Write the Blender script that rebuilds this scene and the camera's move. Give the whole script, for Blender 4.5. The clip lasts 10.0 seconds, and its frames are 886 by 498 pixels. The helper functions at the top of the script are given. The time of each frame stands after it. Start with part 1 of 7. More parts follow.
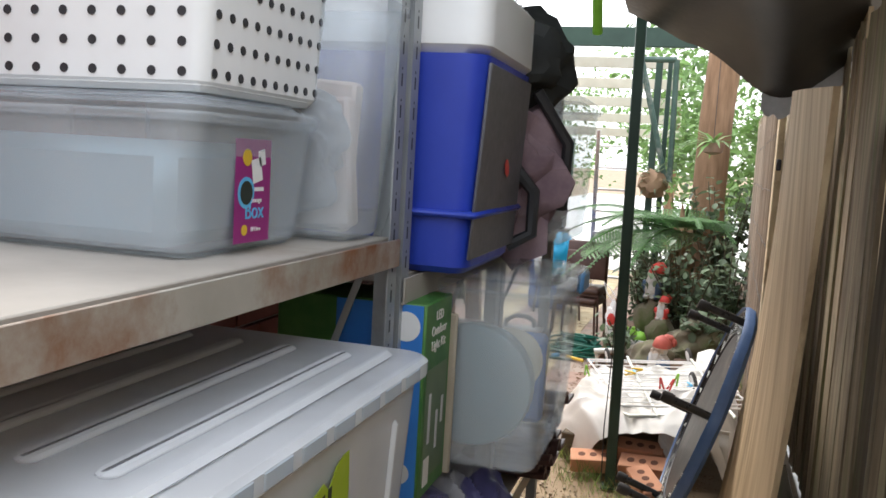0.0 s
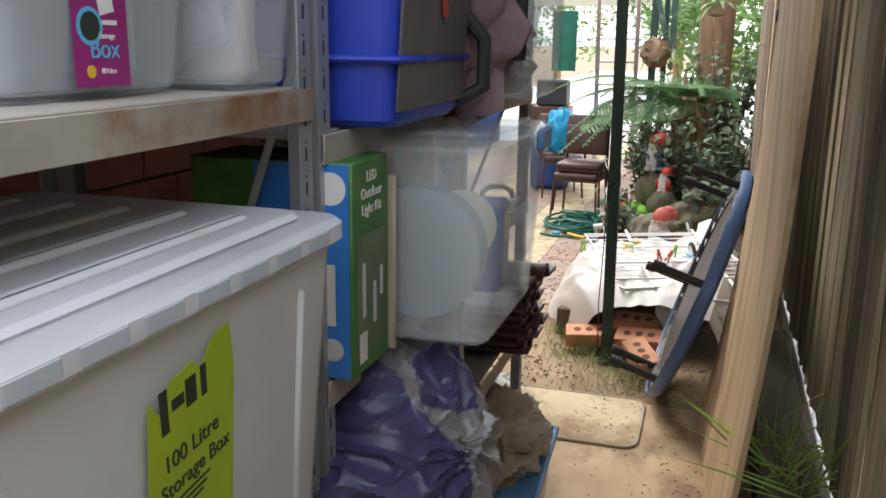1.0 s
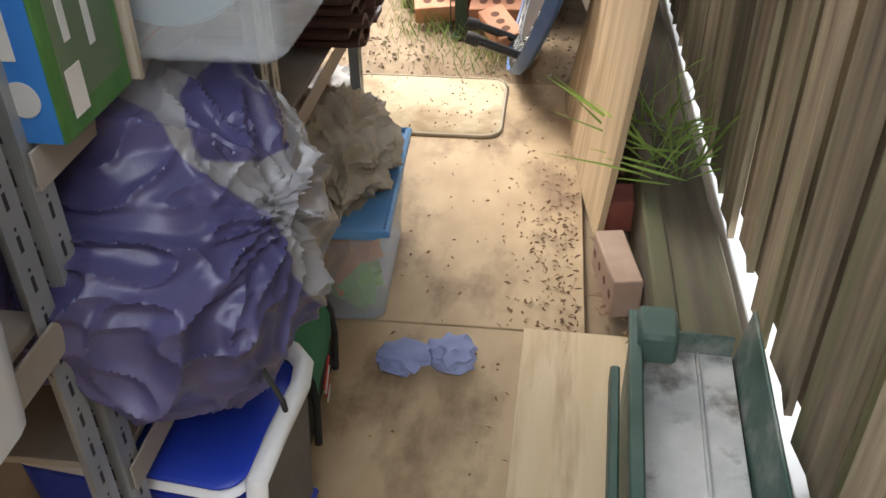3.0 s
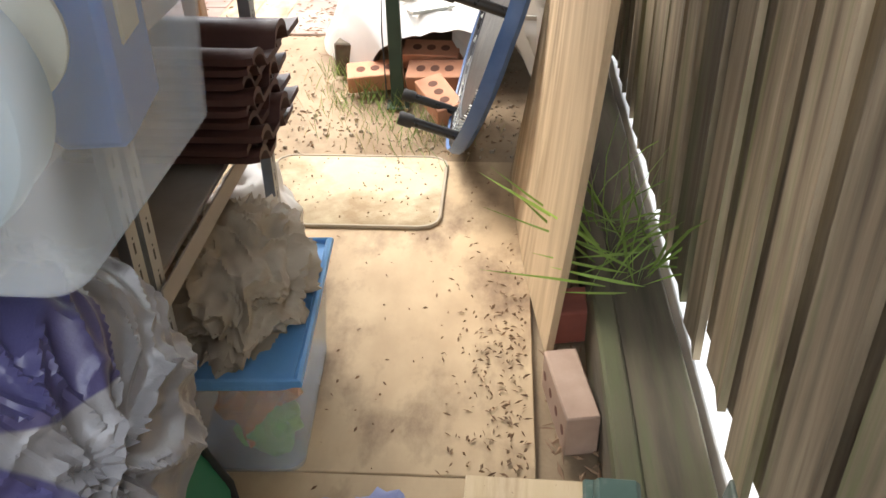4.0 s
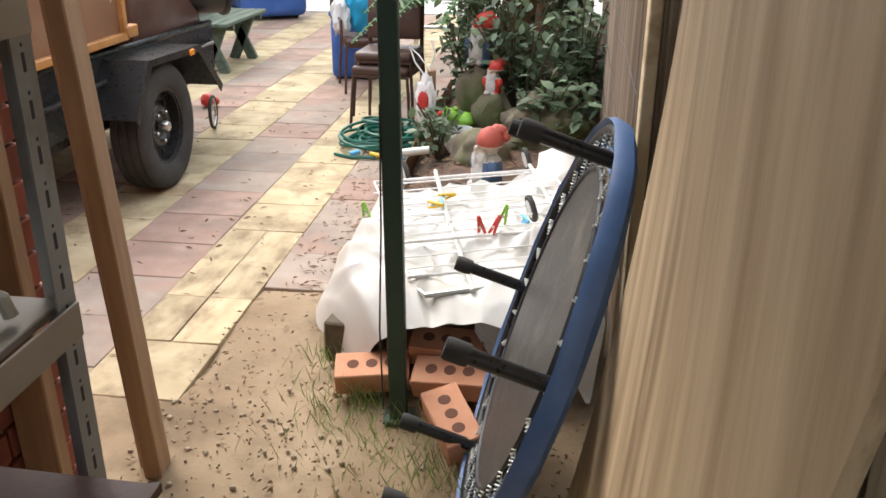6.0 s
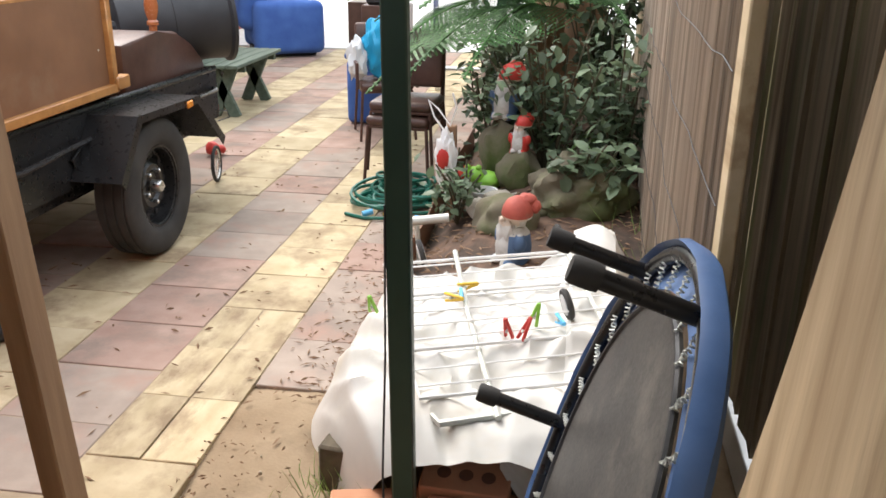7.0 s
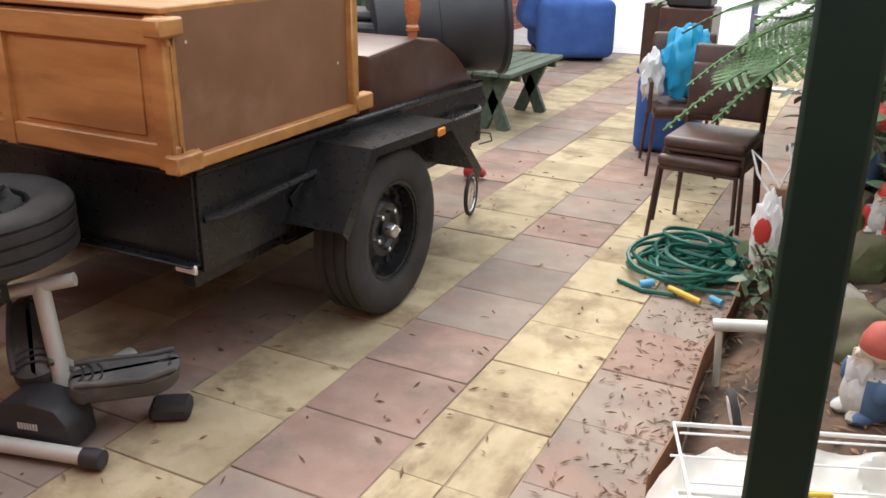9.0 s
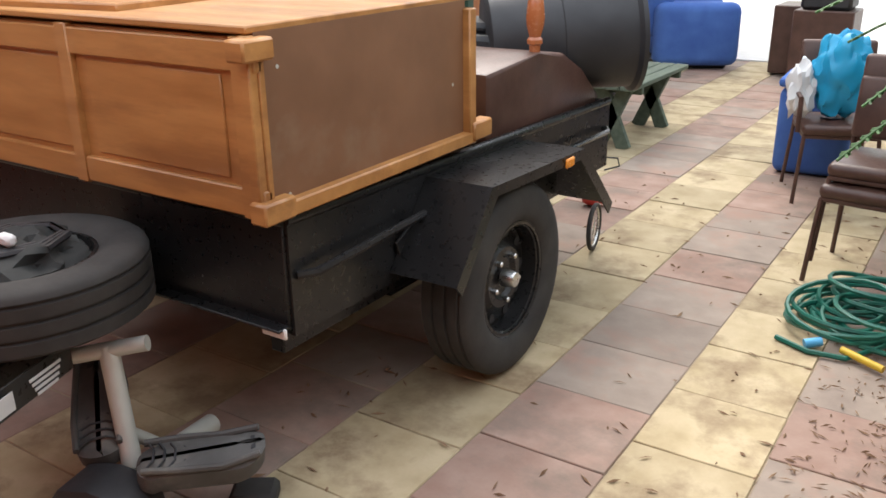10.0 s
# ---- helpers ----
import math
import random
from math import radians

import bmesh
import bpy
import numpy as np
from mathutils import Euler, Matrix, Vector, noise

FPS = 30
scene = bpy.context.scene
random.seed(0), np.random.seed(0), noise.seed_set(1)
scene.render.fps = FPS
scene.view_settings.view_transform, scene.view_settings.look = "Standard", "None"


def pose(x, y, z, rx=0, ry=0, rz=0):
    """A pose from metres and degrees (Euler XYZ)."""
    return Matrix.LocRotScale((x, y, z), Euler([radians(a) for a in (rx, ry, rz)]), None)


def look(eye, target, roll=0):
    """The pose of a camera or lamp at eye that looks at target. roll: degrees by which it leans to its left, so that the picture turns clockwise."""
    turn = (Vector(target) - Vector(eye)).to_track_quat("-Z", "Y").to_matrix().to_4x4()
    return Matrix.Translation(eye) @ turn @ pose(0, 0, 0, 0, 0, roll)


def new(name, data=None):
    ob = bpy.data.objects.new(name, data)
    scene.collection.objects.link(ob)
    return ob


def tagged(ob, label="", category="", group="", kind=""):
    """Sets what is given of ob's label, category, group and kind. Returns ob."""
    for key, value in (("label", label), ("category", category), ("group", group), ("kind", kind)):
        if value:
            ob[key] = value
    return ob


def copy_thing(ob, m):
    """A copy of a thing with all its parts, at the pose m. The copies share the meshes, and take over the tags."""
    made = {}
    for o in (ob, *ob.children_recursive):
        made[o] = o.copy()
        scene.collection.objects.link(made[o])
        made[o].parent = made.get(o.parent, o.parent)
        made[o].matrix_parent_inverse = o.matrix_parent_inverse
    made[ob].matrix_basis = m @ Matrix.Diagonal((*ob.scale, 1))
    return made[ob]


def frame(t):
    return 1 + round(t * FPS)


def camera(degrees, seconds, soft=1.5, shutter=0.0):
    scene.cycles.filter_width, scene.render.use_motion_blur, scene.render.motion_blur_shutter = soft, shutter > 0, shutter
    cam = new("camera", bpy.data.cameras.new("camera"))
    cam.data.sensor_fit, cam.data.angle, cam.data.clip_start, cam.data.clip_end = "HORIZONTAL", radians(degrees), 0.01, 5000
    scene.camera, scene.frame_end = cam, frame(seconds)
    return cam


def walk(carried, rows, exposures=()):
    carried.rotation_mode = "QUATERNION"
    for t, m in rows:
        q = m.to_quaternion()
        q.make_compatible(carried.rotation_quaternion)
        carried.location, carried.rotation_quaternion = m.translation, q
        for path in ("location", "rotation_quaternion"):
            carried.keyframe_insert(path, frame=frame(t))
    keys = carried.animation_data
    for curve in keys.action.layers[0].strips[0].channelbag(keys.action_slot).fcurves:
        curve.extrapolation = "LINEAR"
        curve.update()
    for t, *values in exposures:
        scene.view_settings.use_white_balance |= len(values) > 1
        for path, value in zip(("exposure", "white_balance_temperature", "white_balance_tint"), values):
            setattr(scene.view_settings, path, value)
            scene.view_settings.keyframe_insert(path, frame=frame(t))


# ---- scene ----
cam = camera(54.2, 10.0, soft=1.6)
PATH = [
    (0, (0.105, 0.035, 1.572), (-0.464, 1.94, 1.36), 3.3),
    (0.5, (0.165, 0.126, 1.545), (-0.378, 2.033, 1.285), 2.1),
    (1, (0.188, 0.219, 1.502), (-0.388, 2.076, 1.035), 0.7),
    (1.5, (0.157, 0.329, 1.46), (-0.283, 2.148, 0.754), 0.9),
    (2, (0.118, 0.42, 1.415), (-0.18, 2.188, 0.53), -0.4),
    (3.3, (0.154, 0.8, 1.38), (-0.031, 2.414, 0.212), -0.1),
    (3.5, (0.166, 0.87, 1.389), (-0.002, 2.505, 0.249), 0.2),
    (4, (0.183, 1.059, 1.409), (0.057, 2.729, 0.316), -1.1),
    (4.5, (0.18, 1.342, 1.421), (0.072, 3.074, 0.427), -0.0),
    (5, (0.198, 1.606, 1.416), (0.008, 3.393, 0.539), -1.8),
    (5.5, (0.208, 1.855, 1.444), (-0.009, 3.677, 0.648), 1.0),
    (6.8, (0.092, 2.484, 1.471), (-0.146, 4.332, 0.745), -0.9),
    (7, (0.104, 2.597, 1.491), (-0.17, 4.449, 0.786), 0.6),
    (7.5, (0.063, 2.81, 1.498), (-0.291, 4.663, 0.834), 1.1),
    (8, (-0.051, 3.035, 1.516), (-0.467, 4.893, 0.903), -0.3),
    (8.5, (-0.104, 3.309, 1.494), (-0.708, 5.102, 0.844), -0.6),
    (9, (-0.215, 3.572, 1.456), (-1.055, 5.237, 0.733), 0.7),
    (9.5, (-0.385, 3.798, 1.424), (-1.338, 5.4, 0.7), -0.4),
    (10, (-0.536, 3.955, 1.429), (-1.565, 5.515, 0.715), -0.8),
]
EXPOSURES = [(0.0, 0.98), (1.5, 1.0), (2.2, 1.1), (3.4, 1.95), (4.4, 1.95), (5.5, 1.12), (7.0, 1.0), (8.0, 0.82), (10.0, 0.76)]
walk(cam, [(t, look(eye, target, roll)) for t, eye, target, roll in PATH], EXPOSURES)

# ---- world and light ----
world = bpy.data.worlds.new("sky")
scene.world = world
world.use_nodes = True
wn = world.node_tree.nodes
sky = wn.new("ShaderNodeTexSky")
sky.sky_type = "NISHITA"
sky.sun_disc = False
sky.sun_elevation, sky.sun_rotation = radians(50), radians(-41)
sky.air_density, sky.dust_density = 1.0, 4.0
soft = wn.new("ShaderNodeMix")
soft.data_type = "RGBA"
soft.inputs["Factor"].default_value = 0.55
grey = wn.new("ShaderNodeRGB")
grey.outputs[0].default_value = (8.6, 8.9, 9.2, 1)
world.node_tree.links.new(sky.outputs[0], soft.inputs["A"])
world.node_tree.links.new(grey.outputs[0], soft.inputs["B"])
world.node_tree.links.new(soft.outputs["Result"], wn["Background"].inputs["Color"])
wn["Background"].inputs["Strength"].default_value = 0.225
sun = new("sun", bpy.data.lights.new("sun", "SUN"))
sun.data.energy, sun.data.angle, sun.data.color = 0.95, radians(28), (1.0, 0.97, 0.92)
sun.matrix_world = look((-7, 12, 12.5), (0, 4, 0))

# ---- materials ----
def nodes_of(name):
    m = bpy.data.materials.new(name)
    m.use_nodes = True
    return m, m.node_tree.nodes, m.node_tree.links, m.node_tree.nodes["Principled BSDF"]


def surf(name, a, b=None, rough=0.6, metal=0.0, scale=6.0, fine=60.0, stretch=(1, 1, 1), bump=0.15, vary=0.0, dirt=None, dirt_at=0.6, coat=0.0, spec=0.5):
    """A surface of two tones at two scales, with grain, fine relief and, where given, dirt in patches."""
    m, n, l, p = nodes_of(name)
    b = b or tuple(min(1, c * 1.25) for c in a)
    co = n.new("ShaderNodeTexCoord")
    mp = n.new("ShaderNodeMapping")
    mp.inputs["Scale"].default_value = stretch
    l.new(co.outputs["Object"], mp.inputs[0])
    vec = mp.outputs[0]
    rnd = n.new("ShaderNodeObjectInfo")
    if vary:
        add = n.new("ShaderNodeVectorMath")
        add.operation = "MULTIPLY_ADD"
        add.inputs[1].default_value = (37, 37, 37)
        l.new(rnd.outputs["Random"], add.inputs[0])
        l.new(vec, add.inputs[2])
        vec = add.outputs[0]
    big, small = n.new("ShaderNodeTexNoise"), n.new("ShaderNodeTexNoise")
    big.inputs["Scale"].default_value, big.inputs["Detail"].default_value = scale, 4
    small.inputs["Scale"].default_value, small.inputs["Detail"].default_value = fine, 3
    l.new(vec, big.inputs["Vector"]), l.new(vec, small.inputs["Vector"])
    mixf = n.new("ShaderNodeMath")
    mixf.operation = "MULTIPLY_ADD"
    mixf.inputs[1].default_value = 0.35
    half = n.new("ShaderNodeMath")
    half.operation = "MULTIPLY_ADD"
    half.inputs[1].default_value, half.inputs[2].default_value = 2.2, -0.78
    l.new(big.outputs["Fac"], half.inputs[0])
    l.new(small.outputs["Fac"], mixf.inputs[0]), l.new(half.outputs[0], mixf.inputs[2])
    mix = n.new("ShaderNodeMix")
    mix.data_type = "RGBA"
    mix.inputs["A"].default_value, mix.inputs["B"].default_value = (*a, 1), (*b, 1)
    l.new(mixf.outputs[0], mix.inputs["Factor"])
    out = mix.outputs["Result"]
    if dirt:
        patch = n.new("ShaderNodeTexNoise")
        patch.inputs["Scale"].default_value, patch.inputs["Detail"].default_value = scale * 0.45, 8
        patch.inputs["Roughness"].default_value = 0.65
        l.new(vec, patch.inputs["Vector"])
        ramp = n.new("ShaderNodeValToRGB")
        ramp.color_ramp.elements[0].position, ramp.color_ramp.elements[1].position = dirt_at - 0.08, dirt_at + 0.08
        l.new(patch.outputs["Fac"], ramp.inputs[0])
        dm = n.new("ShaderNodeMix")
        dm.data_type = "RGBA"
        dm.inputs["B"].default_value = (*dirt, 1)
        l.new(ramp.outputs["Color"], dm.inputs["Factor"]), l.new(out, dm.inputs["A"])
        out = dm.outputs["Result"]
    if vary:
        hsv = n.new("ShaderNodeHueSaturation")
        val = n.new("ShaderNodeMapRange")
        val.inputs["To Min"].default_value, val.inputs["To Max"].default_value = 1 - vary, 1 + vary
        l.new(rnd.outputs["Random"], val.inputs[0])
        l.new(val.outputs[0], hsv.inputs["Value"]), l.new(out, hsv.inputs["Color"])
        out = hsv.outputs[0]
    l.new(out, p.inputs["Base Color"])
    rr = n.new("ShaderNodeMapRange")
    rr.inputs["To Min"].default_value, rr.inputs["To Max"].default_value = max(0.02, rough - 0.12), min(1, rough + 0.12)
    l.new(small.outputs["Fac"], rr.inputs[0]), l.new(rr.outputs[0], p.inputs["Roughness"])
    if bump:
        bm_ = n.new("ShaderNodeBump")
        bm_.inputs["Strength"].default_value, bm_.inputs["Distance"].default_value = bump, 0.004
        l.new(mixf.outputs[0], bm_.inputs["Height"]), l.new(bm_.outputs[0], p.inputs["Normal"])
    p.inputs["Metallic"].default_value = metal
    p.inputs["Coat Weight"].default_value = coat
    p.inputs["Specular IOR Level"].default_value = spec
    return m


def clear(name, tint=(0.93, 0.95, 0.96), body=0.35, rough=0.25):
    """Milky see-through plastic."""
    m, n, l, p = nodes_of(name)
    p.inputs["Base Color"].default_value = (*tint, 1)
    p.inputs["Roughness"].default_value = rough
    tr = n.new("ShaderNodeBsdfTransparent")
    tr.inputs[0].default_value = (*[c ** 0.5 for c in tint], 1)
    co, ns = n.new("ShaderNodeTexCoord"), n.new("ShaderNodeTexNoise")
    ns.inputs["Scale"].default_value = 9
    mr = n.new("ShaderNodeMapRange")
    mr.inputs["To Min"].default_value, mr.inputs["To Max"].default_value = max(0.02, body - 0.08), body + 0.08
    mx = n.new("ShaderNodeMixShader")
    l.new(co.outputs["Object"], ns.inputs["Vector"]), l.new(ns.outputs["Fac"], mr.inputs[0])
    l.new(mr.outputs[0], mx.inputs[0]), l.new(tr.outputs[0], mx.inputs[1]), l.new(p.outputs[0], mx.inputs[2])
    l.new(mx.outputs[0], n["Material Output"].inputs[0])
    return m


def leafy(name, a, b):
    m = surf(name, a, b, rough=0.5, scale=3, fine=25, bump=0.1)
    n, l, p = m.node_tree.nodes, m.node_tree.links, m.node_tree.nodes["Principled BSDF"]
    geo, hsv = n.new("ShaderNodeNewGeometry"), n.new("ShaderNodeHueSaturation")
    mr = n.new("ShaderNodeMapRange")
    mr.inputs["To Min"].default_value, mr.inputs["To Max"].default_value = 0.6, 1.5
    src = p.inputs["Base Color"].links[0].from_socket
    l.new(geo.outputs["Random Per Island"], mr.inputs[0]), l.new(mr.outputs[0], hsv.inputs["Value"])
    l.new(src, hsv.inputs["Color"]), l.new(hsv.outputs[0], p.inputs["Base Color"])
    tl = n.new("ShaderNodeBsdfTranslucent")
    mx = n.new("ShaderNodeMixShader")
    mx.inputs[0].default_value = 0.3
    l.new(hsv.outputs[0], tl.inputs[0]), l.new(p.outputs[0], mx.inputs[1]), l.new(tl.outputs[0], mx.inputs[2])
    l.new(mx.outputs[0], n["Material Output"].inputs[0])
    return m


def glass(name, tint=(0.9, 0.95, 0.95)):
    m, n, l, p = nodes_of(name)
    p.inputs["Base Color"].default_value = (*tint, 1)
    p.inputs["Roughness"].default_value, p.inputs["Transmission Weight"].default_value, p.inputs["IOR"].default_value = 0.03, 1.0, 1.1
    return m


M = dict(
    bedsoil=surf("bark_mulch", (0.06, 0.038, 0.026), (0.17, 0.10, 0.065), 0.95, scale=9, fine=60, bump=0.9, dirt=(0.035, 0.025, 0.018), dirt_at=0.55),
    soil=surf("soil", (0.20, 0.135, 0.075), (0.36, 0.27, 0.17), 0.95, scale=3, fine=90, bump=0.6, dirt=(0.13, 0.09, 0.05), dirt_at=0.58),
    ply=surf("plywood", (0.37, 0.26, 0.145), (0.49, 0.365, 0.215), 0.75, scale=4.2, fine=55, stretch=(1.8, 1, 1.8), bump=0.15, dirt=(0.17, 0.105, 0.055), dirt_at=0.57),
    ply2=surf("pale_plywood", (0.50, 0.38, 0.22), (0.60, 0.48, 0.31), 0.75, scale=2.2, fine=55, stretch=(9, 1, 9), bump=0.12, dirt=(0.36, 0.25, 0.14), dirt_at=0.62),
    sheet=surf("pine_sheet", (0.36, 0.25, 0.14), (0.66, 0.51, 0.32), 0.7, scale=1.9, fine=30, stretch=(10, 10, 0.6), bump=0.15, dirt=(0.20, 0.13, 0.07), dirt_at=0.64),
    fence=surf("weathered_paling", (0.13, 0.095, 0.058), (0.42, 0.335, 0.22), 0.9, scale=2.5, fine=28, stretch=(11, 11, 0.7), bump=0.5, vary=0.36, dirt=(0.17, 0.18, 0.075), dirt_at=0.60),
    sleeper=surf("mossy_sleeper", (0.055, 0.045, 0.03), (0.15, 0.12, 0.078), 0.9, scale=2.5, fine=30, stretch=(8, 0.8, 8), bump=0.5, dirt=(0.10, 0.105, 0.05), dirt_at=0.58),
    brick=surf("orange_brick", (0.45, 0.19, 0.10), (0.56, 0.29, 0.17), 0.9, scale=9, fine=110, bump=0.3, vary=0.15),
    brickred=surf("red_brick", (0.22, 0.06, 0.04), (0.36, 0.11, 0.07), 0.9, scale=7, fine=90, bump=0.3, vary=0.25),
    # Pale tone stands in for overexposed ground past the fence and paving.
    concrete=surf("glare_pale", (0.62, 0.60, 0.56), (0.74, 0.72, 0.68), 0.9, scale=5, fine=90, bump=0.2),
    brickpale=surf("pale_brown_brick", (0.32, 0.21, 0.15), (0.45, 0.32, 0.24), 0.9, scale=9, fine=110, bump=0.35),
    joint=surf("joint_sand", (0.24, 0.185, 0.12), (0.34, 0.27, 0.18), 0.95, scale=12, fine=120, bump=0.3),
    hole=surf("brick_core", (0.12, 0.05, 0.03), (0.16, 0.07, 0.04), 0.95, bump=0),
    mortar=surf("mortar", (0.30, 0.27, 0.23), (0.40, 0.37, 0.32), 0.95, scale=20, fine=150, bump=0.3),
    pave_y=surf("buff_paver", (0.37, 0.29, 0.165), (0.52, 0.425, 0.27), 0.85, scale=7, fine=90, bump=0.25, vary=0.14, dirt=(0.25, 0.18, 0.105), dirt_at=0.57),
    pave_r=surf("red_paver", (0.27, 0.165, 0.125), (0.38, 0.265, 0.21), 0.85, scale=7, fine=90, bump=0.25, vary=0.14, dirt=(0.22, 0.165, 0.13), dirt_at=0.57),
    pave_g=surf("grey_paver", (0.235, 0.185, 0.15), (0.34, 0.275, 0.22), 0.85, scale=7, fine=90, bump=0.25, vary=0.12, dirt=(0.33, 0.215, 0.165), dirt_at=0.57),
    steel=surf("grey_shelf_steel", (0.30, 0.32, 0.33), (0.42, 0.44, 0.44), 0.45, 0.4, scale=8, fine=60, bump=0.05, dirt=(0.22, 0.2, 0.17), dirt_at=0.66),
    shelf=surf("shelf_board", (0.33, 0.30, 0.26), (0.44, 0.405, 0.355), 0.6, scale=6, fine=60, bump=0.08, dirt=(0.30, 0.24, 0.18), dirt_at=0.64),
    rusty=surf("rusty_white_steel", (0.38, 0.355, 0.30), (0.52, 0.49, 0.43), 0.6, 0.2, scale=7, fine=50, bump=0.2, dirt=(0.24, 0.10, 0.04), dirt_at=0.54),
    milky=clear("milky_plastic", (0.88, 0.90, 0.92), 0.56, 0.25),
    milky2=clear("cloudy_plastic", (0.86, 0.90, 0.93), 0.22, 0.18),
    clearp=clear("clear_plastic", (0.90, 0.93, 0.95), 0.2, 0.1),
    tealp=clear("pale_lid_plastic", (0.72, 0.80, 0.87), 0.5, 0.18),
    white=surf("white_plastic", (0.74, 0.74, 0.73), (0.82, 0.82, 0.81), 0.4, scale=5, fine=40, bump=0.03),
    blue=surf("blue_plastic", (0.015, 0.04, 0.36), (0.025, 0.06, 0.46), 0.38, scale=5, fine=60, bump=0.05),
    bluelid=surf("sky_blue_plastic", (0.10, 0.28, 0.55), (0.16, 0.36, 0.64), 0.35, bump=0.04),
    pad=surf("blue_vinyl_padding", (0.048, 0.105, 0.24), (0.078, 0.15, 0.32), 0.45, scale=10, fine=90, bump=0.15),
    pedal=surf("dusty_pedal_rubber", (0.055, 0.053, 0.05), (0.10, 0.096, 0.09), 0.75, scale=9, fine=90, bump=0.2, dirt=(0.17, 0.16, 0.14), dirt_at=0.62),
    dkgrey=surf("dark_grey_plastic", (0.10, 0.10, 0.115), (0.14, 0.14, 0.155), 0.5, bump=0.05),
    black=surf("black_plastic", (0.018, 0.018, 0.02), (0.035, 0.035, 0.038), 0.55, scale=6, fine=70, bump=0.1),
    rubber=surf("tyre_rubber", (0.022, 0.021, 0.02), (0.05, 0.047, 0.043), 0.85, scale=8, fine=80, bump=0.25),
    blkpaint=surf("black_painted_steel", (0.008, 0.008, 0.009), (0.018, 0.0175, 0.017), 0.3, 0.0, scale=4, fine=50, bump=0.025, dirt=(0.035, 0.032, 0.028), dirt_at=0.66, spec=0.4),
    chrome=surf("bare_steel", (0.55, 0.55, 0.54), (0.68, 0.68, 0.66), 0.3, 1.0, bump=0.03),
    galv=surf("tube_steel", (0.50, 0.51, 0.46), (0.62, 0.63, 0.57), 0.4, 0.15, bump=0.05),
    mesh=surf("trampoline_bed", (0.032, 0.03, 0.028), (0.06, 0.056, 0.05), 0.5, scale=12, fine=160, bump=0.1, dirt=(0.11, 0.10, 0.085), dirt_at=0.6),
    green=surf("green_painted_steel", (0.012, 0.04, 0.026), (0.025, 0.065, 0.042), 0.45, bump=0.06),
    oldgreen=surf("chipped_green_paint", (0.04, 0.085, 0.065), (0.085, 0.135, 0.11), 0.5, 0.2, scale=9, fine=60, bump=0.2, dirt=(0.30, 0.30, 0.27), dirt_at=0.60),
    cedar=surf("frame_timber", (0.30, 0.17, 0.09), (0.44, 0.28, 0.16), 0.75, scale=3, fine=40, stretch=(9, 9, 0.7), bump=0.25),
    golden=surf("golden_oak", (0.36, 0.155, 0.042), (0.54, 0.265, 0.085), 0.42, scale=2.6, fine=24, stretch=(1, 5, 6), bump=0.1, coat=0.2, dirt=(0.30, 0.13, 0.04), dirt_at=0.60),
    masonite=surf("brown_hardboard", (0.17, 0.08, 0.038), (0.235, 0.115, 0.058), 0.55, scale=5, fine=120, bump=0.08, dirt=(0.24, 0.15, 0.09), dirt_at=0.70),
    tile=surf("maroon_roof_tile", (0.055, 0.024, 0.020), (0.10, 0.045, 0.037), 0.5, scale=9, fine=80, bump=0.3, dirt=(0.15, 0.10, 0.08), dirt_at=0.66),
    silver=surf("silver_nylon", (0.25, 0.245, 0.26), (0.37, 0.36, 0.37), 0.34, scale=7, fine=300, bump=0.2),
    canvas=surf("khaki_canvas", (0.36, 0.31, 0.235), (0.47, 0.415, 0.33), 0.95, scale=9, fine=400, bump=0.4, dirt=(0.30, 0.25, 0.18), dirt_at=0.62),
    bagcloth=surf("black_bag_cloth", (0.012, 0.014, 0.014), (0.03, 0.032, 0.03), 0.8, bump=0.3),
    baggreen=surf("green_bag_cloth", (0.01, 0.14, 0.07), (0.02, 0.2, 0.1), 0.7, bump=0.3),
    spatter=surf("paint_spattered_steel", (0.40, 0.40, 0.38), (0.55, 0.55, 0.52), 0.6, scale=16, fine=80, bump=0.15, dirt=(0.14, 0.13, 0.11), dirt_at=0.57),
    weed=leafy("weed_blade", (0.17, 0.30, 0.045), (0.33, 0.47, 0.11)),
    stem=surf("dark_stem", (0.05, 0.045, 0.025), (0.10, 0.085, 0.05), 0.85, bump=0.2),
    tarp=surf("white_groundsheet", (0.52, 0.51, 0.47), (0.66, 0.645, 0.60), 0.6, scale=3, fine=30, bump=0.15, dirt=(0.55, 0.50, 0.40), dirt_at=0.66),
    blacktarp=surf("black_tarpaulin", (0.02, 0.02, 0.02), (0.06, 0.058, 0.05), 0.35, scale=3, fine=40, bump=0.3),
    silvtarp=surf("silver_tarpaulin", (0.34, 0.34, 0.34), (0.5, 0.5, 0.5), 0.4, scale=5, fine=40, bump=0.2),
    matfab=surf("bath_mat", (0.42, 0.34, 0.21), (0.54, 0.46, 0.31), 0.95, scale=6, fine=220, bump=0.7, dirt=(0.28, 0.20, 0.11), dirt_at=0.55),
    matedge=surf("mat_binding", (0.33, 0.28, 0.2), (0.42, 0.36, 0.27), 0.95, bump=0.4),
    debris=surf("bark_and_leaf", (0.16, 0.09, 0.05), (0.34, 0.22, 0.13), 0.9, bump=0.3),
    glove=surf("mauve_cloth", (0.20, 0.23, 0.42), (0.32, 0.36, 0.56), 0.8, scale=9, fine=200, bump=0.3),
    reed=surf("dry_reed", (0.48, 0.38, 0.28), (0.70, 0.58, 0.45), 0.85, scale=3, fine=30, stretch=(14, 14, 0.6), bump=0.4, vary=0.3),
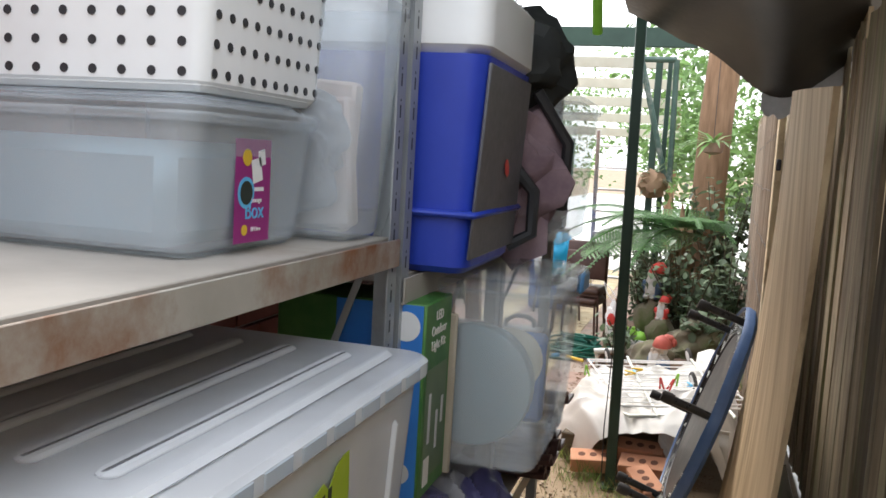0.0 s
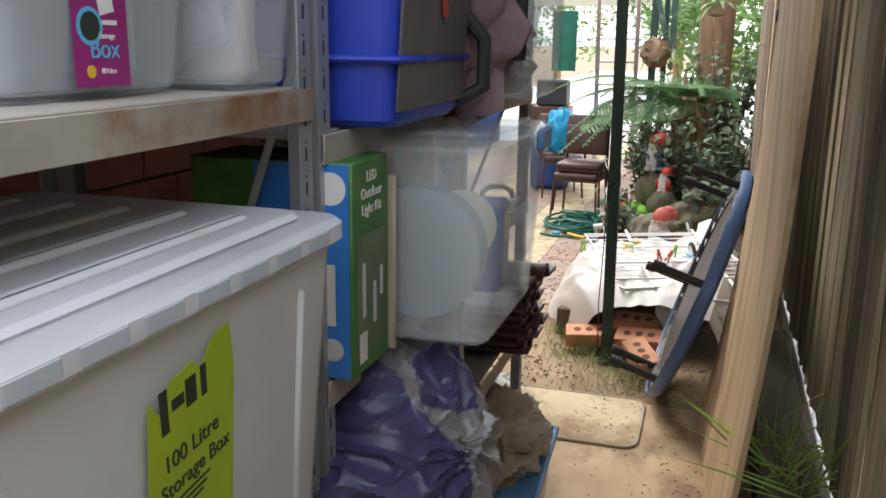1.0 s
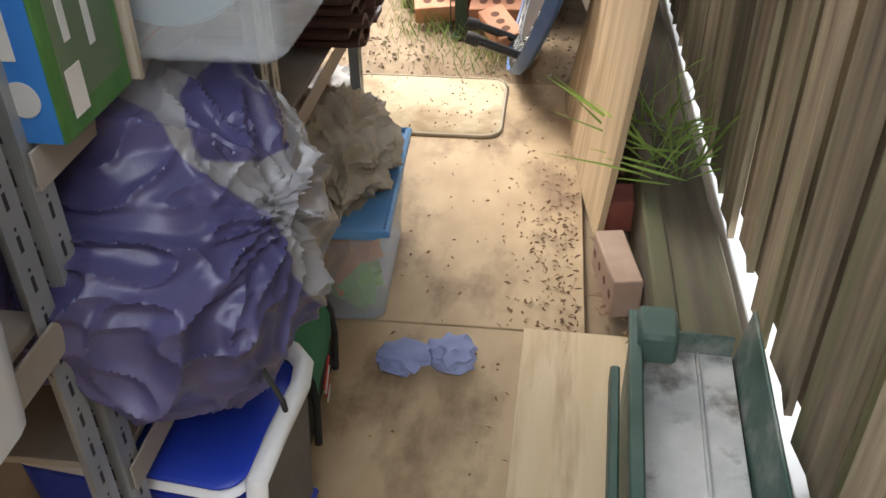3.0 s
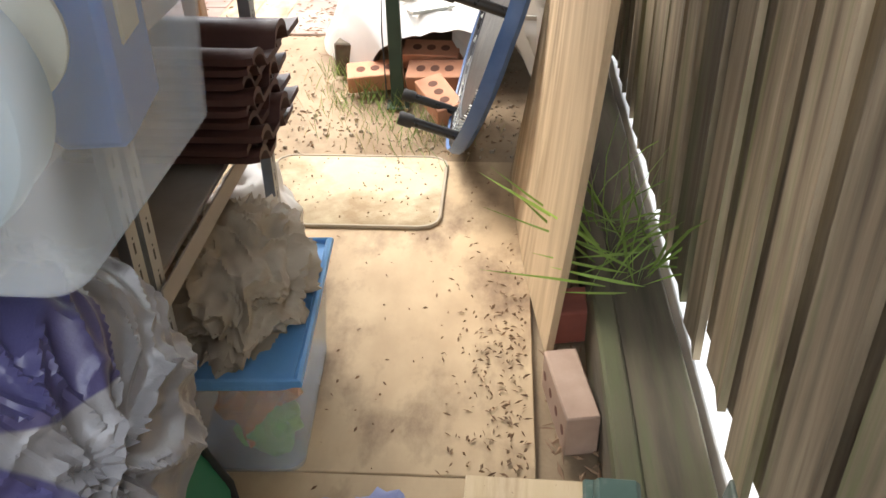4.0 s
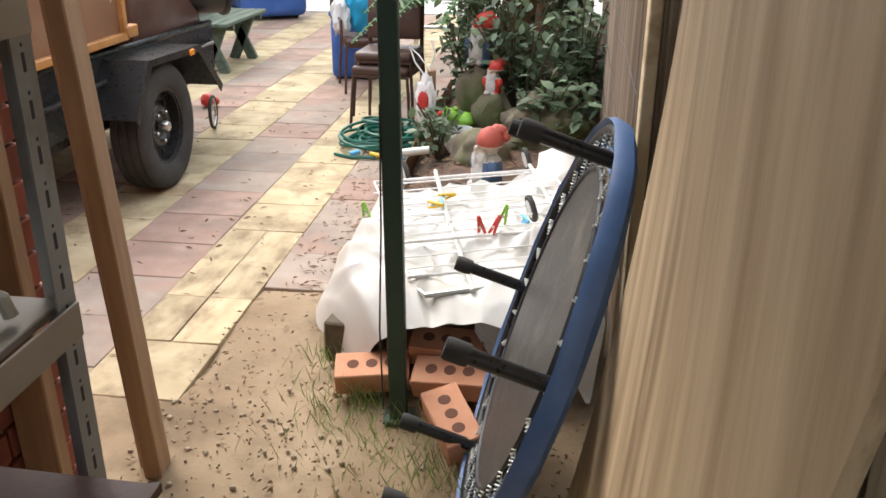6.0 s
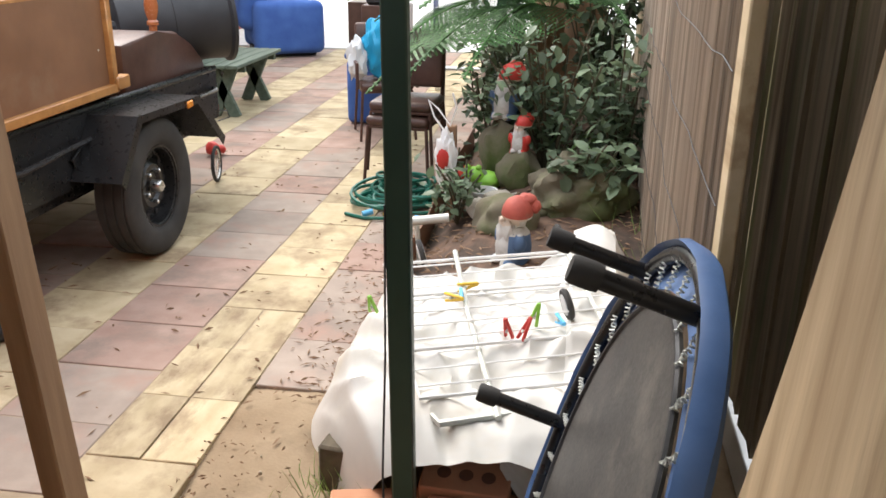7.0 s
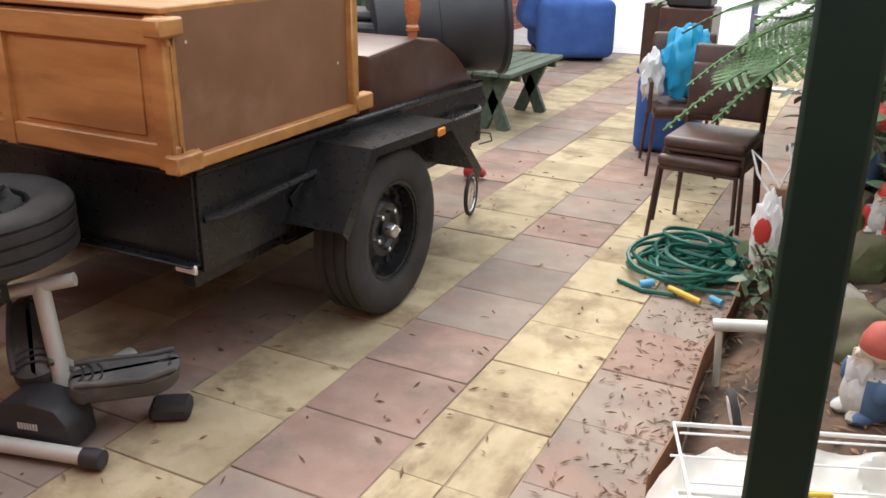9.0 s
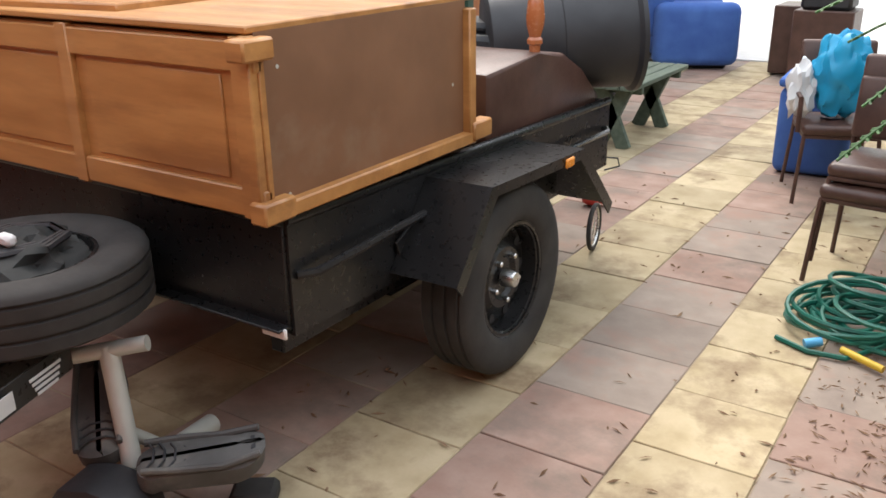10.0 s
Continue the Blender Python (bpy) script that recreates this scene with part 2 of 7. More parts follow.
    bark=surf("tree_bark", (0.17, 0.095, 0.05), (0.32, 0.19, 0.11), 0.95, scale=4, fine=30, stretch=(6, 6, 0.8), bump=0.9),
    rock=surf("mossy_rock", (0.10, 0.085, 0.055), (0.22, 0.19, 0.13), 0.95, scale=5, fine=50, bump=0.6, dirt=(0.075, 0.09, 0.03), dirt_at=0.52),
    grit=surf("pale_grit", (0.30, 0.24, 0.17), (0.46, 0.39, 0.30), 0.95, scale=40, fine=160, bump=0),
    pebble=surf("garden_stone", (0.28, 0.25, 0.20), (0.42, 0.39, 0.33), 0.9, scale=8, fine=60, bump=0.4),
    leaf=leafy("shrub_leaf", (0.075, 0.12, 0.065), (0.19, 0.25, 0.15)),
    fernm=leafy("fern_leaf", (0.05, 0.13, 0.035), (0.11, 0.24, 0.07)),
    light_leaf=leafy("bright_leaf", (0.10, 0.19, 0.05), (0.2, 0.33, 0.11)),
    grass=leafy("grass_blade", (0.09, 0.16, 0.03), (0.20, 0.30, 0.08)),
    drygrass=leafy("dry_grass", (0.28, 0.23, 0.10), (0.40, 0.34, 0.17)),
    hose=surf("green_hose", (0.008, 0.10, 0.07), (0.015, 0.16, 0.11), 0.4, bump=0.1),
    red=surf("red_paint", (0.48, 0.03, 0.025), (0.6, 0.06, 0.04), 0.5, bump=0.1),
    hat=surf("faded_red_paint", (0.30, 0.05, 0.035), (0.46, 0.10, 0.07), 0.7, scale=12, bump=0.3, dirt=(0.22, 0.12, 0.09), dirt_at=0.62),
    skin=surf("pale_painted_plaster", (0.50, 0.40, 0.31), (0.62, 0.53, 0.43), 0.7, scale=12, bump=0.3),
    beard=surf("weathered_white_plaster", (0.46, 0.45, 0.42), (0.62, 0.61, 0.58), 0.8, scale=14, bump=0.4, dirt=(0.25, 0.23, 0.18), dirt_at=0.62),
    navy=surf("navy_paint", (0.05, 0.10, 0.2), (0.09, 0.16, 0.28), 0.6, bump=0.15),
    lime=surf("lime_paint", (0.20, 0.46, 0.04), (0.3, 0.6, 0.08), 0.45, bump=0.06),
    yellow=surf("yellow_plastic", (0.65, 0.42, 0.03), (0.75, 0.5, 0.05), 0.45, bump=0.03),
    orange=surf("orange_lens", (0.75, 0.25, 0.02), (0.85, 0.32, 0.03), 0.25, bump=0.02),
    magenta=surf("magenta_card", (0.26, 0.02, 0.16), (0.32, 0.03, 0.20), 0.45, bump=0.02),
    limecard=surf("lime_label", (0.36, 0.50, 0.02), (0.42, 0.56, 0.03), 0.4, scale=20, bump=0.1),
    ink=surf("dark_ink", (0.02, 0.03, 0.02), (0.03, 0.04, 0.03), 0.6, bump=0),
    cyan=surf("cyan_ink", (0.10, 0.42, 0.70), (0.13, 0.48, 0.76), 0.5, bump=0),
    greencard=surf("green_carton", (0.03, 0.14, 0.03), (0.10, 0.24, 0.06), 0.5, scale=14, fine=60, bump=0.05),
    bluecard=surf("blue_carton", (0.03, 0.17, 0.55), (0.05, 0.24, 0.66), 0.45, scale=5, bump=0.03),
    tin=surf("pale_blue_tin", (0.20, 0.30, 0.34), (0.25, 0.36, 0.40), 0.35, 0.25, scale=5, fine=60, bump=0.03),
    mauve=surf("mauve_clothing", (0.16, 0.10, 0.12), (0.34, 0.24, 0.26), 0.9, scale=9, fine=120, bump=0.4),
    pastel=surf("mixed_pastel_cloth", (0.55, 0.38, 0.34), (0.66, 0.58, 0.52), 0.9, scale=8, fine=90, bump=0.3),
    brown=surf("brown_vinyl", (0.06, 0.028, 0.02), (0.11, 0.055, 0.04), 0.42, scale=9, fine=90, bump=0.2),
    bench=surf("green_bench_timber", (0.06, 0.085, 0.06), (0.12, 0.15, 0.11), 0.8, scale=4, fine=40, stretch=(6, 0.8, 6), bump=0.3),
    velour=surf("blue_velour", (0.04, 0.10, 0.34), (0.07, 0.16, 0.46), 0.95, scale=5, fine=250, bump=0.2),
    bag=surf("turquoise_bag", (0.01, 0.28, 0.50), (0.02, 0.36, 0.6), 0.4, bump=0.1),
    wicker=surf("dark_lattice", (0.06, 0.05, 0.045), (0.12, 0.105, 0.09), 0.7, bump=0.3),
    door=surf("orange_timber_door", (0.30, 0.095, 0.03), (0.42, 0.16, 0.05), 0.45, scale=2, fine=25, stretch=(7, 7, 0.7), bump=0.08),
    cream=surf("cream_paint", (0.62, 0.58, 0.46), (0.72, 0.68, 0.56), 0.6, bump=0.06),
    turned=surf("varnished_turned_wood", (0.36, 0.10, 0.035), (0.5, 0.17, 0.06), 0.25, scale=5, bump=0.03, coat=0.4),
    glass=glass("window_glass"),
    sign=surf("grey_print", (0.55, 0.55, 0.54), (0.65, 0.65, 0.64), 0.5, bump=0),
    paper=surf("white_bag_paper", (0.66, 0.64, 0.58), (0.76, 0.74, 0.7), 0.6, scale=9, bump=0.2),
)


# ---- building helpers ----
def bx(size, at=(0, 0, 0), bev=0.0, turn=(0, 0, 0), seg=1, taper=1.0):
    """A box with bevelled edges; taper scales its underside."""
    bm = bmesh.new()
    bmesh.ops.create_cube(bm, size=1)
    for v in bm.verts:
        k = taper if v.co.z < 0 else 1
        v.co = Vector((v.co.x * size[0] * k, v.co.y * size[1] * k, v.co.z * size[2]))
    if bev:
        bmesh.ops.bevel(bm, geom=bm.edges[:], offset=min(bev, min(size) * 0.45), segments=seg, affect="EDGES", profile=0.5)
    bm.transform(pose(*at, *turn))
    return bm


def cyl(r, h, at=(0, 0, 0), turn=(0, 0, 0), n=20, r2=None, bev=0.0, caps=True):
    bm = bmesh.new()
    bmesh.ops.create_cone(bm, cap_ends=caps, segments=n, radius1=r, radius2=r if r2 is None else r2, depth=h)
    if bev:
        rim = [e for e in bm.edges if len(e.link_faces) == 2 and e.calc_face_angle() > 0.8]
        bmesh.ops.bevel(bm, geom=rim, offset=bev, segments=2, affect="EDGES", profile=0.5)
    bm.transform(pose(*at, *turn))
    return bm


def rod(a, b, r, n=8):
    a, b = Vector(a), Vector(b)
    bm = bmesh.new()
    bmesh.ops.create_cone(bm, cap_ends=True, segments=n, radius1=r, radius2=r, depth=(b - a).length)
    bm.transform(Matrix.Translation((a + b) / 2) @ (b - a).to_track_quat("Z", "Y").to_matrix().to_4x4())
    return bm


def tube(points, r, n=8, closed=False):
    """A round tube along a line of points."""
    pts = [Vector(p) for p in points]
    bm, rings, last = bmesh.new(), [], None
    for i, p in enumerate(pts):
        a = pts[(i - 1) % len(pts)] if closed or i else p
        b = pts[(i + 1) % len(pts)] if closed or i < len(pts) - 1 else p
        d = (b - a).normalized()
        side = d.cross(last if last else (Vector((0, 0, 1)) if abs(d.z) < 0.9 else Vector((1, 0, 0)))).normalized()
        up = side.cross(d)
        last = up
        rings.append([bm.verts.new(p + r * (math.cos(k * math.tau / n) * side + math.sin(k * math.tau / n) * up)) for k in range(n)])
    pairs = list(zip(rings, rings[1:])) + ([(rings[-1], rings[0])] if closed else [])
    for a, b in pairs:
        for k in range(n):
            bm.faces.new((a[k], a[(k + 1) % n], b[(k + 1) % n], b[k]))
    if not closed:
        bm.faces.new(rings[0][::-1]), bm.faces.new(rings[-1])
    return bm


def lathe(profile, n=24, at=(0, 0, 0), turn=(0, 0, 0)):
    """A turned shape from (radius, height) pairs."""
    bm, rings = bmesh.new(), []
    for r, z in profile:
        rings.append([bm.verts.new((max(r, 1e-4) * math.cos(k * math.tau / n), max(r, 1e-4) * math.sin(k * math.tau / n), z)) for k in range(n)])
    for a, b in zip(rings, rings[1:]):
        for k in range(n):
            bm.faces.new((a[k], a[(k + 1) % n], b[(k + 1) % n], b[k]))
    bm.faces.new(rings[0][::-1]), bm.faces.new(rings[-1])
    bm.transform(pose(*at, *turn))
    return bm


def two_cloths():
    """Purple nylon with silver-grey panels, parted where the sewn seams run."""
    m = surf("bag_nylon", (0.045, 0.042, 0.115), (0.095, 0.088, 0.20), 0.33, scale=7, fine=300, bump=0.25)
    n, l = m.node_tree.nodes, m.node_tree.links
    p = n["Principled BSDF"]
    old = p.inputs["Base Color"].links[0].from_socket
    panel = n.new("ShaderNodeAttribute")
    panel.attribute_name = "panel"
    edge = n.new("ShaderNodeMapRange")
    edge.inputs["From Min"].default_value, edge.inputs["From Max"].default_value = -0.008, 0.008
    l.new(panel.outputs["Fac"], edge.inputs[0])
    mix = n.new("ShaderNodeMix")
    mix.data_type = "RGBA"
    l.new(edge.outputs[0], mix.inputs["Factor"])
    l.new(old, mix.inputs["A"])
    mix.inputs["B"].default_value = (0.25, 0.245, 0.255, 1)
    l.new(mix.outputs["Result"], p.inputs["Base Color"])
    return m


M["bagtwo"] = two_cloths()


def blob(size, at=(0, 0, 0), rough=0.15, freq=2.0, seed=0.0, sub=3, turn=(0, 0, 0), creases=0.0):
    """A lumpy rounded shape, with folds where creases is given."""
    bm = bmesh.new()
    bmesh.ops.create_icosphere(bm, subdivisions=sub, radius=1)
    for v in bm.verts:
        p = v.co.copy()
        k = 1 + rough * noise.noise(p * freq + Vector((seed, seed * 2, 7))) * 2
        if creases:
            q = Vector((p.x * 0.8 + p.z * 1.3, p.y * 2.4 - p.z * 0.9, p.z * 0.9 + p.y * 0.6)) + 0.5 * noise.noise_vector(p * 1.5)
            k += creases * (0.35 - abs(noise.noise(q * freq * 1.3 + Vector((3, seed, 1))))) + creases * 0.45 * (0.3 - abs(noise.noise(q * freq * 3.1 + Vector((seed, 9, 1)))))
        v.co = Vector((p.x * size[0], p.y * size[1], p.z * size[2])) * k
    bm.transform(pose(*at, *turn))
    return bm


def join(*bms):
    out = bmesh.new()
    for b in bms:
        me = bpy.data.meshes.new("tmp")
        b.to_mesh(me)
        b.free()
        out.from_mesh(me)
        bpy.data.meshes.remove(me)
    return out


def mesh_of(name, bm, material, smooth=True):
    me = bpy.data.meshes.new(name)
    bmesh.ops.recalc_face_normals(bm, faces=bm.faces[:])
    bm.to_mesh(me)
    bm.free()
    me.materials.append(M[material])
    if smooth:
        me.shade_smooth()
        me.set_sharp_from_angle(angle=radians(38))
    return me


def thing(name, label, category, at=(0, 0, 0), group="", turn=(0, 0, 0)):
    ob = new(name)
    ob.empty_display_size = 0.05
    ob.matrix_world = pose(*at, *turn)
    return tagged(ob, label, category, group)


def part(name, bm, material, parent, label=""):
    ob = new(name, mesh_of(name, bm, material))
    ob.parent = parent
    return tagged(ob, label)


def solo(name, bm, material, label, category, kind="", at=(0, 0, 0), turn=(0, 0, 0), group=""):
    ob = new(name, mesh_of(name, bm, material))
    ob.matrix_world = pose(*at, *turn)
    return tagged(ob, label, category, group, kind)


def piece(name, me, parent, at=(0, 0, 0), turn=(0, 0, 0), scale=(1, 1, 1)):
    """One of many alike pieces, on shared mesh data."""
    ob = bpy.data.objects.new(name, me)
    scene.collection.objects.link(ob)
    ob.parent = parent
    ob.location, ob.rotation_euler, ob.scale = at, [radians(a) for a in turn], scale
    return ob


def writing(text, size, at, turn, material, parent, name="lettering", depth=0.0006):
    cu = bpy.data.curves.new("letters", "FONT")
    cu.body, cu.size, cu.extrude, cu.align_x, cu.align_y = text, size, depth, "CENTER", "CENTER"
    ob = bpy.data.objects.new("letters", cu)
    scene.collection.objects.link(ob)
    bpy.context.view_layer.update()
    me = bpy.data.meshes.new_from_object(ob.evaluated_get(bpy.context.evaluated_depsgraph_get()))
    bpy.data.objects.remove(ob)
    bpy.data.curves.remove(cu)
    me.materials.clear()
    me.materials.append(M[material])
    out = new(name, me)
    out.parent = parent
    out.matrix_local = pose(*at, *turn)
    return out


def cloth(nx, ny, place, thick=0.004):
    """A draped sheet: place(u, v) gives each point, u and v from 0 to 1."""
    bm = bmesh.new()
    g = [[bm.verts.new(place(i / nx, j / ny)) for j in range(ny + 1)] for i in range(nx + 1)]
    for i in range(nx):
        for j in range(ny):
            bm.faces.new((g[i][j], g[i + 1][j], g[i + 1][j + 1], g[i][j + 1]))
    if thick:
        bmesh.ops.recalc_face_normals(bm, faces=bm.faces[:])
        bmesh.ops.solidify(bm, geom=bm.faces[:], thickness=thick)
    return bm


def raw(name, verts, faces, material, parent=None):
    me = bpy.data.meshes.new(name)
    me.from_pydata(verts, [], faces)
    me.materials.append(M[material])
    ob = new(name, me)
    ob.parent = parent
    return ob


def n3(x, y=0.0, z=0.0):
    return noise.noise(Vector((x, y, z)))


# ---- setting ----
def build_ground():
    xs = [-400, -120, -40, -15, -8, -4] + [-2.2 + 0.07 * i for i in range(43)] + [1.4, 3, 8, 15, 40, 120, 400]
    ys = [-400, -120, -40, -12, -4, 0, 2] + [3.6 + 0.07 * i for i in range(26)] + [6, 7, 8, 10, 14, 20, 40, 120, 400]
    verts = []
    for x in xs:
        for y in ys:
            z = -0.03
            if 3.6 < y < 5.4 and -1.6 < x < 0.7:
                z += 0.018 + 0.022 * n3(x * 3, y * 3) + 0.012 * n3(x * 11, y * 11, 4)
            verts.append((x, y, min(z, -0.004)))
    k = len(ys)
    faces = [(i * k + j, (i + 1) * k + j, (i + 1) * k + j + 1, i * k + j + 1) for i in range(len(xs) - 1) for j in range(k - 1)]
    ob = raw("ground", verts, faces, "soil")
    ob.data.shade_smooth()
    tagged(ob, "bare sandy brown earth with trodden patches", "ground", kind="structure")


build_ground()

floor = thing("floor", "worn plywood sheets laid as a path between shelves and fence", "floor")
tagged(floor, kind="structure")
part("floor_sheet", bx((1.24, 1.445, 0.014), (-0.345, 3.055, -0.007), 0.002), "ply", floor)
part("floor_sheet", bx((1.24, 5.4, 0.014), (-0.345, -0.37, -0.009), 0.002), "ply", floor)
solo("loose_plywood_piece", bx((0.42, 1.6, 0.009), (0, 0, 0.0045), 0.002), "ply2", "pale offcut of plywood lying on the floor sheets", "plywood", at=(0.315, 1.525, 0.0), turn=(0, 0, -1.5))


def build_fence():
    fence = thing("fence", "tall weathered paling fence of rough overlapping boards", "fence")
    tagged(fence, kind="structure")
    y, k = -3.2, 0
    meshes = []
    for s in range(7):
        bm = bmesh.new()
        n, w, h = 9, 0.150, 2.0
        rows = []
        for i in range(n):
            z = h * i / (n - 1)
            wob = 0.006 * n3(s * 5.1, z * 1.3)
            a = -w / 2 + wob + (0.004 * n3(s, z * 6)) * (i == 0)
            b = w / 2 + wob + 0.004 * n3(s + 9, z * 1.1)
            cup = 0.004 * n3(s * 3.3, z * 0.9, 5)
            rows.append([bm.verts.new(p) for p in ((-0.008 + cup, a, z), (0.0 + cup * 1.6, (a + b) / 2, z), (-0.008 + cup, b, z), (0.008, b, z), (0.008, a, z))])
        for p, q in zip(rows, rows[1:]):
            for j in range(5):
                bm.faces.new((p[j], p[(j + 1) % 5], q[(j + 1) % 5], q[j]))
        bm.faces.new(rows[0]), bm.faces.new(rows[-1][::-1])
        meshes.append(mesh_of("paling", bm, "fence"))
    rnd = random.Random(4)
    while y < 10.4:
        z = (0.192 if y < 2.5 else 0.17) + rnd.uniform(-0.015, 0.03)
        piece("paling", rnd.choice(meshes), fence, (0.622 + (0.0 if k % 2 else 0.026) + rnd.uniform(-0.003, 0.003), y, z), (rnd.uniform(-0.25, 0.25), rnd.uniform(-0.3, 0.3), rnd.uniform(-3.5, 3.5)), (1, rnd.uniform(0.85, 1.1), rnd.uniform(0.96, 1.03)))
        y += rnd.uniform(0.098, 0.112)
        k += 1
    for z in (0.55, 1.75):
        part("fence_rail", bx((0.045, 13.6, 0.075), (0.685, 3.6, z), 0.004), "fence", fence)
    for py in (-0.6, 1.75, 4.15, 6.6, 9.0):
        part("fence_post", bx((0.09, 0.1, 2.1), (0.715, py, 1.05), 0.006), "fence", fence)


build_fence()
# Added slab, coloured pale so the gaps under the palings read as glare.
solo("path_beyond", bx((1.1, 13.6, 0.13), (1.175, 3.6, 0.065), 0.004), "concrete", "added pale slab behind the fence standing in for glare in the gaps", "path", "structure")


def plank(size, seed, rough=0.006, n=14):
    """A rough-sawn plank along y."""
    bm = bx(size, bev=0.006)
    bmesh.ops.subdivide_edges(bm, edges=[e for e in bm.edges if abs(e.verts[0].co.y - e.verts[1].co.y) > size[1] * 0.5], cuts=n)
    for v in bm.verts:
        v.co += Vector((n3(v.co.y * 3, seed, v.co.z * 9), 0, n3(v.co.y * 3, seed + 5, v.co.x * 9))) * rough
    return bm


edging = thing("retaining_sleeper", "mossy grey hardwood sleepers along the foot of the fence", "sleeper")
tagged(edging, kind="structure")
part("sleeper", plank((0.05, 7.4, 0.2), 1, 0.012, 24), "sleeper", edging).location = (0.435, 0.75, 0.09)
part("sleeper", plank((0.135, 7.4, 0.05), 3, 0.012, 24), "sleeper", edging).location = (0.525, 0.75, 0.150)
part("earth_fill", bx((0.13, 7.4, 0.12), (0.52, 0.75, 0.062), 0.01), "soil", edging)


def build_brick_wall(name, label, x, y0, y1, z1, turn=0, face=1):
    """A wall of laid bricks along y, seen from +x."""
    wall = thing(name, label, "wall")
    tagged(wall, kind="structure")
    part("wall_core", bx((0.09, y1 - y0, z1), (x - 0.052, (y0 + y1) / 2, z1 / 2)), "mortar", wall)
    return wall


def brick_rows(y0, y1, z0, z1, x):
    out, r = [], 0
    z = z0
    while z < z1:
        y = y0 - (0.12 if r % 2 else 0)
        while y < y1:
            a, b = max(y, y0), min(y + 0.23, y1)
            if b - a > 0.04:
                out.append(((x, (a + b) / 2, z + 0.038), b - a))
            y += 0.24
        z += 0.086
        r += 1
    return out


near_wall = build_brick_wall("wall_west", "dark red brick wall behind the shelves", -1.0, -1.3, 3.82, 2.3)
flat = mesh_of("brick", bx((0.02, 0.23, 0.076), (0, 0, 0), 0.003), "brickred")
for at, w in brick_rows(2.75, 3.82, 0.0, 1.9, -1.0):
    piece("brick", flat, near_wall, at, (0, 0, 0), (1, w / 0.23, 1))
rest = join(*[bx((0.02, w, 0.076), at) for at, w in brick_rows(-1.3, 2.75, 0.0, 2.2, -1.0)])
tagged(part("brickwork", rest, "brickred", near_wall), kind="stuff")

back = solo("wall_south", bx((2.2, 0.08, 1.9), (-0.2, -3.2, 0.95)), "fence", "weathered timber wall closing the passage behind", "wall", "structure")
side = solo("wall_corner", bx((3.6, 0.12, 2.1), (-2.9, 3.86, 1.05), 0.004), "brickred", "red brick return wall of the house", "wall", "structure")


frame_post = solo("door_frame", join(bx((0.045, 0.09, 2.25), (0, 0, 1.125), 0.004), bx((0.03, 0.03, 2.25), (-0.035, 0.02, 1.125), 0.003)), "cedar", "rough reddish timber door frame stud at the end of the passage", "door frame", "structure", at=(-0.835, 3.93, -0.01), turn=(0.0, -3.0, 8))
solo("wall_stud", bx((0.09, 0.045, 2.25), (0, 0, 1.125), 0.004), "cedar", "dusty timber stud fixed to the brick wall", "stud", "structure", at=(-0.93, 3.62, 0.0), turn=(0, -1, 0))


# ---- paved yard ----
def build_pavement():
    pave = thing("pavement", "yard paving of buff, red and grey square concrete slabs in stripes", "pavement")
    tagged(pave, kind="structure")
    meshes = {m: mesh_of("paver", bx((0.3815, 0.3565, 0.03), (0, 0, -0.015), 0.003), m) for m in ("pave_y", "pave_r", "pave_g")}
    rnd = random.Random(11)
    strips = [(-0.7325, 0.365), (-1.0925, 0.355), (-1.47, 0.40), (-1.8625, 0.385), (-2.255, 0.40)] + [(-2.65 - 0.39 * i, 0.39) for i in range(6)]
    offs = [0.12, 0.0, 0.16, 0.06, 0.2, 0.1, 0.0, 0.14, 0.05, 0.1, 0.2]
    far = []
    for k, (x, w) in enumerate(strips):
        y = 4.255 + offs[k] + (0.72 if k == 0 else 0)
        run, kind = 0, "pave_r"
        while y < 19.0:
            if k % 2:
                kind = "pave_y"
            elif run == 0:
                kind, run = ("pave_g" if kind == "pave_r" else "pave_r"), rnd.choice((1, 2, 2, 3))
            run -= 1
            tilt = (rnd.uniform(-0.35, 0.35), rnd.uniform(-0.35, 0.35), rnd.uniform(-0.3, 0.3))
            z = rnd.uniform(-0.003, 0.002)
            halves = [(0.0, 1.0)]
            if k == 1 and 4.6 < y < 5.6:
                halves = [(-0.25, 0.485), (0.25, 0.485)]
            for shift, part_w in halves:
                at, sc = (x + shift * w, y + 0.18, z), (w / 0.385 * part_w, 1, 1)
                if y < 10.2 and k < 8:
                    piece("paver", meshes[kind], pave, at, tilt, sc)
                else:
                    far.append((at, sc, kind))
            y += 0.36
    for m in ("pave_y", "pave_r", "pave_g"):
        rest = join(*[bx((0.379 * s[0], 0.353, 0.03), (a[0], a[1], a[2] - 0.015), 0.003) for a, s, kd in far if kd == m])
        tagged(part("far_paving", rest, m, pave), kind="stuff")


build_pavement()
part("joint_sand", join(bx((3.9, 14.8, 0.02), (-2.87, 11.66, -0.015)), bx((0.38, 13.9, 0.02), (-0.73, 12.1, -0.015))), "joint", bpy.data.objects["pavement"])
# Slab added past the paving; its paleness imitates the far end's glare.
solo("far_yard", bx((9.0, 36.0, 0.03), (-1.5, 31.3, 0.0), 0.004), "concrete", "added pale slab standing in for the glare beyond the paving", "yard", "structure")


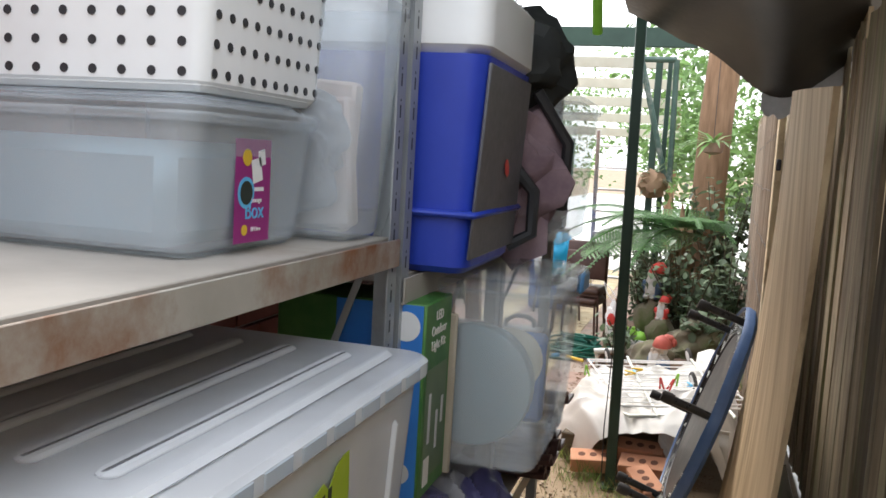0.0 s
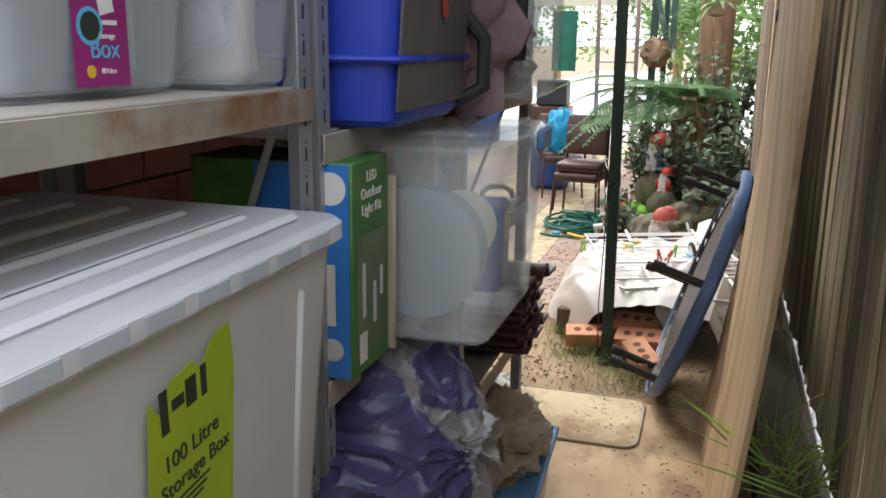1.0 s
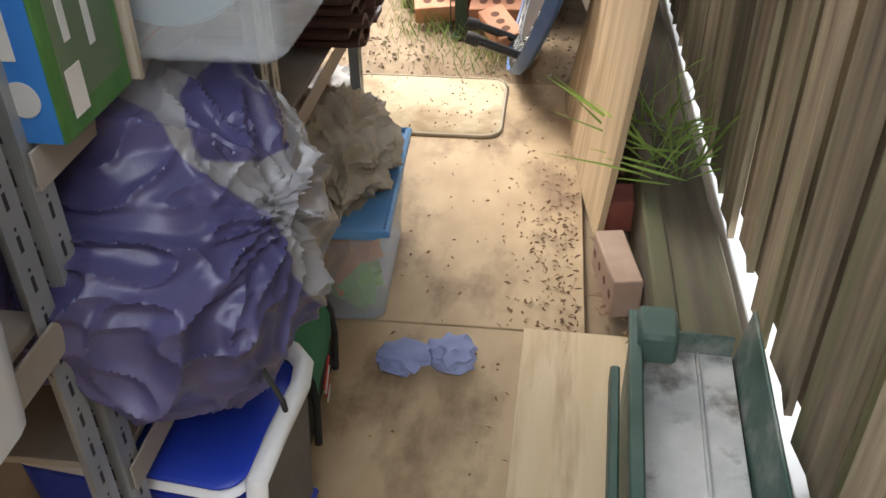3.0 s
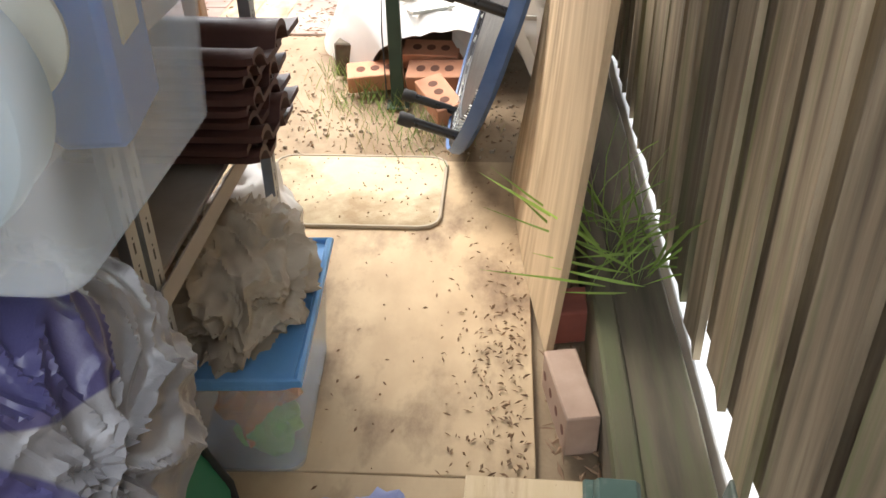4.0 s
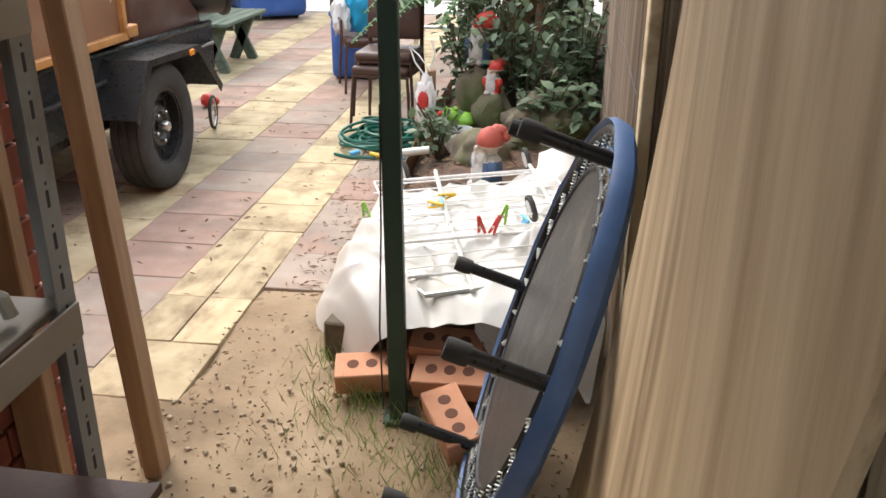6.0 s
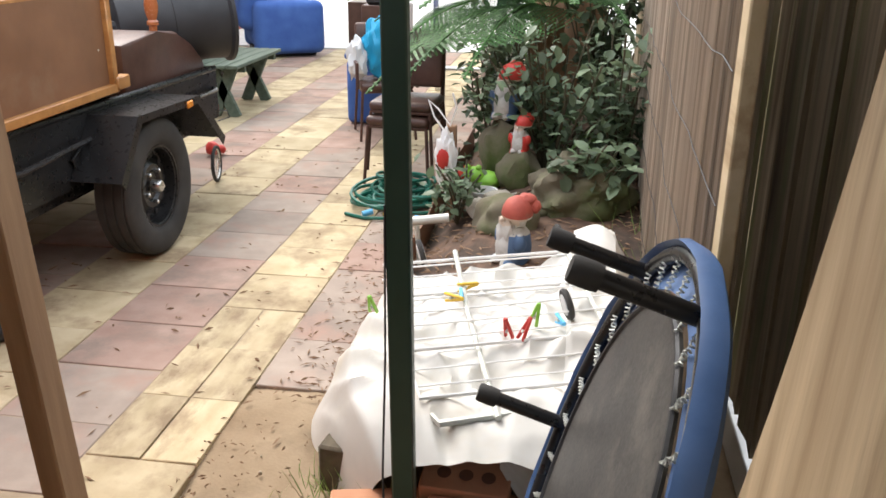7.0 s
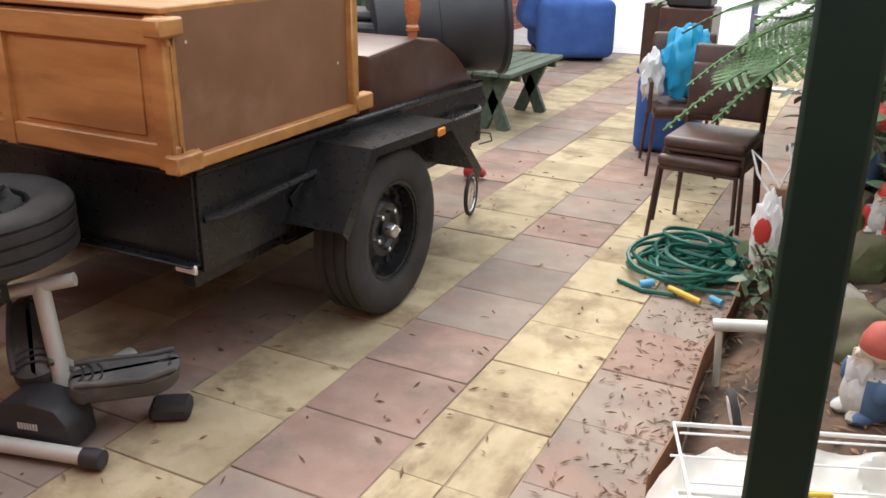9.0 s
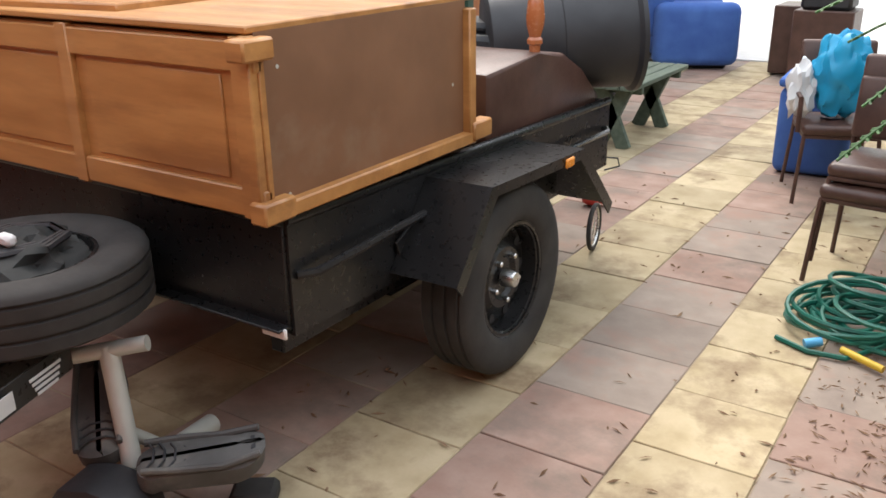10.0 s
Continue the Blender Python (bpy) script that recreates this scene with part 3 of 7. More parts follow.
# ---- house across the yard ----
house = thing("house", "red brick house side with window, timber door and glazed door", "house", at=(0, 2.3, 0))
HX = -4.75
part("wall", bx((0.2, 10.2, 0.75), (HX - 0.1, 9.0, 0.375)), "mortar", house)
part("wall", bx((0.2, 3.4, 2.7), (HX - 0.1, 3.4, 1.35)), "mortar", house)
part("wall", bx((0.2, 10.2, 0.55), (HX - 0.1, 9.0, 2.45)), "mortar", house)
part("wall", bx((0.2, 1.0, 1.45), (HX - 0.1, 7.45, 1.45)), "mortar", house)
part("wall", bx((0.2, 2.9, 1.45), (HX - 0.1, 12.65, 1.45)), "mortar", house)
skin_rows = [(a, w) for a, w in brick_rows(1.7, 14.1, 0.0, 2.7, HX) if not (5.1 < a[1] < 6.95 and 0.72 < a[2] < 2.15) and not (7.9 < a[1] < 11.2 and a[2] < 2.15)]
tagged(part("brickwork", join(*[bx((0.02, w, 0.076), a) for a, w in skin_rows]), "brickred", house), kind="stuff")
win = part("window", join(bx((0.06, 1.9, 0.06), (HX + 0.01, 6.03, 0.75), 0.004), bx((0.06, 1.9, 0.06), (HX + 0.01, 6.03, 2.15), 0.004), bx((0.06, 0.06, 1.4), (HX + 0.01, 5.1, 1.45), 0.004), bx((0.06, 0.06, 1.4), (HX + 0.01, 6.95, 1.45), 0.004), bx((0.06, 0.05, 1.4), (HX + 0.01, 6.0, 1.45), 0.004)), "galv", house, "aluminium window frame")
part("pane", bx((0.006, 1.8, 1.36), (HX, 6.03, 1.45)), "glass", win)
part("sill", bx((0.16, 2.0, 0.05), (HX + 0.06, 6.03, 0.69), 0.006), "brickred", win)
part("door", join(bx((0.05, 0.95, 2.1), (HX + 0.01, 8.5, 1.08), 0.006), bx((0.03, 0.7, 0.7), (HX + 0.04, 8.5, 0.55), 0.01), bx((0.03, 0.7, 0.8), (HX + 0.04, 8.5, 1.55), 0.01)), "door", house, "orange-brown varnished timber door")
part("door_frame", join(bx((0.08, 0.1, 2.15), (HX + 0.02, 9.06, 1.08), 0.006), bx((0.08, 0.06, 2.15), (HX + 0.02, 7.98, 1.08), 0.006)), "cream", house)
slide = part("glazed_door", join(bx((0.06, 0.08, 2.1), (HX + 0.02, 9.3, 1.07), 0.004), bx((0.06, 0.08, 2.1), (HX + 0.02, 10.2, 1.07), 0.004), bx((0.06, 0.08, 2.1), (HX + 0.02, 11.1, 1.07), 0.004), bx((0.06, 1.9, 0.08), (HX + 0.02, 10.2, 0.05), 0.004), bx((0.06, 1.9, 0.08), (HX + 0.02, 10.2, 2.13), 0.004)), "cream", house)
part("pane", bx((0.006, 1.8, 2.0), (HX, 10.2, 1.08)), "glass", slide)
part("room_behind", bx((0.05, 6.5, 2.4), (HX - 1.4, 8.2, 1.25)), "mortar", house)
part("roof", bx((1.6, 10.6, 0.09), (HX - 0.1, 9.0, 2.78), 0.01), "galv", house, "overhanging metal eaves")
# ---- shelving along the passage ----
FX = -0.375


def angle_upright(h):
    """A slotted angle post: two thin flanges with pairs of slots."""
    a = bx((0.003, 0.038, h), (0.0, 0.019, h / 2))
    b = bx((0.034, 0.003, h), (-0.019, 0.0015, h / 2))
    return join(a, b)


def build_shelving():
    slot = mesh_of("slot", join(bx((0.0025, 0.008, 0.022), (0, 0, 0), 0.002), bx((0.0025, 0.006, 0.006), (0, 0, 0.018), 0.002)), "black")
    slot_y = mesh_of("slot", join(bx((0.008, 0.0025, 0.022), (0, 0, 0), 0.002), bx((0.006, 0.0025, 0.006), (0, 0, 0.018), 0.002)), "black")
    bays = [(0.0, 1.375), (1.40, 2.16), (2.18, 2.95)]
    decks = [[0.79, 1.435], [0.50, 0.968, 1.365], [0.58, 1.01, 1.365]]
    names = ["grey slotted-steel shelf unit with a rusty white shelf edge", "grey slotted-steel shelf unit crowded with boxes and bags", "grey slotted-steel shelf unit holding roof tiles"]
    for k, (y0, y1) in enumerate(bays):
        top = 1.95 if k < 2 else 1.95
        unit = thing("shelf_unit", names[k], "shelving", group="shelf units")
        for y, flip in ((y0, False), (y1, True)):
            for x in (FX, FX - 0.46):
                bm = angle_upright(top)
                if x < FX:
                    bm.transform(Matrix.Diagonal((-1, 1, 1, 1)))
                if flip:
                    bm.transform(Matrix.Diagonal((1, -1, 1, 1)))
                bm.transform(pose(x, y, 0))
                up = part("upright", bm, "steel", unit)
                if x == FX and k + flip:
                    for i in range(int(top / 0.05)):
                        z = 0.04 + i * 0.05
                        piece("slot", slot, up, (FX + 0.0005, y + (-0.02 if flip else 0.02), z))
                        if k > 0:
                            piece("slot", slot_y, up, (FX - 0.018, y + (0.0008 if flip else -0.0002), z))
        for z in decks[k]:
            w = y1 - y0 - 0.01
            yc = (y0 + y1) / 2
            mat = "rusty" if (k == 0 and z > 1.2) else "shelf"
            deck = bx((0.45, w, 0.012), (FX - 0.235, yc, z - 0.006), 0.002)
            part("shelf_board", deck, "shelf", unit)
            part("shelf_rail", join(bx((0.004, w, 0.045), (FX + 0.006, yc, z - 0.024), 0.001), bx((0.02, w, 0.004), (FX - 0.004, yc, z - 0.045))), mat, unit, "rusty cream steel lip" if mat == "rusty" else "")
            part("shelf_rail", bx((0.004, w, 0.045), (FX - 0.468, yc, z - 0.024), 0.001), "steel", unit)
        part("brace", bx((0.012, 0.003, 1.25), (FX - 0.23, y1 - 0.004, 0.9), 0, (0, 20, 0)), "steel", unit)


build_shelving()


def open_box(sx, sy, sz, t=0.003, flare=0.9, bev=0.03, lip=0.0):
    """A thin-walled moulded tub, standing on z = 0, wider at the top."""
    def ring(f, z, inset):
        hx, hy = sx / 2 * f - inset, sy / 2 * f - inset
        r, out = max(bev - inset, 0.006), []
        for cx, cy, a0 in ((hx - r, hy - r, 0), (-hx + r, hy - r, 90), (-hx + r, -hy + r, 180), (hx - r, -hy + r, 270)):
            for i in range(5):
                a = radians(a0 + i * 22.5)
                out.append((cx + r * math.cos(a), cy + r * math.sin(a), z))
        return out
    levels = [ring(flare, 0.0, 0.012), ring(flare + 0.004, 0.012, 0), ring(flare + (1 - flare) * 0.5, sz * 0.5, 0), ring(1.0, sz, 0)]
    if lip:
        levels += [ring(1.0, sz, -lip), ring(1.0, sz + 0.012, -lip)]
    levels += [ring(1.0, sz + (0.012 if lip else 0), t), ring(flare + (1 - flare) * 0.5, sz * 0.5, t), ring(flare, 0.004 + t, t)]
    bm = bmesh.new()
    rings = [[bm.verts.new(p) for p in lv] for lv in levels]
    for a, b in zip(rings, rings[1:]):
        for k in range(20):
            bm.faces.new((a[k], a[(k + 1) % 20], b[(k + 1) % 20], b[k]))
    bm.faces.new(rings[0][::-1]), bm.faces.new(rings[-1])
    return bm


def slab(sx, sy, sz, r=0.03, at=(0, 0, 0), edge=0.006):
    """A flat piece with rounded corners."""
    bm = bmesh.new()
    lev = []
    for z, ins in ((0, edge), (edge, 0), (sz - edge, 0), (sz, edge)):
        row = []
        hx, hy = sx / 2 - ins, sy / 2 - ins
        for cx, cy, a0 in ((hx - r, hy - r, 0), (-hx + r, hy - r, 90), (-hx + r, -hy + r, 180), (hx - r, -hy + r, 270)):
            for i in range(6):
                a = radians(a0 + i * 18)
                row.append(bm.verts.new((at[0] + cx + r * math.cos(a), at[1] + cy + r * math.sin(a), at[2] + z)))
        lev.append(row)
    for a, b in zip(lev, lev[1:]):
        for k in range(24):
            bm.faces.new((a[k], a[(k + 1) % 24], b[(k + 1) % 24], b[k]))
    bm.faces.new(lev[0][::-1]), bm.faces.new(lev[-1])
    return bm


# the big milky storage box: front face towards +x
def big_box():
    L, D, H = 0.74, 0.50, 0.455
    box = thing("storage_box", "large milky plastic storage box with a torn lime label", "storage box", at=(-0.532, 0.89, 0.792))
    part("body", join(open_box(D, L, H, flare=0.90, bev=0.04, lip=0.008), *[bx((0.012, 0.016, H * 0.8), (D / 2 * 0.945, y, H * 0.5), 0.005, (0, 3.6, 0)) for y in (-0.26, 0.26)]), "milky", box)
    lid = part("lid", join(slab(D + 0.03, L + 0.03, 0.032, 0.045, (0, 0, H - 0.004)), slab(D - 0.06, L - 0.06, 0.012, 0.03, (0, 0, H + 0.026))), "milky", box, "ribbed translucent lid, dusty")
    for i in range(5):
        part("rib", slab(0.024, L - 0.22, 0.008, 0.0115, (-0.17 + 0.085 * i, 0, H + 0.036), 0.003), "milky", lid)
    for i in range(8):
        part("grip_scallop", slab(0.014, 0.066, 0.024, 0.0065, (D / 2 + 0.0093, -0.28 + i * 0.08, H), 0.004), "tealp", lid)
    inner = join(bx((D * 0.8, L * 0.8, H * 0.55), (0, 0, H * 0.3), 0.03))
    part("contents", inner, "white", box, "pale folded contents")
    # label on the front face
    base = pose(D / 2 * 0.972 + 0.0055, 0.016, 0.312, 0, 0, 0) @ pose(0, 0, 0, 0, 3.2, 0)
    lab = new("label", mesh_of("label", torn_label(0.148, 0.225), "limecard"))
    lab.parent = box
    lab.matrix_local = base @ pose(0, 0, 0, 90, 0, 90)
    for text, size, at in (("100 Litre", 0.026, (-0.004, 0.006, 0.0012)), ("Storage Box", 0.0245, (0.004, -0.022, 0.0012))):
        writing(text, size, at, (0, 0, 6), "ink", lab)
    for i, (w, h) in enumerate(((0.012, 0.046), (0.02, 0.012), (0.018, 0.03), (0.01, 0.034))):
        part("logo_mark", bx((w, h, 0.0006), (-0.05 + i * 0.022, 0.058 + i * 0.003, 0.001), 0, (0, 0, 6)), "ink", lab)
    for i in range(3):
        part("printed_line", bx((0.085 - 0.012 * i, 0.003, 0.0006), (-0.015, -0.042 - 0.007 * i, 0.001), 0, (0, 0, 6)), "ink", lab)
    part("barcode_patch", bx((0.06, 0.036, 0.0006), (-0.03, -0.088, 0.0008), 0, (0, 0, 4)), "sign", lab)
    for i in range(9):
        part("bar", bx((0.003, 0.03, 0.0006), (-0.055 + i * 0.0062, -0.1035, 0.0014), 0, (0, 0, 4)), "ink", lab)
    return box


def torn_label(w, h):
    bm = bmesh.new()
    pts = [(-w / 2, -h / 2), (w / 2, -h / 2 + 0.01), (w / 2, h / 2 - 0.05)]
    rnd = random.Random(3)
    for i in range(9):
        f = i / 8
        pts.append((w / 2 - 0.01 - f * (w - 0.01), h / 2 - 0.035 * f - (0.03 if i % 2 else 0.0) * rnd.random() + (0.02 if i == 1 else 0)))
    lo = [bm.verts.new((x, y, 0)) for x, y in pts]
    hi = [bm.verts.new((x, y, 0.0008)) for x, y in pts]
    bm.faces.new(hi), bm.faces.new(lo[::-1])
    for i in range(len(pts)):
        j = (i + 1) % len(pts)
        bm.faces.new((lo[i], lo[j], hi[j], hi[i]))
    return bm


big_box()


# clear box with a magenta label, a pierced basket on top
def small_box():
    L, D, H = 0.315, 0.44, 0.158
    box = thing("clear_box", "clear lidded plastic box with a magenta product label", "storage box", at=(-0.66, 1.035, 1.437))
    part("body", open_box(D, L, H, flare=0.93, bev=0.03, lip=0.006), "milky2", box)
    part("lid", join(slab(D + 0.02, L + 0.02, 0.022, 0.035, (0, 0, H + 0.002)), slab(D - 0.03, L - 0.03, 0.01, 0.03, (0, 0, H + 0.022))), "milky2", box)
    part("contents", bx((D * 0.82, L * 0.8, H * 0.82), (-0.015, 0, H * 0.45), 0.02), "tin", box, "grey-blue folded contents")
    lab = new("label", mesh_of("label", bx((0.088, 0.13, 0.0008)), "magenta"))
    lab.parent = box
    lab.matrix_local = pose(D / 2 * 0.968 + 0.003, -0.018, 0.078, 90, 0, 90)
    part("starburst", lathe([(0.011, 0), (0.011, 0.0006)], 12, (-0.017, 0.042, 0.0006)), "yellow", lab)
    part("picture", join(bx((0.024, 0.03, 0.0006), (0.008, 0.026, 0.0008), 0, (0, 0, 12)), bx((0.016, 0.02, 0.0006), (0.02, 0.042, 0.0008), 0, (0, 0, 12))), "white", lab)
    part("roundel", lathe([(0.02, 0), (0.02, 0.0006)], 20, (-0.018, -0.002, 0.0006)), "cyan", lab)
    part("roundel_core", lathe([(0.015, 0), (0.015, 0.0006)], 20, (-0.018, -0.002, 0.001)), "ink", lab)
    part("printed_line", bx((0.028, 0.005, 0.0006), (0.012, 0.002, 0.0008)), "white", lab)
    writing("Storage", 0.009, (0.008, -0.012, 0.0008), (0, 0, 0), "white", lab)
    writing("Box", 0.03, (0.004, -0.026, 0.0008), (0, 0, 0), "cyan", lab)
    writing("10 Litre", 0.008, (0.008, -0.049, 0.0008), (0, 0, 0), "white", lab)
    part("price_dot", lathe([(0.007, 0), (0.007, 0.0006)], 12, (-0.02, -0.049, 0.0006)), "yellow", lab)

    bas = thing("pierced_basket", "white plastic basket pierced with rows of round holes", "basket", at=(-0.665, 1.075, 1.631))
    BL, BD, BH = 0.33, 0.44, 0.23
    part("body", open_box(BD, BL, BH, flare=0.94, bev=0.02, lip=0.01), "white", bas)
    hole = mesh_of("hole", lathe([(0.0058, 0), (0.0058, 0.0012)], 12), "black")
    for r in range(6):
        for c in range(10):
            z = 0.022 + r * 0.034
            f = 0.94 + 0.06 * z / BH
            piece("hole", hole, bas, (BD / 2 * f + 0.0003, -0.135 + c * 0.03, z), (0, 90 - 3, 0))
            piece("hole", hole, bas, (-0.19 + c * 0.041, -BL / 2 * f - 0.0003, z), (90 - 2.6, 0, 0))


small_box()


def tall_box():
    box = thing("clear_box", "tall clear plastic tub of pastel papers and cloth", "storage box", at=(-0.57, 1.29, 1.437))
    part("body", open_box(0.40, 0.165, 0.35, flare=0.86, bev=0.03, lip=0.008), "milky2", box)
    part("contents", join(bx((0.26, 0.04, 0.24), (0.0, 0.035, 0.13), 0.006, (0, 3, 2)), bx((0.24, 0.03, 0.2), (0.03, 0.0, 0.11), 0.006, (2, -4, -3))), "pastel", box, "pink and cream papers")
    part("contents", blob((0.14, 0.028, 0.12), (0.0, -0.035, 0.13), 0.12, 2, 6, 5, creases=0.15), "silver", box)


tall_box()


def cool_box(label, at, turn=(0, 0, 0), w=0.27, d=0.42, h=0.36, lidh=0.10):
    cool = thing("cool_box", label, "cooler", at=at, turn=turn)
    part("body", join(open_box(d, w, h, 0.012, 0.88, 0.035), bx((d * 0.98, w * 0.99, 0.012), (0, 0, h * 0.28), 0.006)), "blue", cool)
    part("side_panel", join(bx((0.006, w * 0.9, h * 0.9), (d / 2 * 0.955, 0.0, h * 0.52), 0.003, (0, 3.3, 0))), "dkgrey", cool, "grey printed side panel")
    part("lid", slab(d + 0.008, w + 0.008, lidh, 0.04, (0, 0, h + 0.001), 0.014), "white", cool, "white moulded lid")
    return cool


first_cooler = cool_box("tall blue picnic cooler with a white lid", (-0.447, 1.668, 1.367), (0, 0, 1), w=0.42, d=0.36, h=0.38, lidh=0.13)
part("printed_mark", lathe([(0.018, 0), (0.018, 0.001)], 7, (0.178, 0.02, 0.19), (0, 87, 0)), "red", first_cooler, "red printed mark")
handle = tube([(0.15, 0.20, 0.2), (0.2, 0.215, 0.14), (0.2, 0.215, 0.05), (0.15, 0.2, 0.02)], 0.014)
part("handle", handle, "black", first_cooler)

soft_bag = thing("soft_bag", "limp brown and khaki cloth bag stuffed between boxes", "bag", at=(-0.37, 1.99, 1.367))
part("body", blob((0.16, 0.11, 0.17), (0, 0, 0.165), 0.2, 2.5, 3, 4, creases=0.25), "mauve", soft_bag)
part("strap", tube([(0.10, -0.04, 0.36), (0.17, 0.0, 0.25), (0.16, 0.03, 0.1)], 0.014), "black", soft_bag)
backpack = thing("backpack", "navy backpack with lime piping on top of the boxes", "backpack", at=(-0.37, 2.02, 1.68))
part("body", blob((0.15, 0.13, 0.13), (0, 0, 0.12), 0.18, 2.2, 8, 4, creases=0.2), "bagcloth", backpack)
part("strap", tube([(0.06, -0.16, 0.26), (0.15, -0.1, 0.34), (0.2, 0.02, 0.33), (0.2, 0.1, 0.2)], 0.012), "lime", backpack)

fx_tub = thing("clear_box", "clear plastic tub of crumpled toys and cloth at shelf end", "storage box", at=(-0.42, 2.385, 1.367))
part("body", open_box(0.42, 0.44, 0.345, flare=0.92, bev=0.03, lip=0.008), "clearp", fx_tub)
part("lid", slab(0.45, 0.47, 0.02, 0.03, (0, 0, 0.35)), "clearp", fx_tub)
part("contents", blob((0.13, 0.13, 0.12), (0.0, -0.04, 0.13), 0.3, 3, 4, 4, creases=0.3), "mauve", fx_tub, "crumpled pink and grey cloth")
part("contents", blob((0.07, 0.08, 0.05), (0.08, 0.06, 0.06), 0.3, 3, 12, 3, creases=0.3), "silver", fx_tub)


def light_box():
    box = thing("carton", "green and blue product carton for solar lights, standing upright", "carton", at=(-0.47, 1.495, 0.970))
    part("carton_body", bx((0.28, 0.155, 0.35), (0, 0, 0.175), 0.003), "greencard", box)
    part("blue_end", join(bx((0.16, 0.0015, 0.345), (0.055, -0.0785, 0.175))), "bluecard", box, "blue printed end")
    part("globe_picture", lathe([(0.026, 0), (0.026, 0.001)], 20, (0.105, -0.0795, 0.31), (90, 0, 0)), "white", box)
    part("globe_picture", lathe([(0.019, 0), (0.019, 0.001)], 20, (0.105, -0.0795, 0.05), (90, 0, 0)), "sign", box)
    part("lamp_picture", bx((0.022, 0.001, 0.1), (0.1, -0.0798, 0.14)), "paper", box)
    part("photo_panel", bx((0.001, 0.12, 0.2), (0.1408, 0, 0.13)), "leaf", box, "dark garden photograph")
    for i, (y, z, h) in enumerate(((-0.035, 0.14, 0.09), (0.01, 0.11, 0.07), (0.04, 0.14, 0.05))):
        part("lamp_picture", bx((0.001, 0.012, h), (0.1416, y, z)), "sign", box)
    part("barcode_patch", bx((0.001, 0.03, 0.05), (0.1418, -0.04, 0.045)), "paper", box)
    for i, t in enumerate(("LED", "Outdoor", "Light Kit")):
        writing(t, 0.024, (0.1412, 0.0, 0.322 - i * 0.026), (90, 0, 90), "paper", box)


light_box()
part("flap", bx((0.03, 0.009, 0.31), (0, 0, 0.155), 0.003), "canvas", thing("folded_cardboard", "torn brown cardboard sleeve beside the carton", "cardboard", at=(-0.335, 1.583, 0.970)))


def tin_tub():
    tub = thing("clear_box", "deep clear tub holding a round blue-grey cake tin", "storage box", at=(-0.375, 1.825, 0.970)) 
    D, L, H = 0.46, 0.44, 0.345
    part("body", open_box(D, L, H, flare=0.90, bev=0.035, lip=0.008), "clearp", tub)
    part("lid", join(slab(D + 0.025, L + 0.025, 0.022, 0.04, (0, 0, H + 0.004)), slab(D - 0.05, L - 0.05, 0.012, 0.03, (0, 0, H + 0.024))), "clearp", tub)
    part("latch", bx((0.014, 0.1, 0.045), (D / 2 + 0.008, 0.12, H + 0.0), 0.006), "bluelid", tub, "blue side latch")
    part("cake_tin", lathe([(0.108, 0), (0.117, 0.002), (0.120, 0.006), (0.120, 0.028), (0.114, 0.03), (0.114, 0.07)], 48, (0.073, -0.188, 0.163), (-92, 0, 0)), "tin", tub, "round pale blue-grey tin lid")
    part("plate_rim", lathe([(0.06, 0), (0.066, 0.003), (0.066, 0.01), (0.05, 0.012)], 32, (0.13, -0.10, 0.2), (-92, 0, 10)), "cream", tub)
    part("contents", blob((0.11, 0.12, 0.10), (-0.04, 0.06, 0.12), 0.25, 3, 9), "pastel", tub)
    part("contents", bx((0.08, 0.15, 0.17), (0.135, 0.075, 0.13), 0.01, (0, 0, 8)), "bluecard", tub, "blue and yellow packet")
    part("contents", bx((0.012, 0.07, 0.06), (0.172, 0.08, 0.17), 0.004, (0, 0, 8)), "cream", tub, "cream printed patch")


tin_tub()


def roof_tiles():
    """Interlocking concrete tiles, each with two rolls, stacked flat in two leaning piles."""
    def tile():
        bm = bmesh.new()
        n, L, W, T = 36, 0.40, 0.33, 0.013
        rows = []
        for y in (0.0, 0.02, L - 0.02, L):
            row = []
            for i in range(n + 1):
                u = i / n
                z = 0.040 * math.sqrt(max(0, 1 - min(abs(u - 0.085), abs(u - 0.58)) ** 2 / 0.0196)) + (0.004 if y in (0.0, L) else 0)
                row.append((bm.verts.new((u * W - W / 2, y - L / 2, z + T)), bm.verts.new((u * W - W / 2, y - L / 2, z))))
            rows.append(row)
        for a, b in zip(rows, rows[1:]):
            for i in range(n):
                bm.faces.new((a[i][0], a[i + 1][0], b[i + 1][0], b[i][0]))
                bm.faces.new((a[i][1], b[i][1], b[i + 1][1], a[i + 1][1]))
        for row in (rows[0], rows[-1]):
            for i in range(n):
                bm.faces.new((row[i][0], row[i][1], row[i + 1][1], row[i + 1][0]))
        for i in (0, n):
            for a, b in zip(rows, rows[1:]):
                bm.faces.new((a[i][0], b[i][0], b[i][1], a[i][1]))
        return bm
    rnd = random.Random(8)
    first = None
    for k in range(9):
        m = pose(-0.485 + rnd.uniform(-0.02, 0.025), 2.715 + rnd.uniform(-0.014, 0.014), 0.583 + k * 0.0265, 0, rnd.uniform(-0.4, 0.4), 90 + rnd.uniform(-2.5, 2.5))
        if first is None:
            first = solo("roof_tile", tile(), "tile", "glazed maroon roof tile in a stack on the shelf", "roof tile", group="stacked roof tiles")
            first.matrix_world = m
        else:
            copy_thing(first, m)


roof_tiles()
solo("lime_carton", bx((0.13, 0.05, 0.36), (0, 0, 0.18), 0.003), "limecard", "lime green flat carton standing behind the roof tiles", "carton", at=(-0.755, 2.82, 0.582))


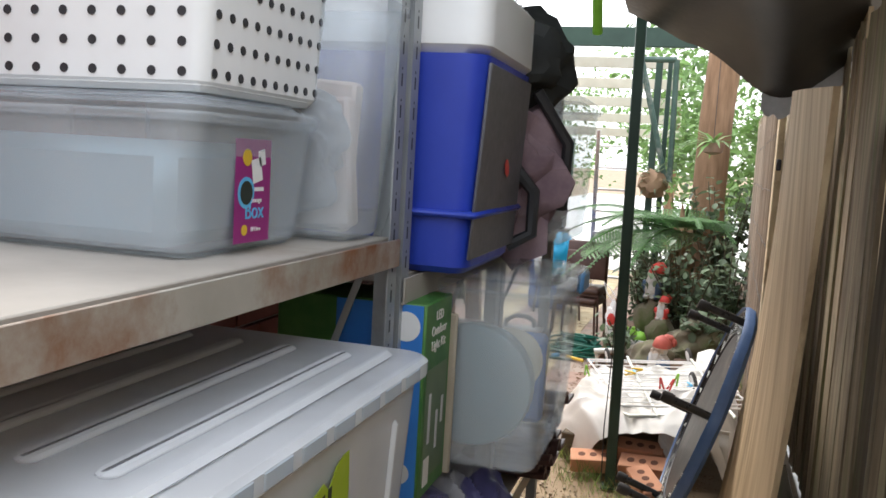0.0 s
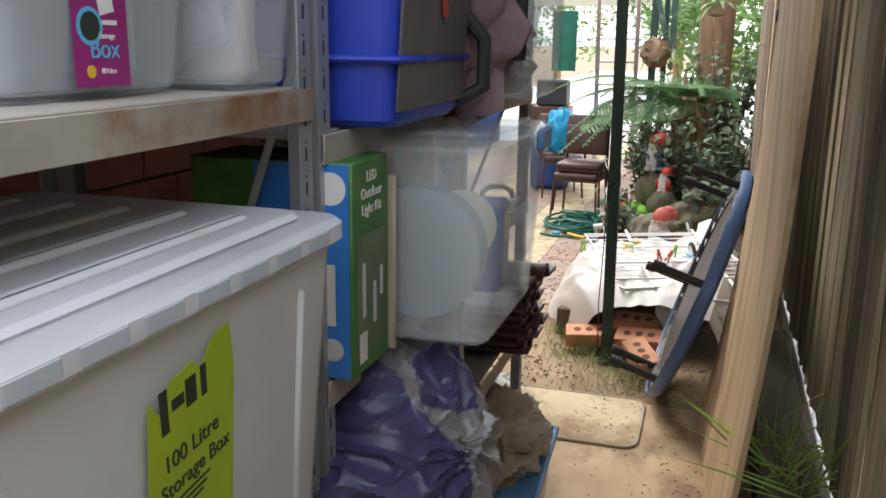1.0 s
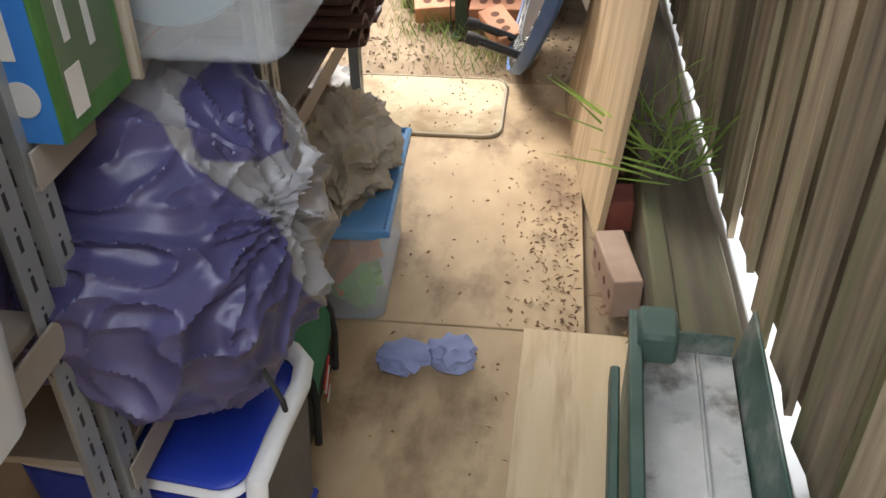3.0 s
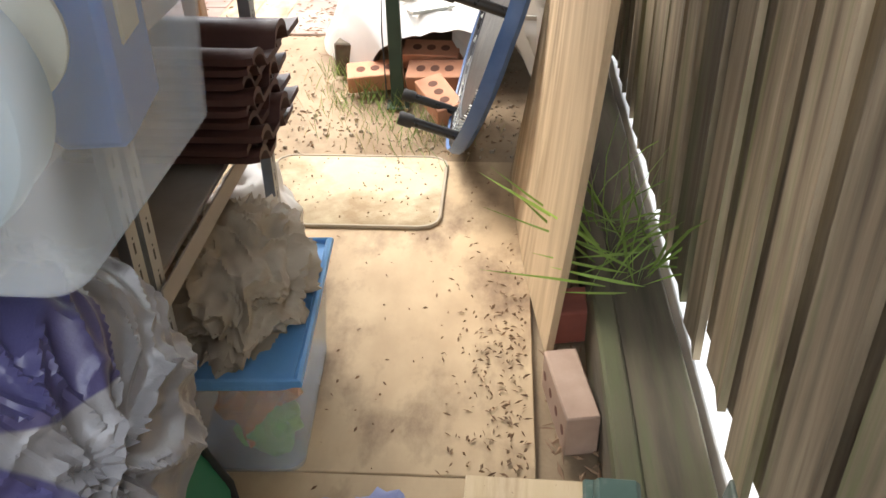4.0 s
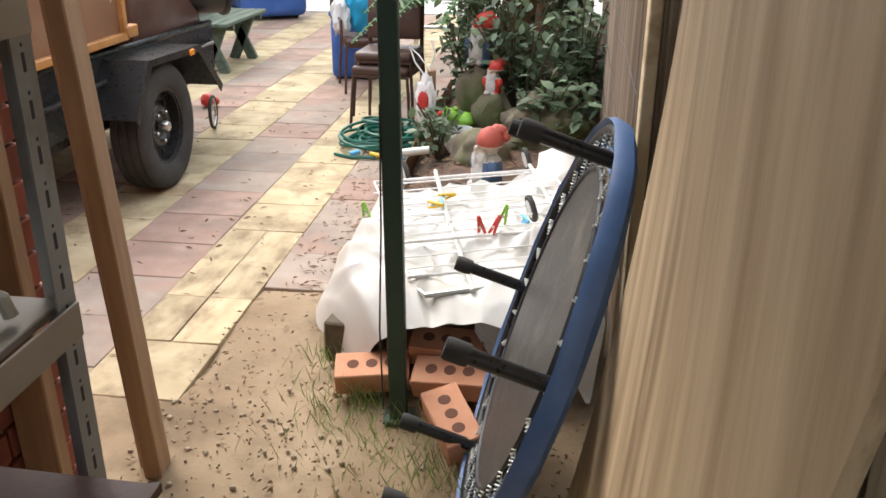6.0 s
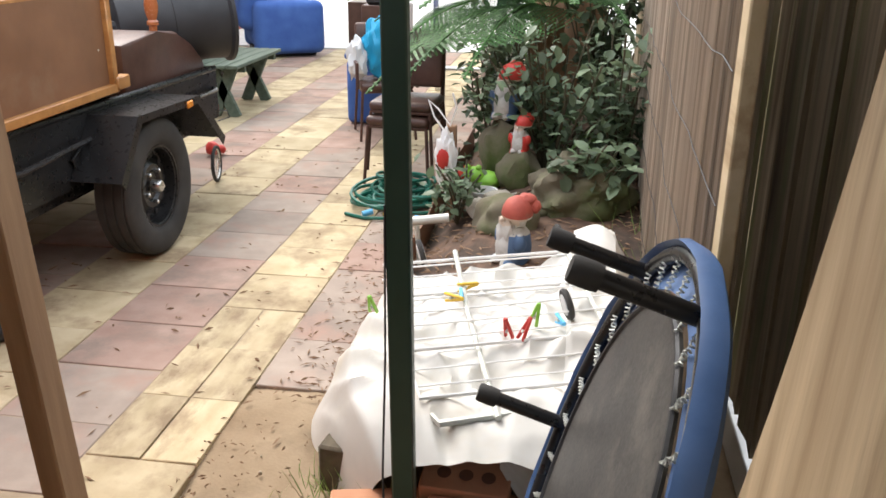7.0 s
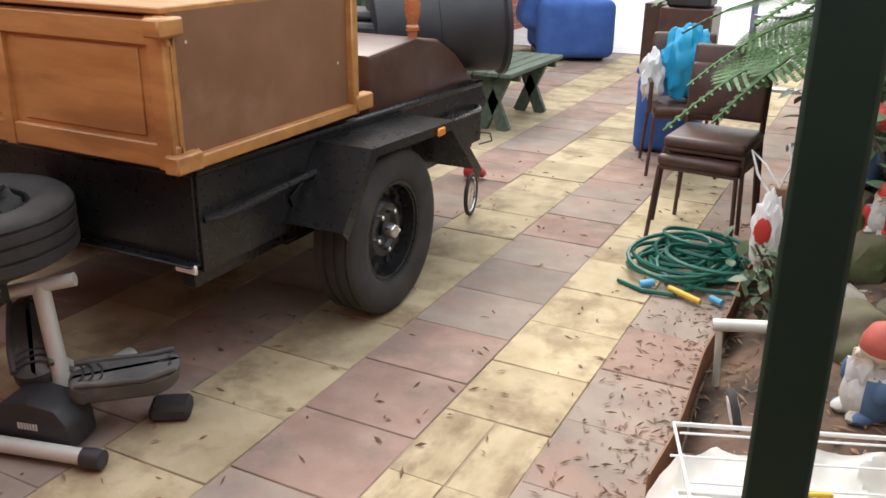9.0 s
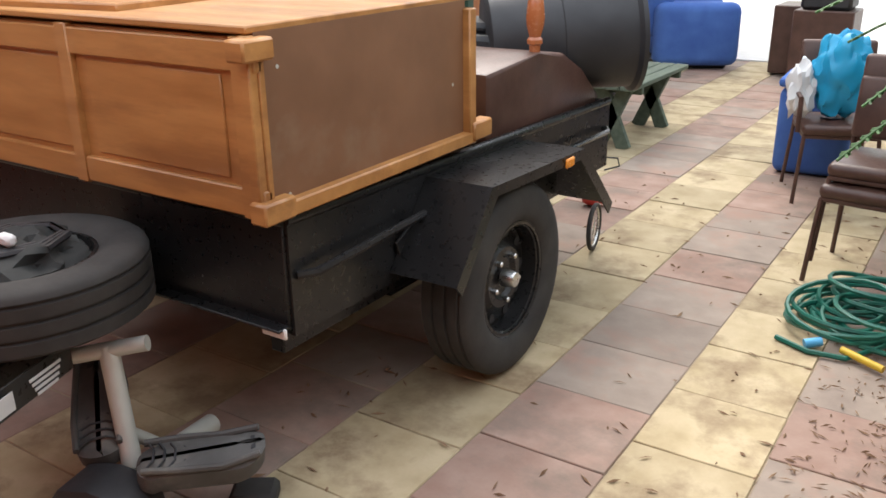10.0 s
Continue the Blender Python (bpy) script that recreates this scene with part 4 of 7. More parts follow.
# bundles below
bundle = thing("sleeping_bag", "loosely rolled purple and silver nylon sleeping bag bulging off the shelf", "sleeping bag", at=(-0.38, 1.74, 0.5))
def bag_shape():
    """One stuffed nylon bag, its cloth gathered towards the top and puckered all over."""
    def ridge(q, sharp):
        return (1 - min(1.0, abs(noise.noise(q)) * 2.6)) ** sharp

    bm = bmesh.new()
    bmesh.ops.create_icosphere(bm, subdivisions=7, radius=1)
    panel = bm.verts.layers.float.new("panel")
    for v in bm.verts:
        p = v.co.copy()
        w = noise.noise_vector(p * 1.3 + Vector((4, 1, 2)))
        seam = 0.50 * p.x + 0.80 * p.y + 0.50 * p.z - 0.10 + 0.10 * noise.noise(p * 2.2)
        v[panel] = min(seam, (p - Vector((0.55, -0.22, 0.72))).length - 0.34 + 0.12 * noise.noise(p * 3.0))
        a = math.atan2(p.z - 0.25, p.y * 0.9 + p.x * 0.35)
        r = math.hypot(p.z - 0.25, p.y * 0.9 + p.x * 0.35)
        q = Vector((math.cos(a) * 1.5, math.sin(a) * 1.5, r * 0.8)) + w * 0.55
        big = ridge(q * 1.15 + Vector((9, 2, 5)), 1.6)
        mid = ridge(q * 2.3 + w * 0.6 + Vector((2, 8, 1)), 2.0)
        fine = ridge(p * 3.4 + w * 1.4 + Vector((5, 3, 7)), 2.2)
        k = 0.94 + 0.12 * noise.noise(p * 1.3) + 0.10 * big + 0.05 * mid + 0.028 * fine
        v.co = Vector((p.x * 0.225, p.y * 0.325, p.z * 0.24)) * k
    bm.transform(pose(0.0, -0.045, 0.205, -10, 0, 6))
    return bm


part("cover", bag_shape(), "bagtwo", bundle)
part("drawcord", tube([(0.17, -0.24, 0.12), (0.2, -0.25, 0.06), (0.19, -0.22, 0.01)], 0.004, 6), "bagcloth", bundle)

low_cool = cool_box("small blue cooler with a white handle on the floor", (-0.42, 1.60, 0.0), (0, 0, -6), w=0.27, d=0.37, h=0.38, lidh=0.03)
part("carry_handle", tube([(-0.14, 0.145, 0.43), (-0.05, 0.152, 0.434), (0.11, 0.150, 0.434), (0.165, 0.14, 0.434), (0.192, 0.115, 0.434), (0.203, 0.07, 0.432), (0.204, -0.03, 0.428), (0.204, -0.11, 0.415), (0.203, -0.12, 0.36)], 0.0165, 10), "white", low_cool, "white swing handle")
part("lid_inset", slab(0.372, 0.27, 0.012, 0.04, (0, 0, 0.408), 0.004), "blue", low_cool)

sport = thing("sports_bag", "black and green sports bag slumped on the floor", "bag", at=(-0.43, 1.985, 0.0), turn=(0, 0, 4))


def sports_body():
    """A soft box, narrower at the top, with sagging sides."""
    bm = bx((0.28, 0.34, 0.38), (0, 0, 0.19), 0.06, (0, 0, 0), 3)
    bmesh.ops.subdivide_edges(bm, edges=bm.edges[:], cuts=3, use_grid_fill=True)
    for v in bm.verts:
        k = 1 - 0.42 * max(0.0, v.co.z - 0.16) / 0.22
        p = v.co.copy()
        v.co.x = p.x * k + 0.014 * n3(p.y * 9, p.z * 8, 2)
        v.co.y = p.y * (0.94 + 0.06 * k) + 0.012 * n3(p.x * 9, p.z * 8, 7)
        v.co.z = p.z + 0.016 * n3(p.x * 7, p.y * 7, 5) * (p.z > 0.05)
    return bm


part("body", sports_body(), "bagcloth", sport)
part("green_panel", cloth(10, 12, lambda u, v: Vector((0.150 - 0.066 * max(0.0, v - 0.28) / 0.72 + 0.006 * n3(u * 5, v * 6, 3), -0.10 + 0.20 * u, 0.15 + 0.215 * v)), 0.006), "baggreen", sport, "green side panel")
for y in (-0.115, 0.11):
    part("piping", tube([(0.148, y, 0.04), (0.154, y, 0.15), (0.150, y, 0.21), (0.086, y * 0.95, 0.375)], 0.008), "bagcloth", sport)
part("carry_strap", tube([(0.09, -0.12, 0.36), (0.11, -0.08, 0.43), (0.11, 0.06, 0.44), (0.09, 0.10, 0.37)], 0.012, 8), "bagcloth", sport)
for i in range(4):
    part("printed_line", bx((0.003, 0.075 - 0.012 * i, 0.008), (0.152, 0.005, 0.125 - 0.02 * i), 0, (24, 0, 0)), "sign" if i % 2 else "red", sport)

clip_tub = thing("clear_box", "clear tub with a blue rim and orange toys inside", "storage box", at=(-0.348, 2.535, 0.0), turn=(0, 0, 3))
part("body", open_box(0.27, 0.50, 0.27, flare=0.86, bev=0.04), "milky2", clip_tub)
part("base_rim", slab(0.235, 0.435, 0.02, 0.035, (0, 0, 0.001), 0.004), "milky2", clip_tub)
part("rim", join(tube([(0.14 * (1 if a else -1), 0.253 * (1 if b else -1), 0.288) for a, b in ((0, 0), (1, 0), (1, 1), (0, 1))], 0.011, 8, True), slab(0.286, 0.516, 0.02, 0.04, (0, 0, 0.268))), "bluelid", clip_tub, "bright blue lid")
part("contents", blob((0.085, 0.09, 0.10), (0.015, -0.10, 0.14), 0.3, 3, 3), "orange", clip_tub, "orange and yellow toys")
part("contents", blob((0.06, 0.06, 0.06), (0.04, -0.15, 0.08), 0.3, 3, 13), "lime", clip_tub)
part("contents", blob((0.08, 0.07, 0.07), (-0.03, 0.03, 0.15), 0.3, 3, 14), "pastel", clip_tub)
def rag_heap():
    """A heap of crumpled cloth, bunched and puckered, its hem sagging over the lid."""
    bm = bmesh.new()
    bmesh.ops.create_icosphere(bm, subdivisions=6, radius=1)
    for v in bm.verts:
        p = v.co.copy()
        w = noise.noise_vector(p * 1.6 + Vector((1, 7, 3)))
        q = Vector((p.x * 0.9 + p.z * 0.6, p.y * 1.6, p.z * 0.8)) + w * 0.6
        big = (1 - min(1.0, abs(noise.noise(q * 1.9 + Vector((3, 1, 8)))) * 2.4)) ** 1.6
        mid = (1 - min(1.0, abs(noise.noise(q * 3.2 + Vector((8, 2, 4)))) * 2.4)) ** 1.8
        k = 0.86 + 0.20 * noise.noise(p * 1.9 + Vector((5, 5, 1))) + 0.24 * big + 0.10 * mid
        v.co = Vector((p.x * 0.15 * k, p.y * 0.24 * k, max(-0.35, p.z) * 0.125 * k + 0.045))
    return bm


rag = solo("dust_sheet", rag_heap(), "canvas", "crumpled khaki canvas dust sheet heaped on a tub", "cloth", at=(-0.375, 2.57, 0.292), turn=(0, 0, 6))
sack = thing("paper_sack", "half-empty white printed sack leaning at the shelf foot", "sack", at=(-0.50, 3.10, 0.0))
part("body", blob((0.12, 0.16, 0.17), (0, 0, 0.15), 0.12, 2, 21, 4, creases=0.15), "paper", sack)
part("printed_patch", blob((0.03, 0.07, 0.06), (0.092, -0.02, 0.15), 0.1, 2, 22, 3), "yellow", sack)
seat_hoop = solo("steel_hoop", tube([(0, 0, 0.009), (0.005, 0, 0.03), (0.03, 0, 0.045), (0.07, 0, 0.045), (0.095, 0, 0.03), (0.10, 0, 0.009)], 0.009), "galv", "bent steel tube handle standing on the shelf", "handle", at=(-0.50, 2.84, 1.012), turn=(0, 0, 20))

# ---- passage floor ----
mat_ob = thing("bath_mat", "dirty cream rubber-backed mat with rounded corners", "mat", at=(-0.30, 3.555, 0.0))
part("mat_top", slab(0.60, 0.47, 0.008, 0.06, (0, 0, 0.001), 0.003), "matfab", mat_ob)
part("binding", tube([(x * 0.30 - math.copysign(0.06, x) + 0.06 * math.cos(radians(a)), y * 0.235 - math.copysign(0.06, y) + 0.06 * math.sin(radians(a)), 0.006) for x, y, a0 in ((1, 1, 0), (-1, 1, 90), (-1, -1, 180), (1, -1, 270)) for a in (a0, a0 + 30, a0 + 60, a0 + 90)], 0.007, 6, True), "matedge", mat_ob)
solo("cloth_glove", join(blob((0.062, 0.05, 0.022), (-0.055, 0, 0.022), 0.25, 2, 3, 3, creases=0.3), blob((0.055, 0.055, 0.024), (0.055, 0.005, 0.024), 0.25, 2, 5, 3, creases=0.3)), "glove", "crumpled mauve cloth twisted in the middle on the floor", "cloth", at=(-0.09, 2.19, 0.0), turn=(0, 0, 6))


def holed_brick(name, label, at, turn, mat="brick", n=3, r=0.0185):
    """An extruded brick with a row of cores through its bed face."""
    b = thing(name, label, "brick", at=at, turn=turn, group="loose bricks")
    part("brick_body", bx((0.23, 0.11, 0.076), (0, 0, 0), 0.004), mat, b)
    for i in range(n):
        part("core_hole", lathe([(r, 0), (r, 0.0012)], 18, ((i - (n - 1) / 2) * 0.058, 0, 0.0376)), "hole", b)
    return b


holed_brick("loose_brick", "orange cored brick lying on its bed beside the post", (-0.08, 4.36, 0.085), (20, -3, -6))
holed_brick("loose_brick", "pale orange cored brick resting behind another", (-0.105, 4.47, 0.13), (16, 1, -3))
holed_brick("loose_brick", "orange cored brick half hidden behind the green post", (-0.33, 4.39, 0.07), (14, -3, 8))
holed_brick("loose_brick", "brown cored brick leaning on end among the grass", (-0.05, 4.13, 0.08), (10, 10, -63))
solo("concrete_block", bx((0.14, 0.12, 0.15), (0, 0, 0.075), 0.008), "sleeper", "dark weathered timber block under the groundsheet", "block", at=(-0.45, 4.60, 0.0), turn=(0, 0, -8))
solo("loose_brick_under", join(*[bx((0.23, 0.11, 0.076), (0.02 * (i % 2), 0, 0.03 + 0.078 * i), 0.004) for i in range(2)]), "brick", "stacked bricks below the pale groundsheet", "brick", at=(0.05, 4.62, 0.0), turn=(0, 0, 10))
sb = holed_brick("loose_brick", "dull brown brick standing on edge by the plywood sheet", (0.335, 2.50, 0.057), (0, -90, 96), "brickpale", 4, 0.012)
sb.matrix_world = pose(0.352, 2.515, 0.058, -90, 0, 100)
solo("half_brick", bx((0.11, 0.11, 0.1), (0, 0, 0.05), 0.006), "brickred", "dark red brick end in the leaf litter", "brick", at=(0.37, 2.84, 0.0), turn=(0, 0, 10))


def metal_trough():
    t = thing("metal_trough", "open chipped green metal tool trough with paint-spattered floor", "tool box", at=(0.43, 1.75, 0.0), turn=(0, 0, -3))
    part("floor_plate", bx((0.20, 0.62, 0.006), (0.0, 0, 0.2), 0.002), "spatter", t, "white paint-spattered base")
    part("side_wall", bx((0.008, 0.64, 0.26), (-0.10, 0, 0.15), 0.003), "oldgreen", t)
    part("side_wall", bx((0.008, 0.64, 0.30), (0.105, 0, 0.17), 0.003, (0, 8, 0)), "oldgreen", t)
    part("end_wall", bx((0.20, 0.008, 0.22), (0, 0.315, 0.14), 0.003), "oldgreen", t)
    part("top_rail", bx((0.026, 0.64, 0.016), (-0.10, 0, 0.285), 0.004), "oldgreen", t)
    part("outer_rail", bx((0.018, 0.52, 0.05), (-0.135, -0.08, 0.24), 0.004), "oldgreen", t)
    part("end_block", bx((0.075, 0.10, 0.07), (-0.06, 0.255, 0.285), 0.008), "oldgreen", t)
    part("stiffener", bx((0.006, 0.6, 0.05), (0.03, 0.0, 0.19), 0.002), "spatter", t)


metal_trough()


# big sheet leaning on the fence
def sheet_at(u, v):
    a = Vector((0.325, 2.74, 0.0)).lerp(Vector((0.24, 3.70, 0.0)), u)
    b = Vector((0.40, 2.38, 1.80)).lerp(Vector((0.375, 3.24, 1.86)), u)
    p = a.lerp(b, v)
    p.y += 0.10 * math.sin(v * math.pi) * (1 - u)
    p.x += 0.045 * math.sin(v * math.pi) * (0.8 + 0.1 * u) - 0.015 * math.sin(u * math.pi)
    return p


def lean_sheet():
    return solo("leaning_sheet", cloth(10, 24, sheet_at, 0.018), "sheet", "warped pine board sheet leaning against the fence", "timber sheet")


board = lean_sheet()
for v, u, s in ((0.50, 0.05, 0.009), (0.53, 0.025, 0.013), (0.59, 0.06, 0.006), (0.67, 0.03, 0.008), (0.36, 0.04, 0.006), (0.74, 0.5, 0.006)):
    knot = blob((0.003, s * 0.8, s * 1.7), (0, 0, 0), 0.2, 2, v * 9, 2)
    spot = sheet_at(u, v) + Vector((-0.0095, 0, 0))
    knot.transform(pose(*spot))
    part("knot", knot, "bark", board, "dark knot hole")


def trampoline():
    """A round rebounder on its edge, its legs towards -x."""
    tr = thing("trampoline", "mini trampoline with blue padded rim standing on edge", "trampoline", at=(0.17, 3.907, 0.516), turn=(0, -90 + 18.5, 0))
    R = 0.485
    ring = lambda r, z, n=56: [(r * math.cos(i * math.tau / n), r * math.sin(i * math.tau / n), z) for i in range(n)]
    part("frame_ring", tube(ring(R, 0.0), 0.0165, 10, True), "blkpaint", tr)
    pad = bmesh.new()
    prof = [(-0.068, 0.0), (-0.05, -0.022), (0.0, -0.036), (0.024, -0.02), (0.028, 0.004), (0.02, 0.022), (0.012, 0.01), (0.0, -0.022), (-0.04, -0.012)]
    n = 64
    rows = []
    for i in range(n):
        a = i * math.tau / n
        rows.append([pad.verts.new(((R + dr + 0.003 * n3(i * 0.9, dr * 30)) * math.cos(a), (R + dr) * math.sin(a), dz + 0.004 * n3(i * 0.7, dr * 20, 2))) for dr, dz in prof])
    for i in range(n):
        a, b = rows[i], rows[(i + 1) % n]
        for k in range(len(prof)):
            q = (k + 1) % len(prof)
            pad.faces.new((a[k], a[q], b[q], b[k]))
    part("padding", pad, "pad", tr, "blue padded vinyl cover")
    part("bed", lathe([(0.0, -0.004), (0.385, -0.004), (0.40, -0.002), (0.40, 0.004), (0.385, 0.003), (0.0, 0.003)], 56), "mesh", tr, "dusty grey woven bed")
    part("bed_hem", tube(ring(0.392, 0.004), 0.006, 6, True), "black", tr)
    for i in range(30):
        a = (i + 0.5) * math.tau / 30
        c, s = math.cos(a), math.sin(a)
        pts, m = [], 26
        for k in range(m):
            rr = 0.398 + 0.075 * k / (m - 1)
            th = k * 1.9
            pts.append((rr * c - 0.0055 * math.sin(th) * s, rr * s + 0.0055 * math.sin(th) * c, 0.006 + 0.0055 * math.cos(th)))
        part("spring", tube(pts, 0.0022, 4), "galv", tr)
    for i in range(6):
        a = radians(45 + 60 * i)
        x, y = (R - 0.005) * math.cos(a), (R - 0.005) * math.sin(a)
        leg = part("leg", rod((x, y, 0.0), (x, y, 0.185), 0.0165, 14), "blkpaint", tr)
        part("rubber_foot", lathe([(0.021, 0), (0.0225, 0.012), (0.0225, 0.04), (0.02, 0.048)], 14, (x, y, 0.165)), "rubber", leg)


trampoline()

# the green post and the tarpaulin
green_post = solo("green_post", join(bx((0.052, 0.052, 2.35), (0, 0, 1.175), 0.004), bx((0.09, 0.09, 0.008), (0, 0, 0.006), 0.002)), "green", "slim dark green square steel post", "post", at=(-0.228, 4.275, -0.012), turn=(0, -0.6, 4))
solo("cord", tube([(-0.262, 4.25, 0.95), (-0.265, 4.247, 0.6), (-0.275, 4.245, 0.3), (-0.27, 4.25, 0.03)], 0.0028, 5), "black", "thin black cord hanging down the post", "cord")


def tarp_point(u, v):
    y = 2.5 + 1.6 * v
    x = -0.30 + 1.0 * u
    sag = 0.13 * math.sin(u * math.pi) * (0.6 + 0.4 * math.sin(v * 4)) + 0.05 * n3(u * 4, v * 4) + 0.02 * n3(u * 11, v * 9, 3)
    z = 2.45 - 0.18 * v - sag * 0.5 * (1 - v)
    k = max(0.0, v - 0.5) / 0.5
    z -= k ** 1.5 * (0.25 * math.exp(-((u - 0.68) / 0.26) ** 2) + 0.11 * min(1, u * 4))
    return Vector((x, y, z))


canopy = thing("tarpaulin", "sagging black tarpaulin with ragged silver edge stretched overhead", "tarpaulin")
part("front_sheet", cloth(30, 40, tarp_point, 0.003), "blacktarp", canopy)
# Out-of-view sheet, added overhead to keep sky light off the passage.
part("back_sheet", cloth(16, 24, lambda u, v: Vector((-1.0 + 2.1 * u, 1.25 + 2.8 * v, 2.56 - 0.22 * u * u - 0.06 * math.sin(u * math.pi) + 0.03 * n3(u * 4, v * 5))), 0.003), "blacktarp", canopy)
part("hem", cloth(20, 4, lambda u, v: tarp_point(0.6 + 0.4 * u, 1.0) + Vector((0.012 * n3(u * 9, v * 4), 0.01 * n3(u * 15, 2), -0.10 * v * (0.7 + 0.5 * abs(n3(u * 7))))), 0.002), "silvtarp", canopy, "ragged silver edge")
# ---- trailer and its load ----
def wheel(parent, at, turn=(0, 0, 0), r=0.322, w=0.19, spare=False):
    wh = part("wheel", lathe([(0.0, -w * 0.35), (r * 0.56, -w * 0.35), (r * 0.6, w * 0.4), (r * 0.57, w * 0.4), (r * 0.54, -w * 0.28), (0.0, -w * 0.28)], 32), "blkpaint", parent)
    wh.matrix_local = pose(*at, *turn)
    prof = [(r * 0.6, -w / 2 * 0.86), (r * 0.72, -w / 2), (r * 0.88, -w / 2 * 0.98), (r * 0.97, -w / 2 * 0.8)]
    for i in range(4):
        z = -w / 2 * 0.72 + i * w * 0.24
        prof += [(r, z), (r, z + w * 0.17), (r * 0.975, z + w * 0.185), (r * 0.975, z + w * 0.225)]
    prof = [p for p in prof if abs(p[1]) < w / 2 * 1.01]
    prof += [(r * 0.985, w / 2 * 0.84), (r * 0.955, w / 2 * 0.93), (r * 0.90, w / 2 * 0.985), (r * 0.83, w / 2 * 1.01), (r * 0.76, w / 2 * 1.0), (r * 0.69, w / 2 * 0.96), (r * 0.63, w / 2 * 0.88), (r * 0.6, w / 2 * 0.78), (r * 0.58, 0)]
    part("tyre", lathe(prof, 48), "rubber", wh, "worn black tyre")
    rim = [(0.0, w * 0.14), (r * 0.2, w * 0.15), (r * 0.24, w * 0.22), (r * 0.32, w * 0.22), (r * 0.4, w * 0.1), (r * 0.5, w * 0.06), (r * 0.535, w * 0.08), (r * 0.555, w * 0.34), (r * 0.61, w * 0.42), (r * 0.615, w * 0.39), (r * 0.58, w * 0.0), (0.0, w * 0.0)]
    if not spare:
        part("rim", lathe(rim, 32), "blkpaint", wh, "black pressed steel rim")
        part("hub_cap", lathe([(0.03, w * 0.2), (0.028, w * 0.42), (0.024, w * 0.45), (0.0, w * 0.46)], 16), "chrome", wh, "bare steel hub")
        for i in range(5):
            a = i * math.tau / 5
            part("wheel_nut", lathe([(0.010, w * 0.21), (0.010, w * 0.30), (0.006, w * 0.32)], 6, (r * 0.24 * math.cos(a), r * 0.24 * math.sin(a), 0)), "chrome", wh)
        for i in range(10):
            a = (i + 0.5) * math.tau / 10
            part("vent_hole", lathe([(0.016, 0), (0.016, 0.003)], 12, (r * 0.455 * math.cos(a), r * 0.455 * math.sin(a), w * 0.097)), "black", wh)
    return wh


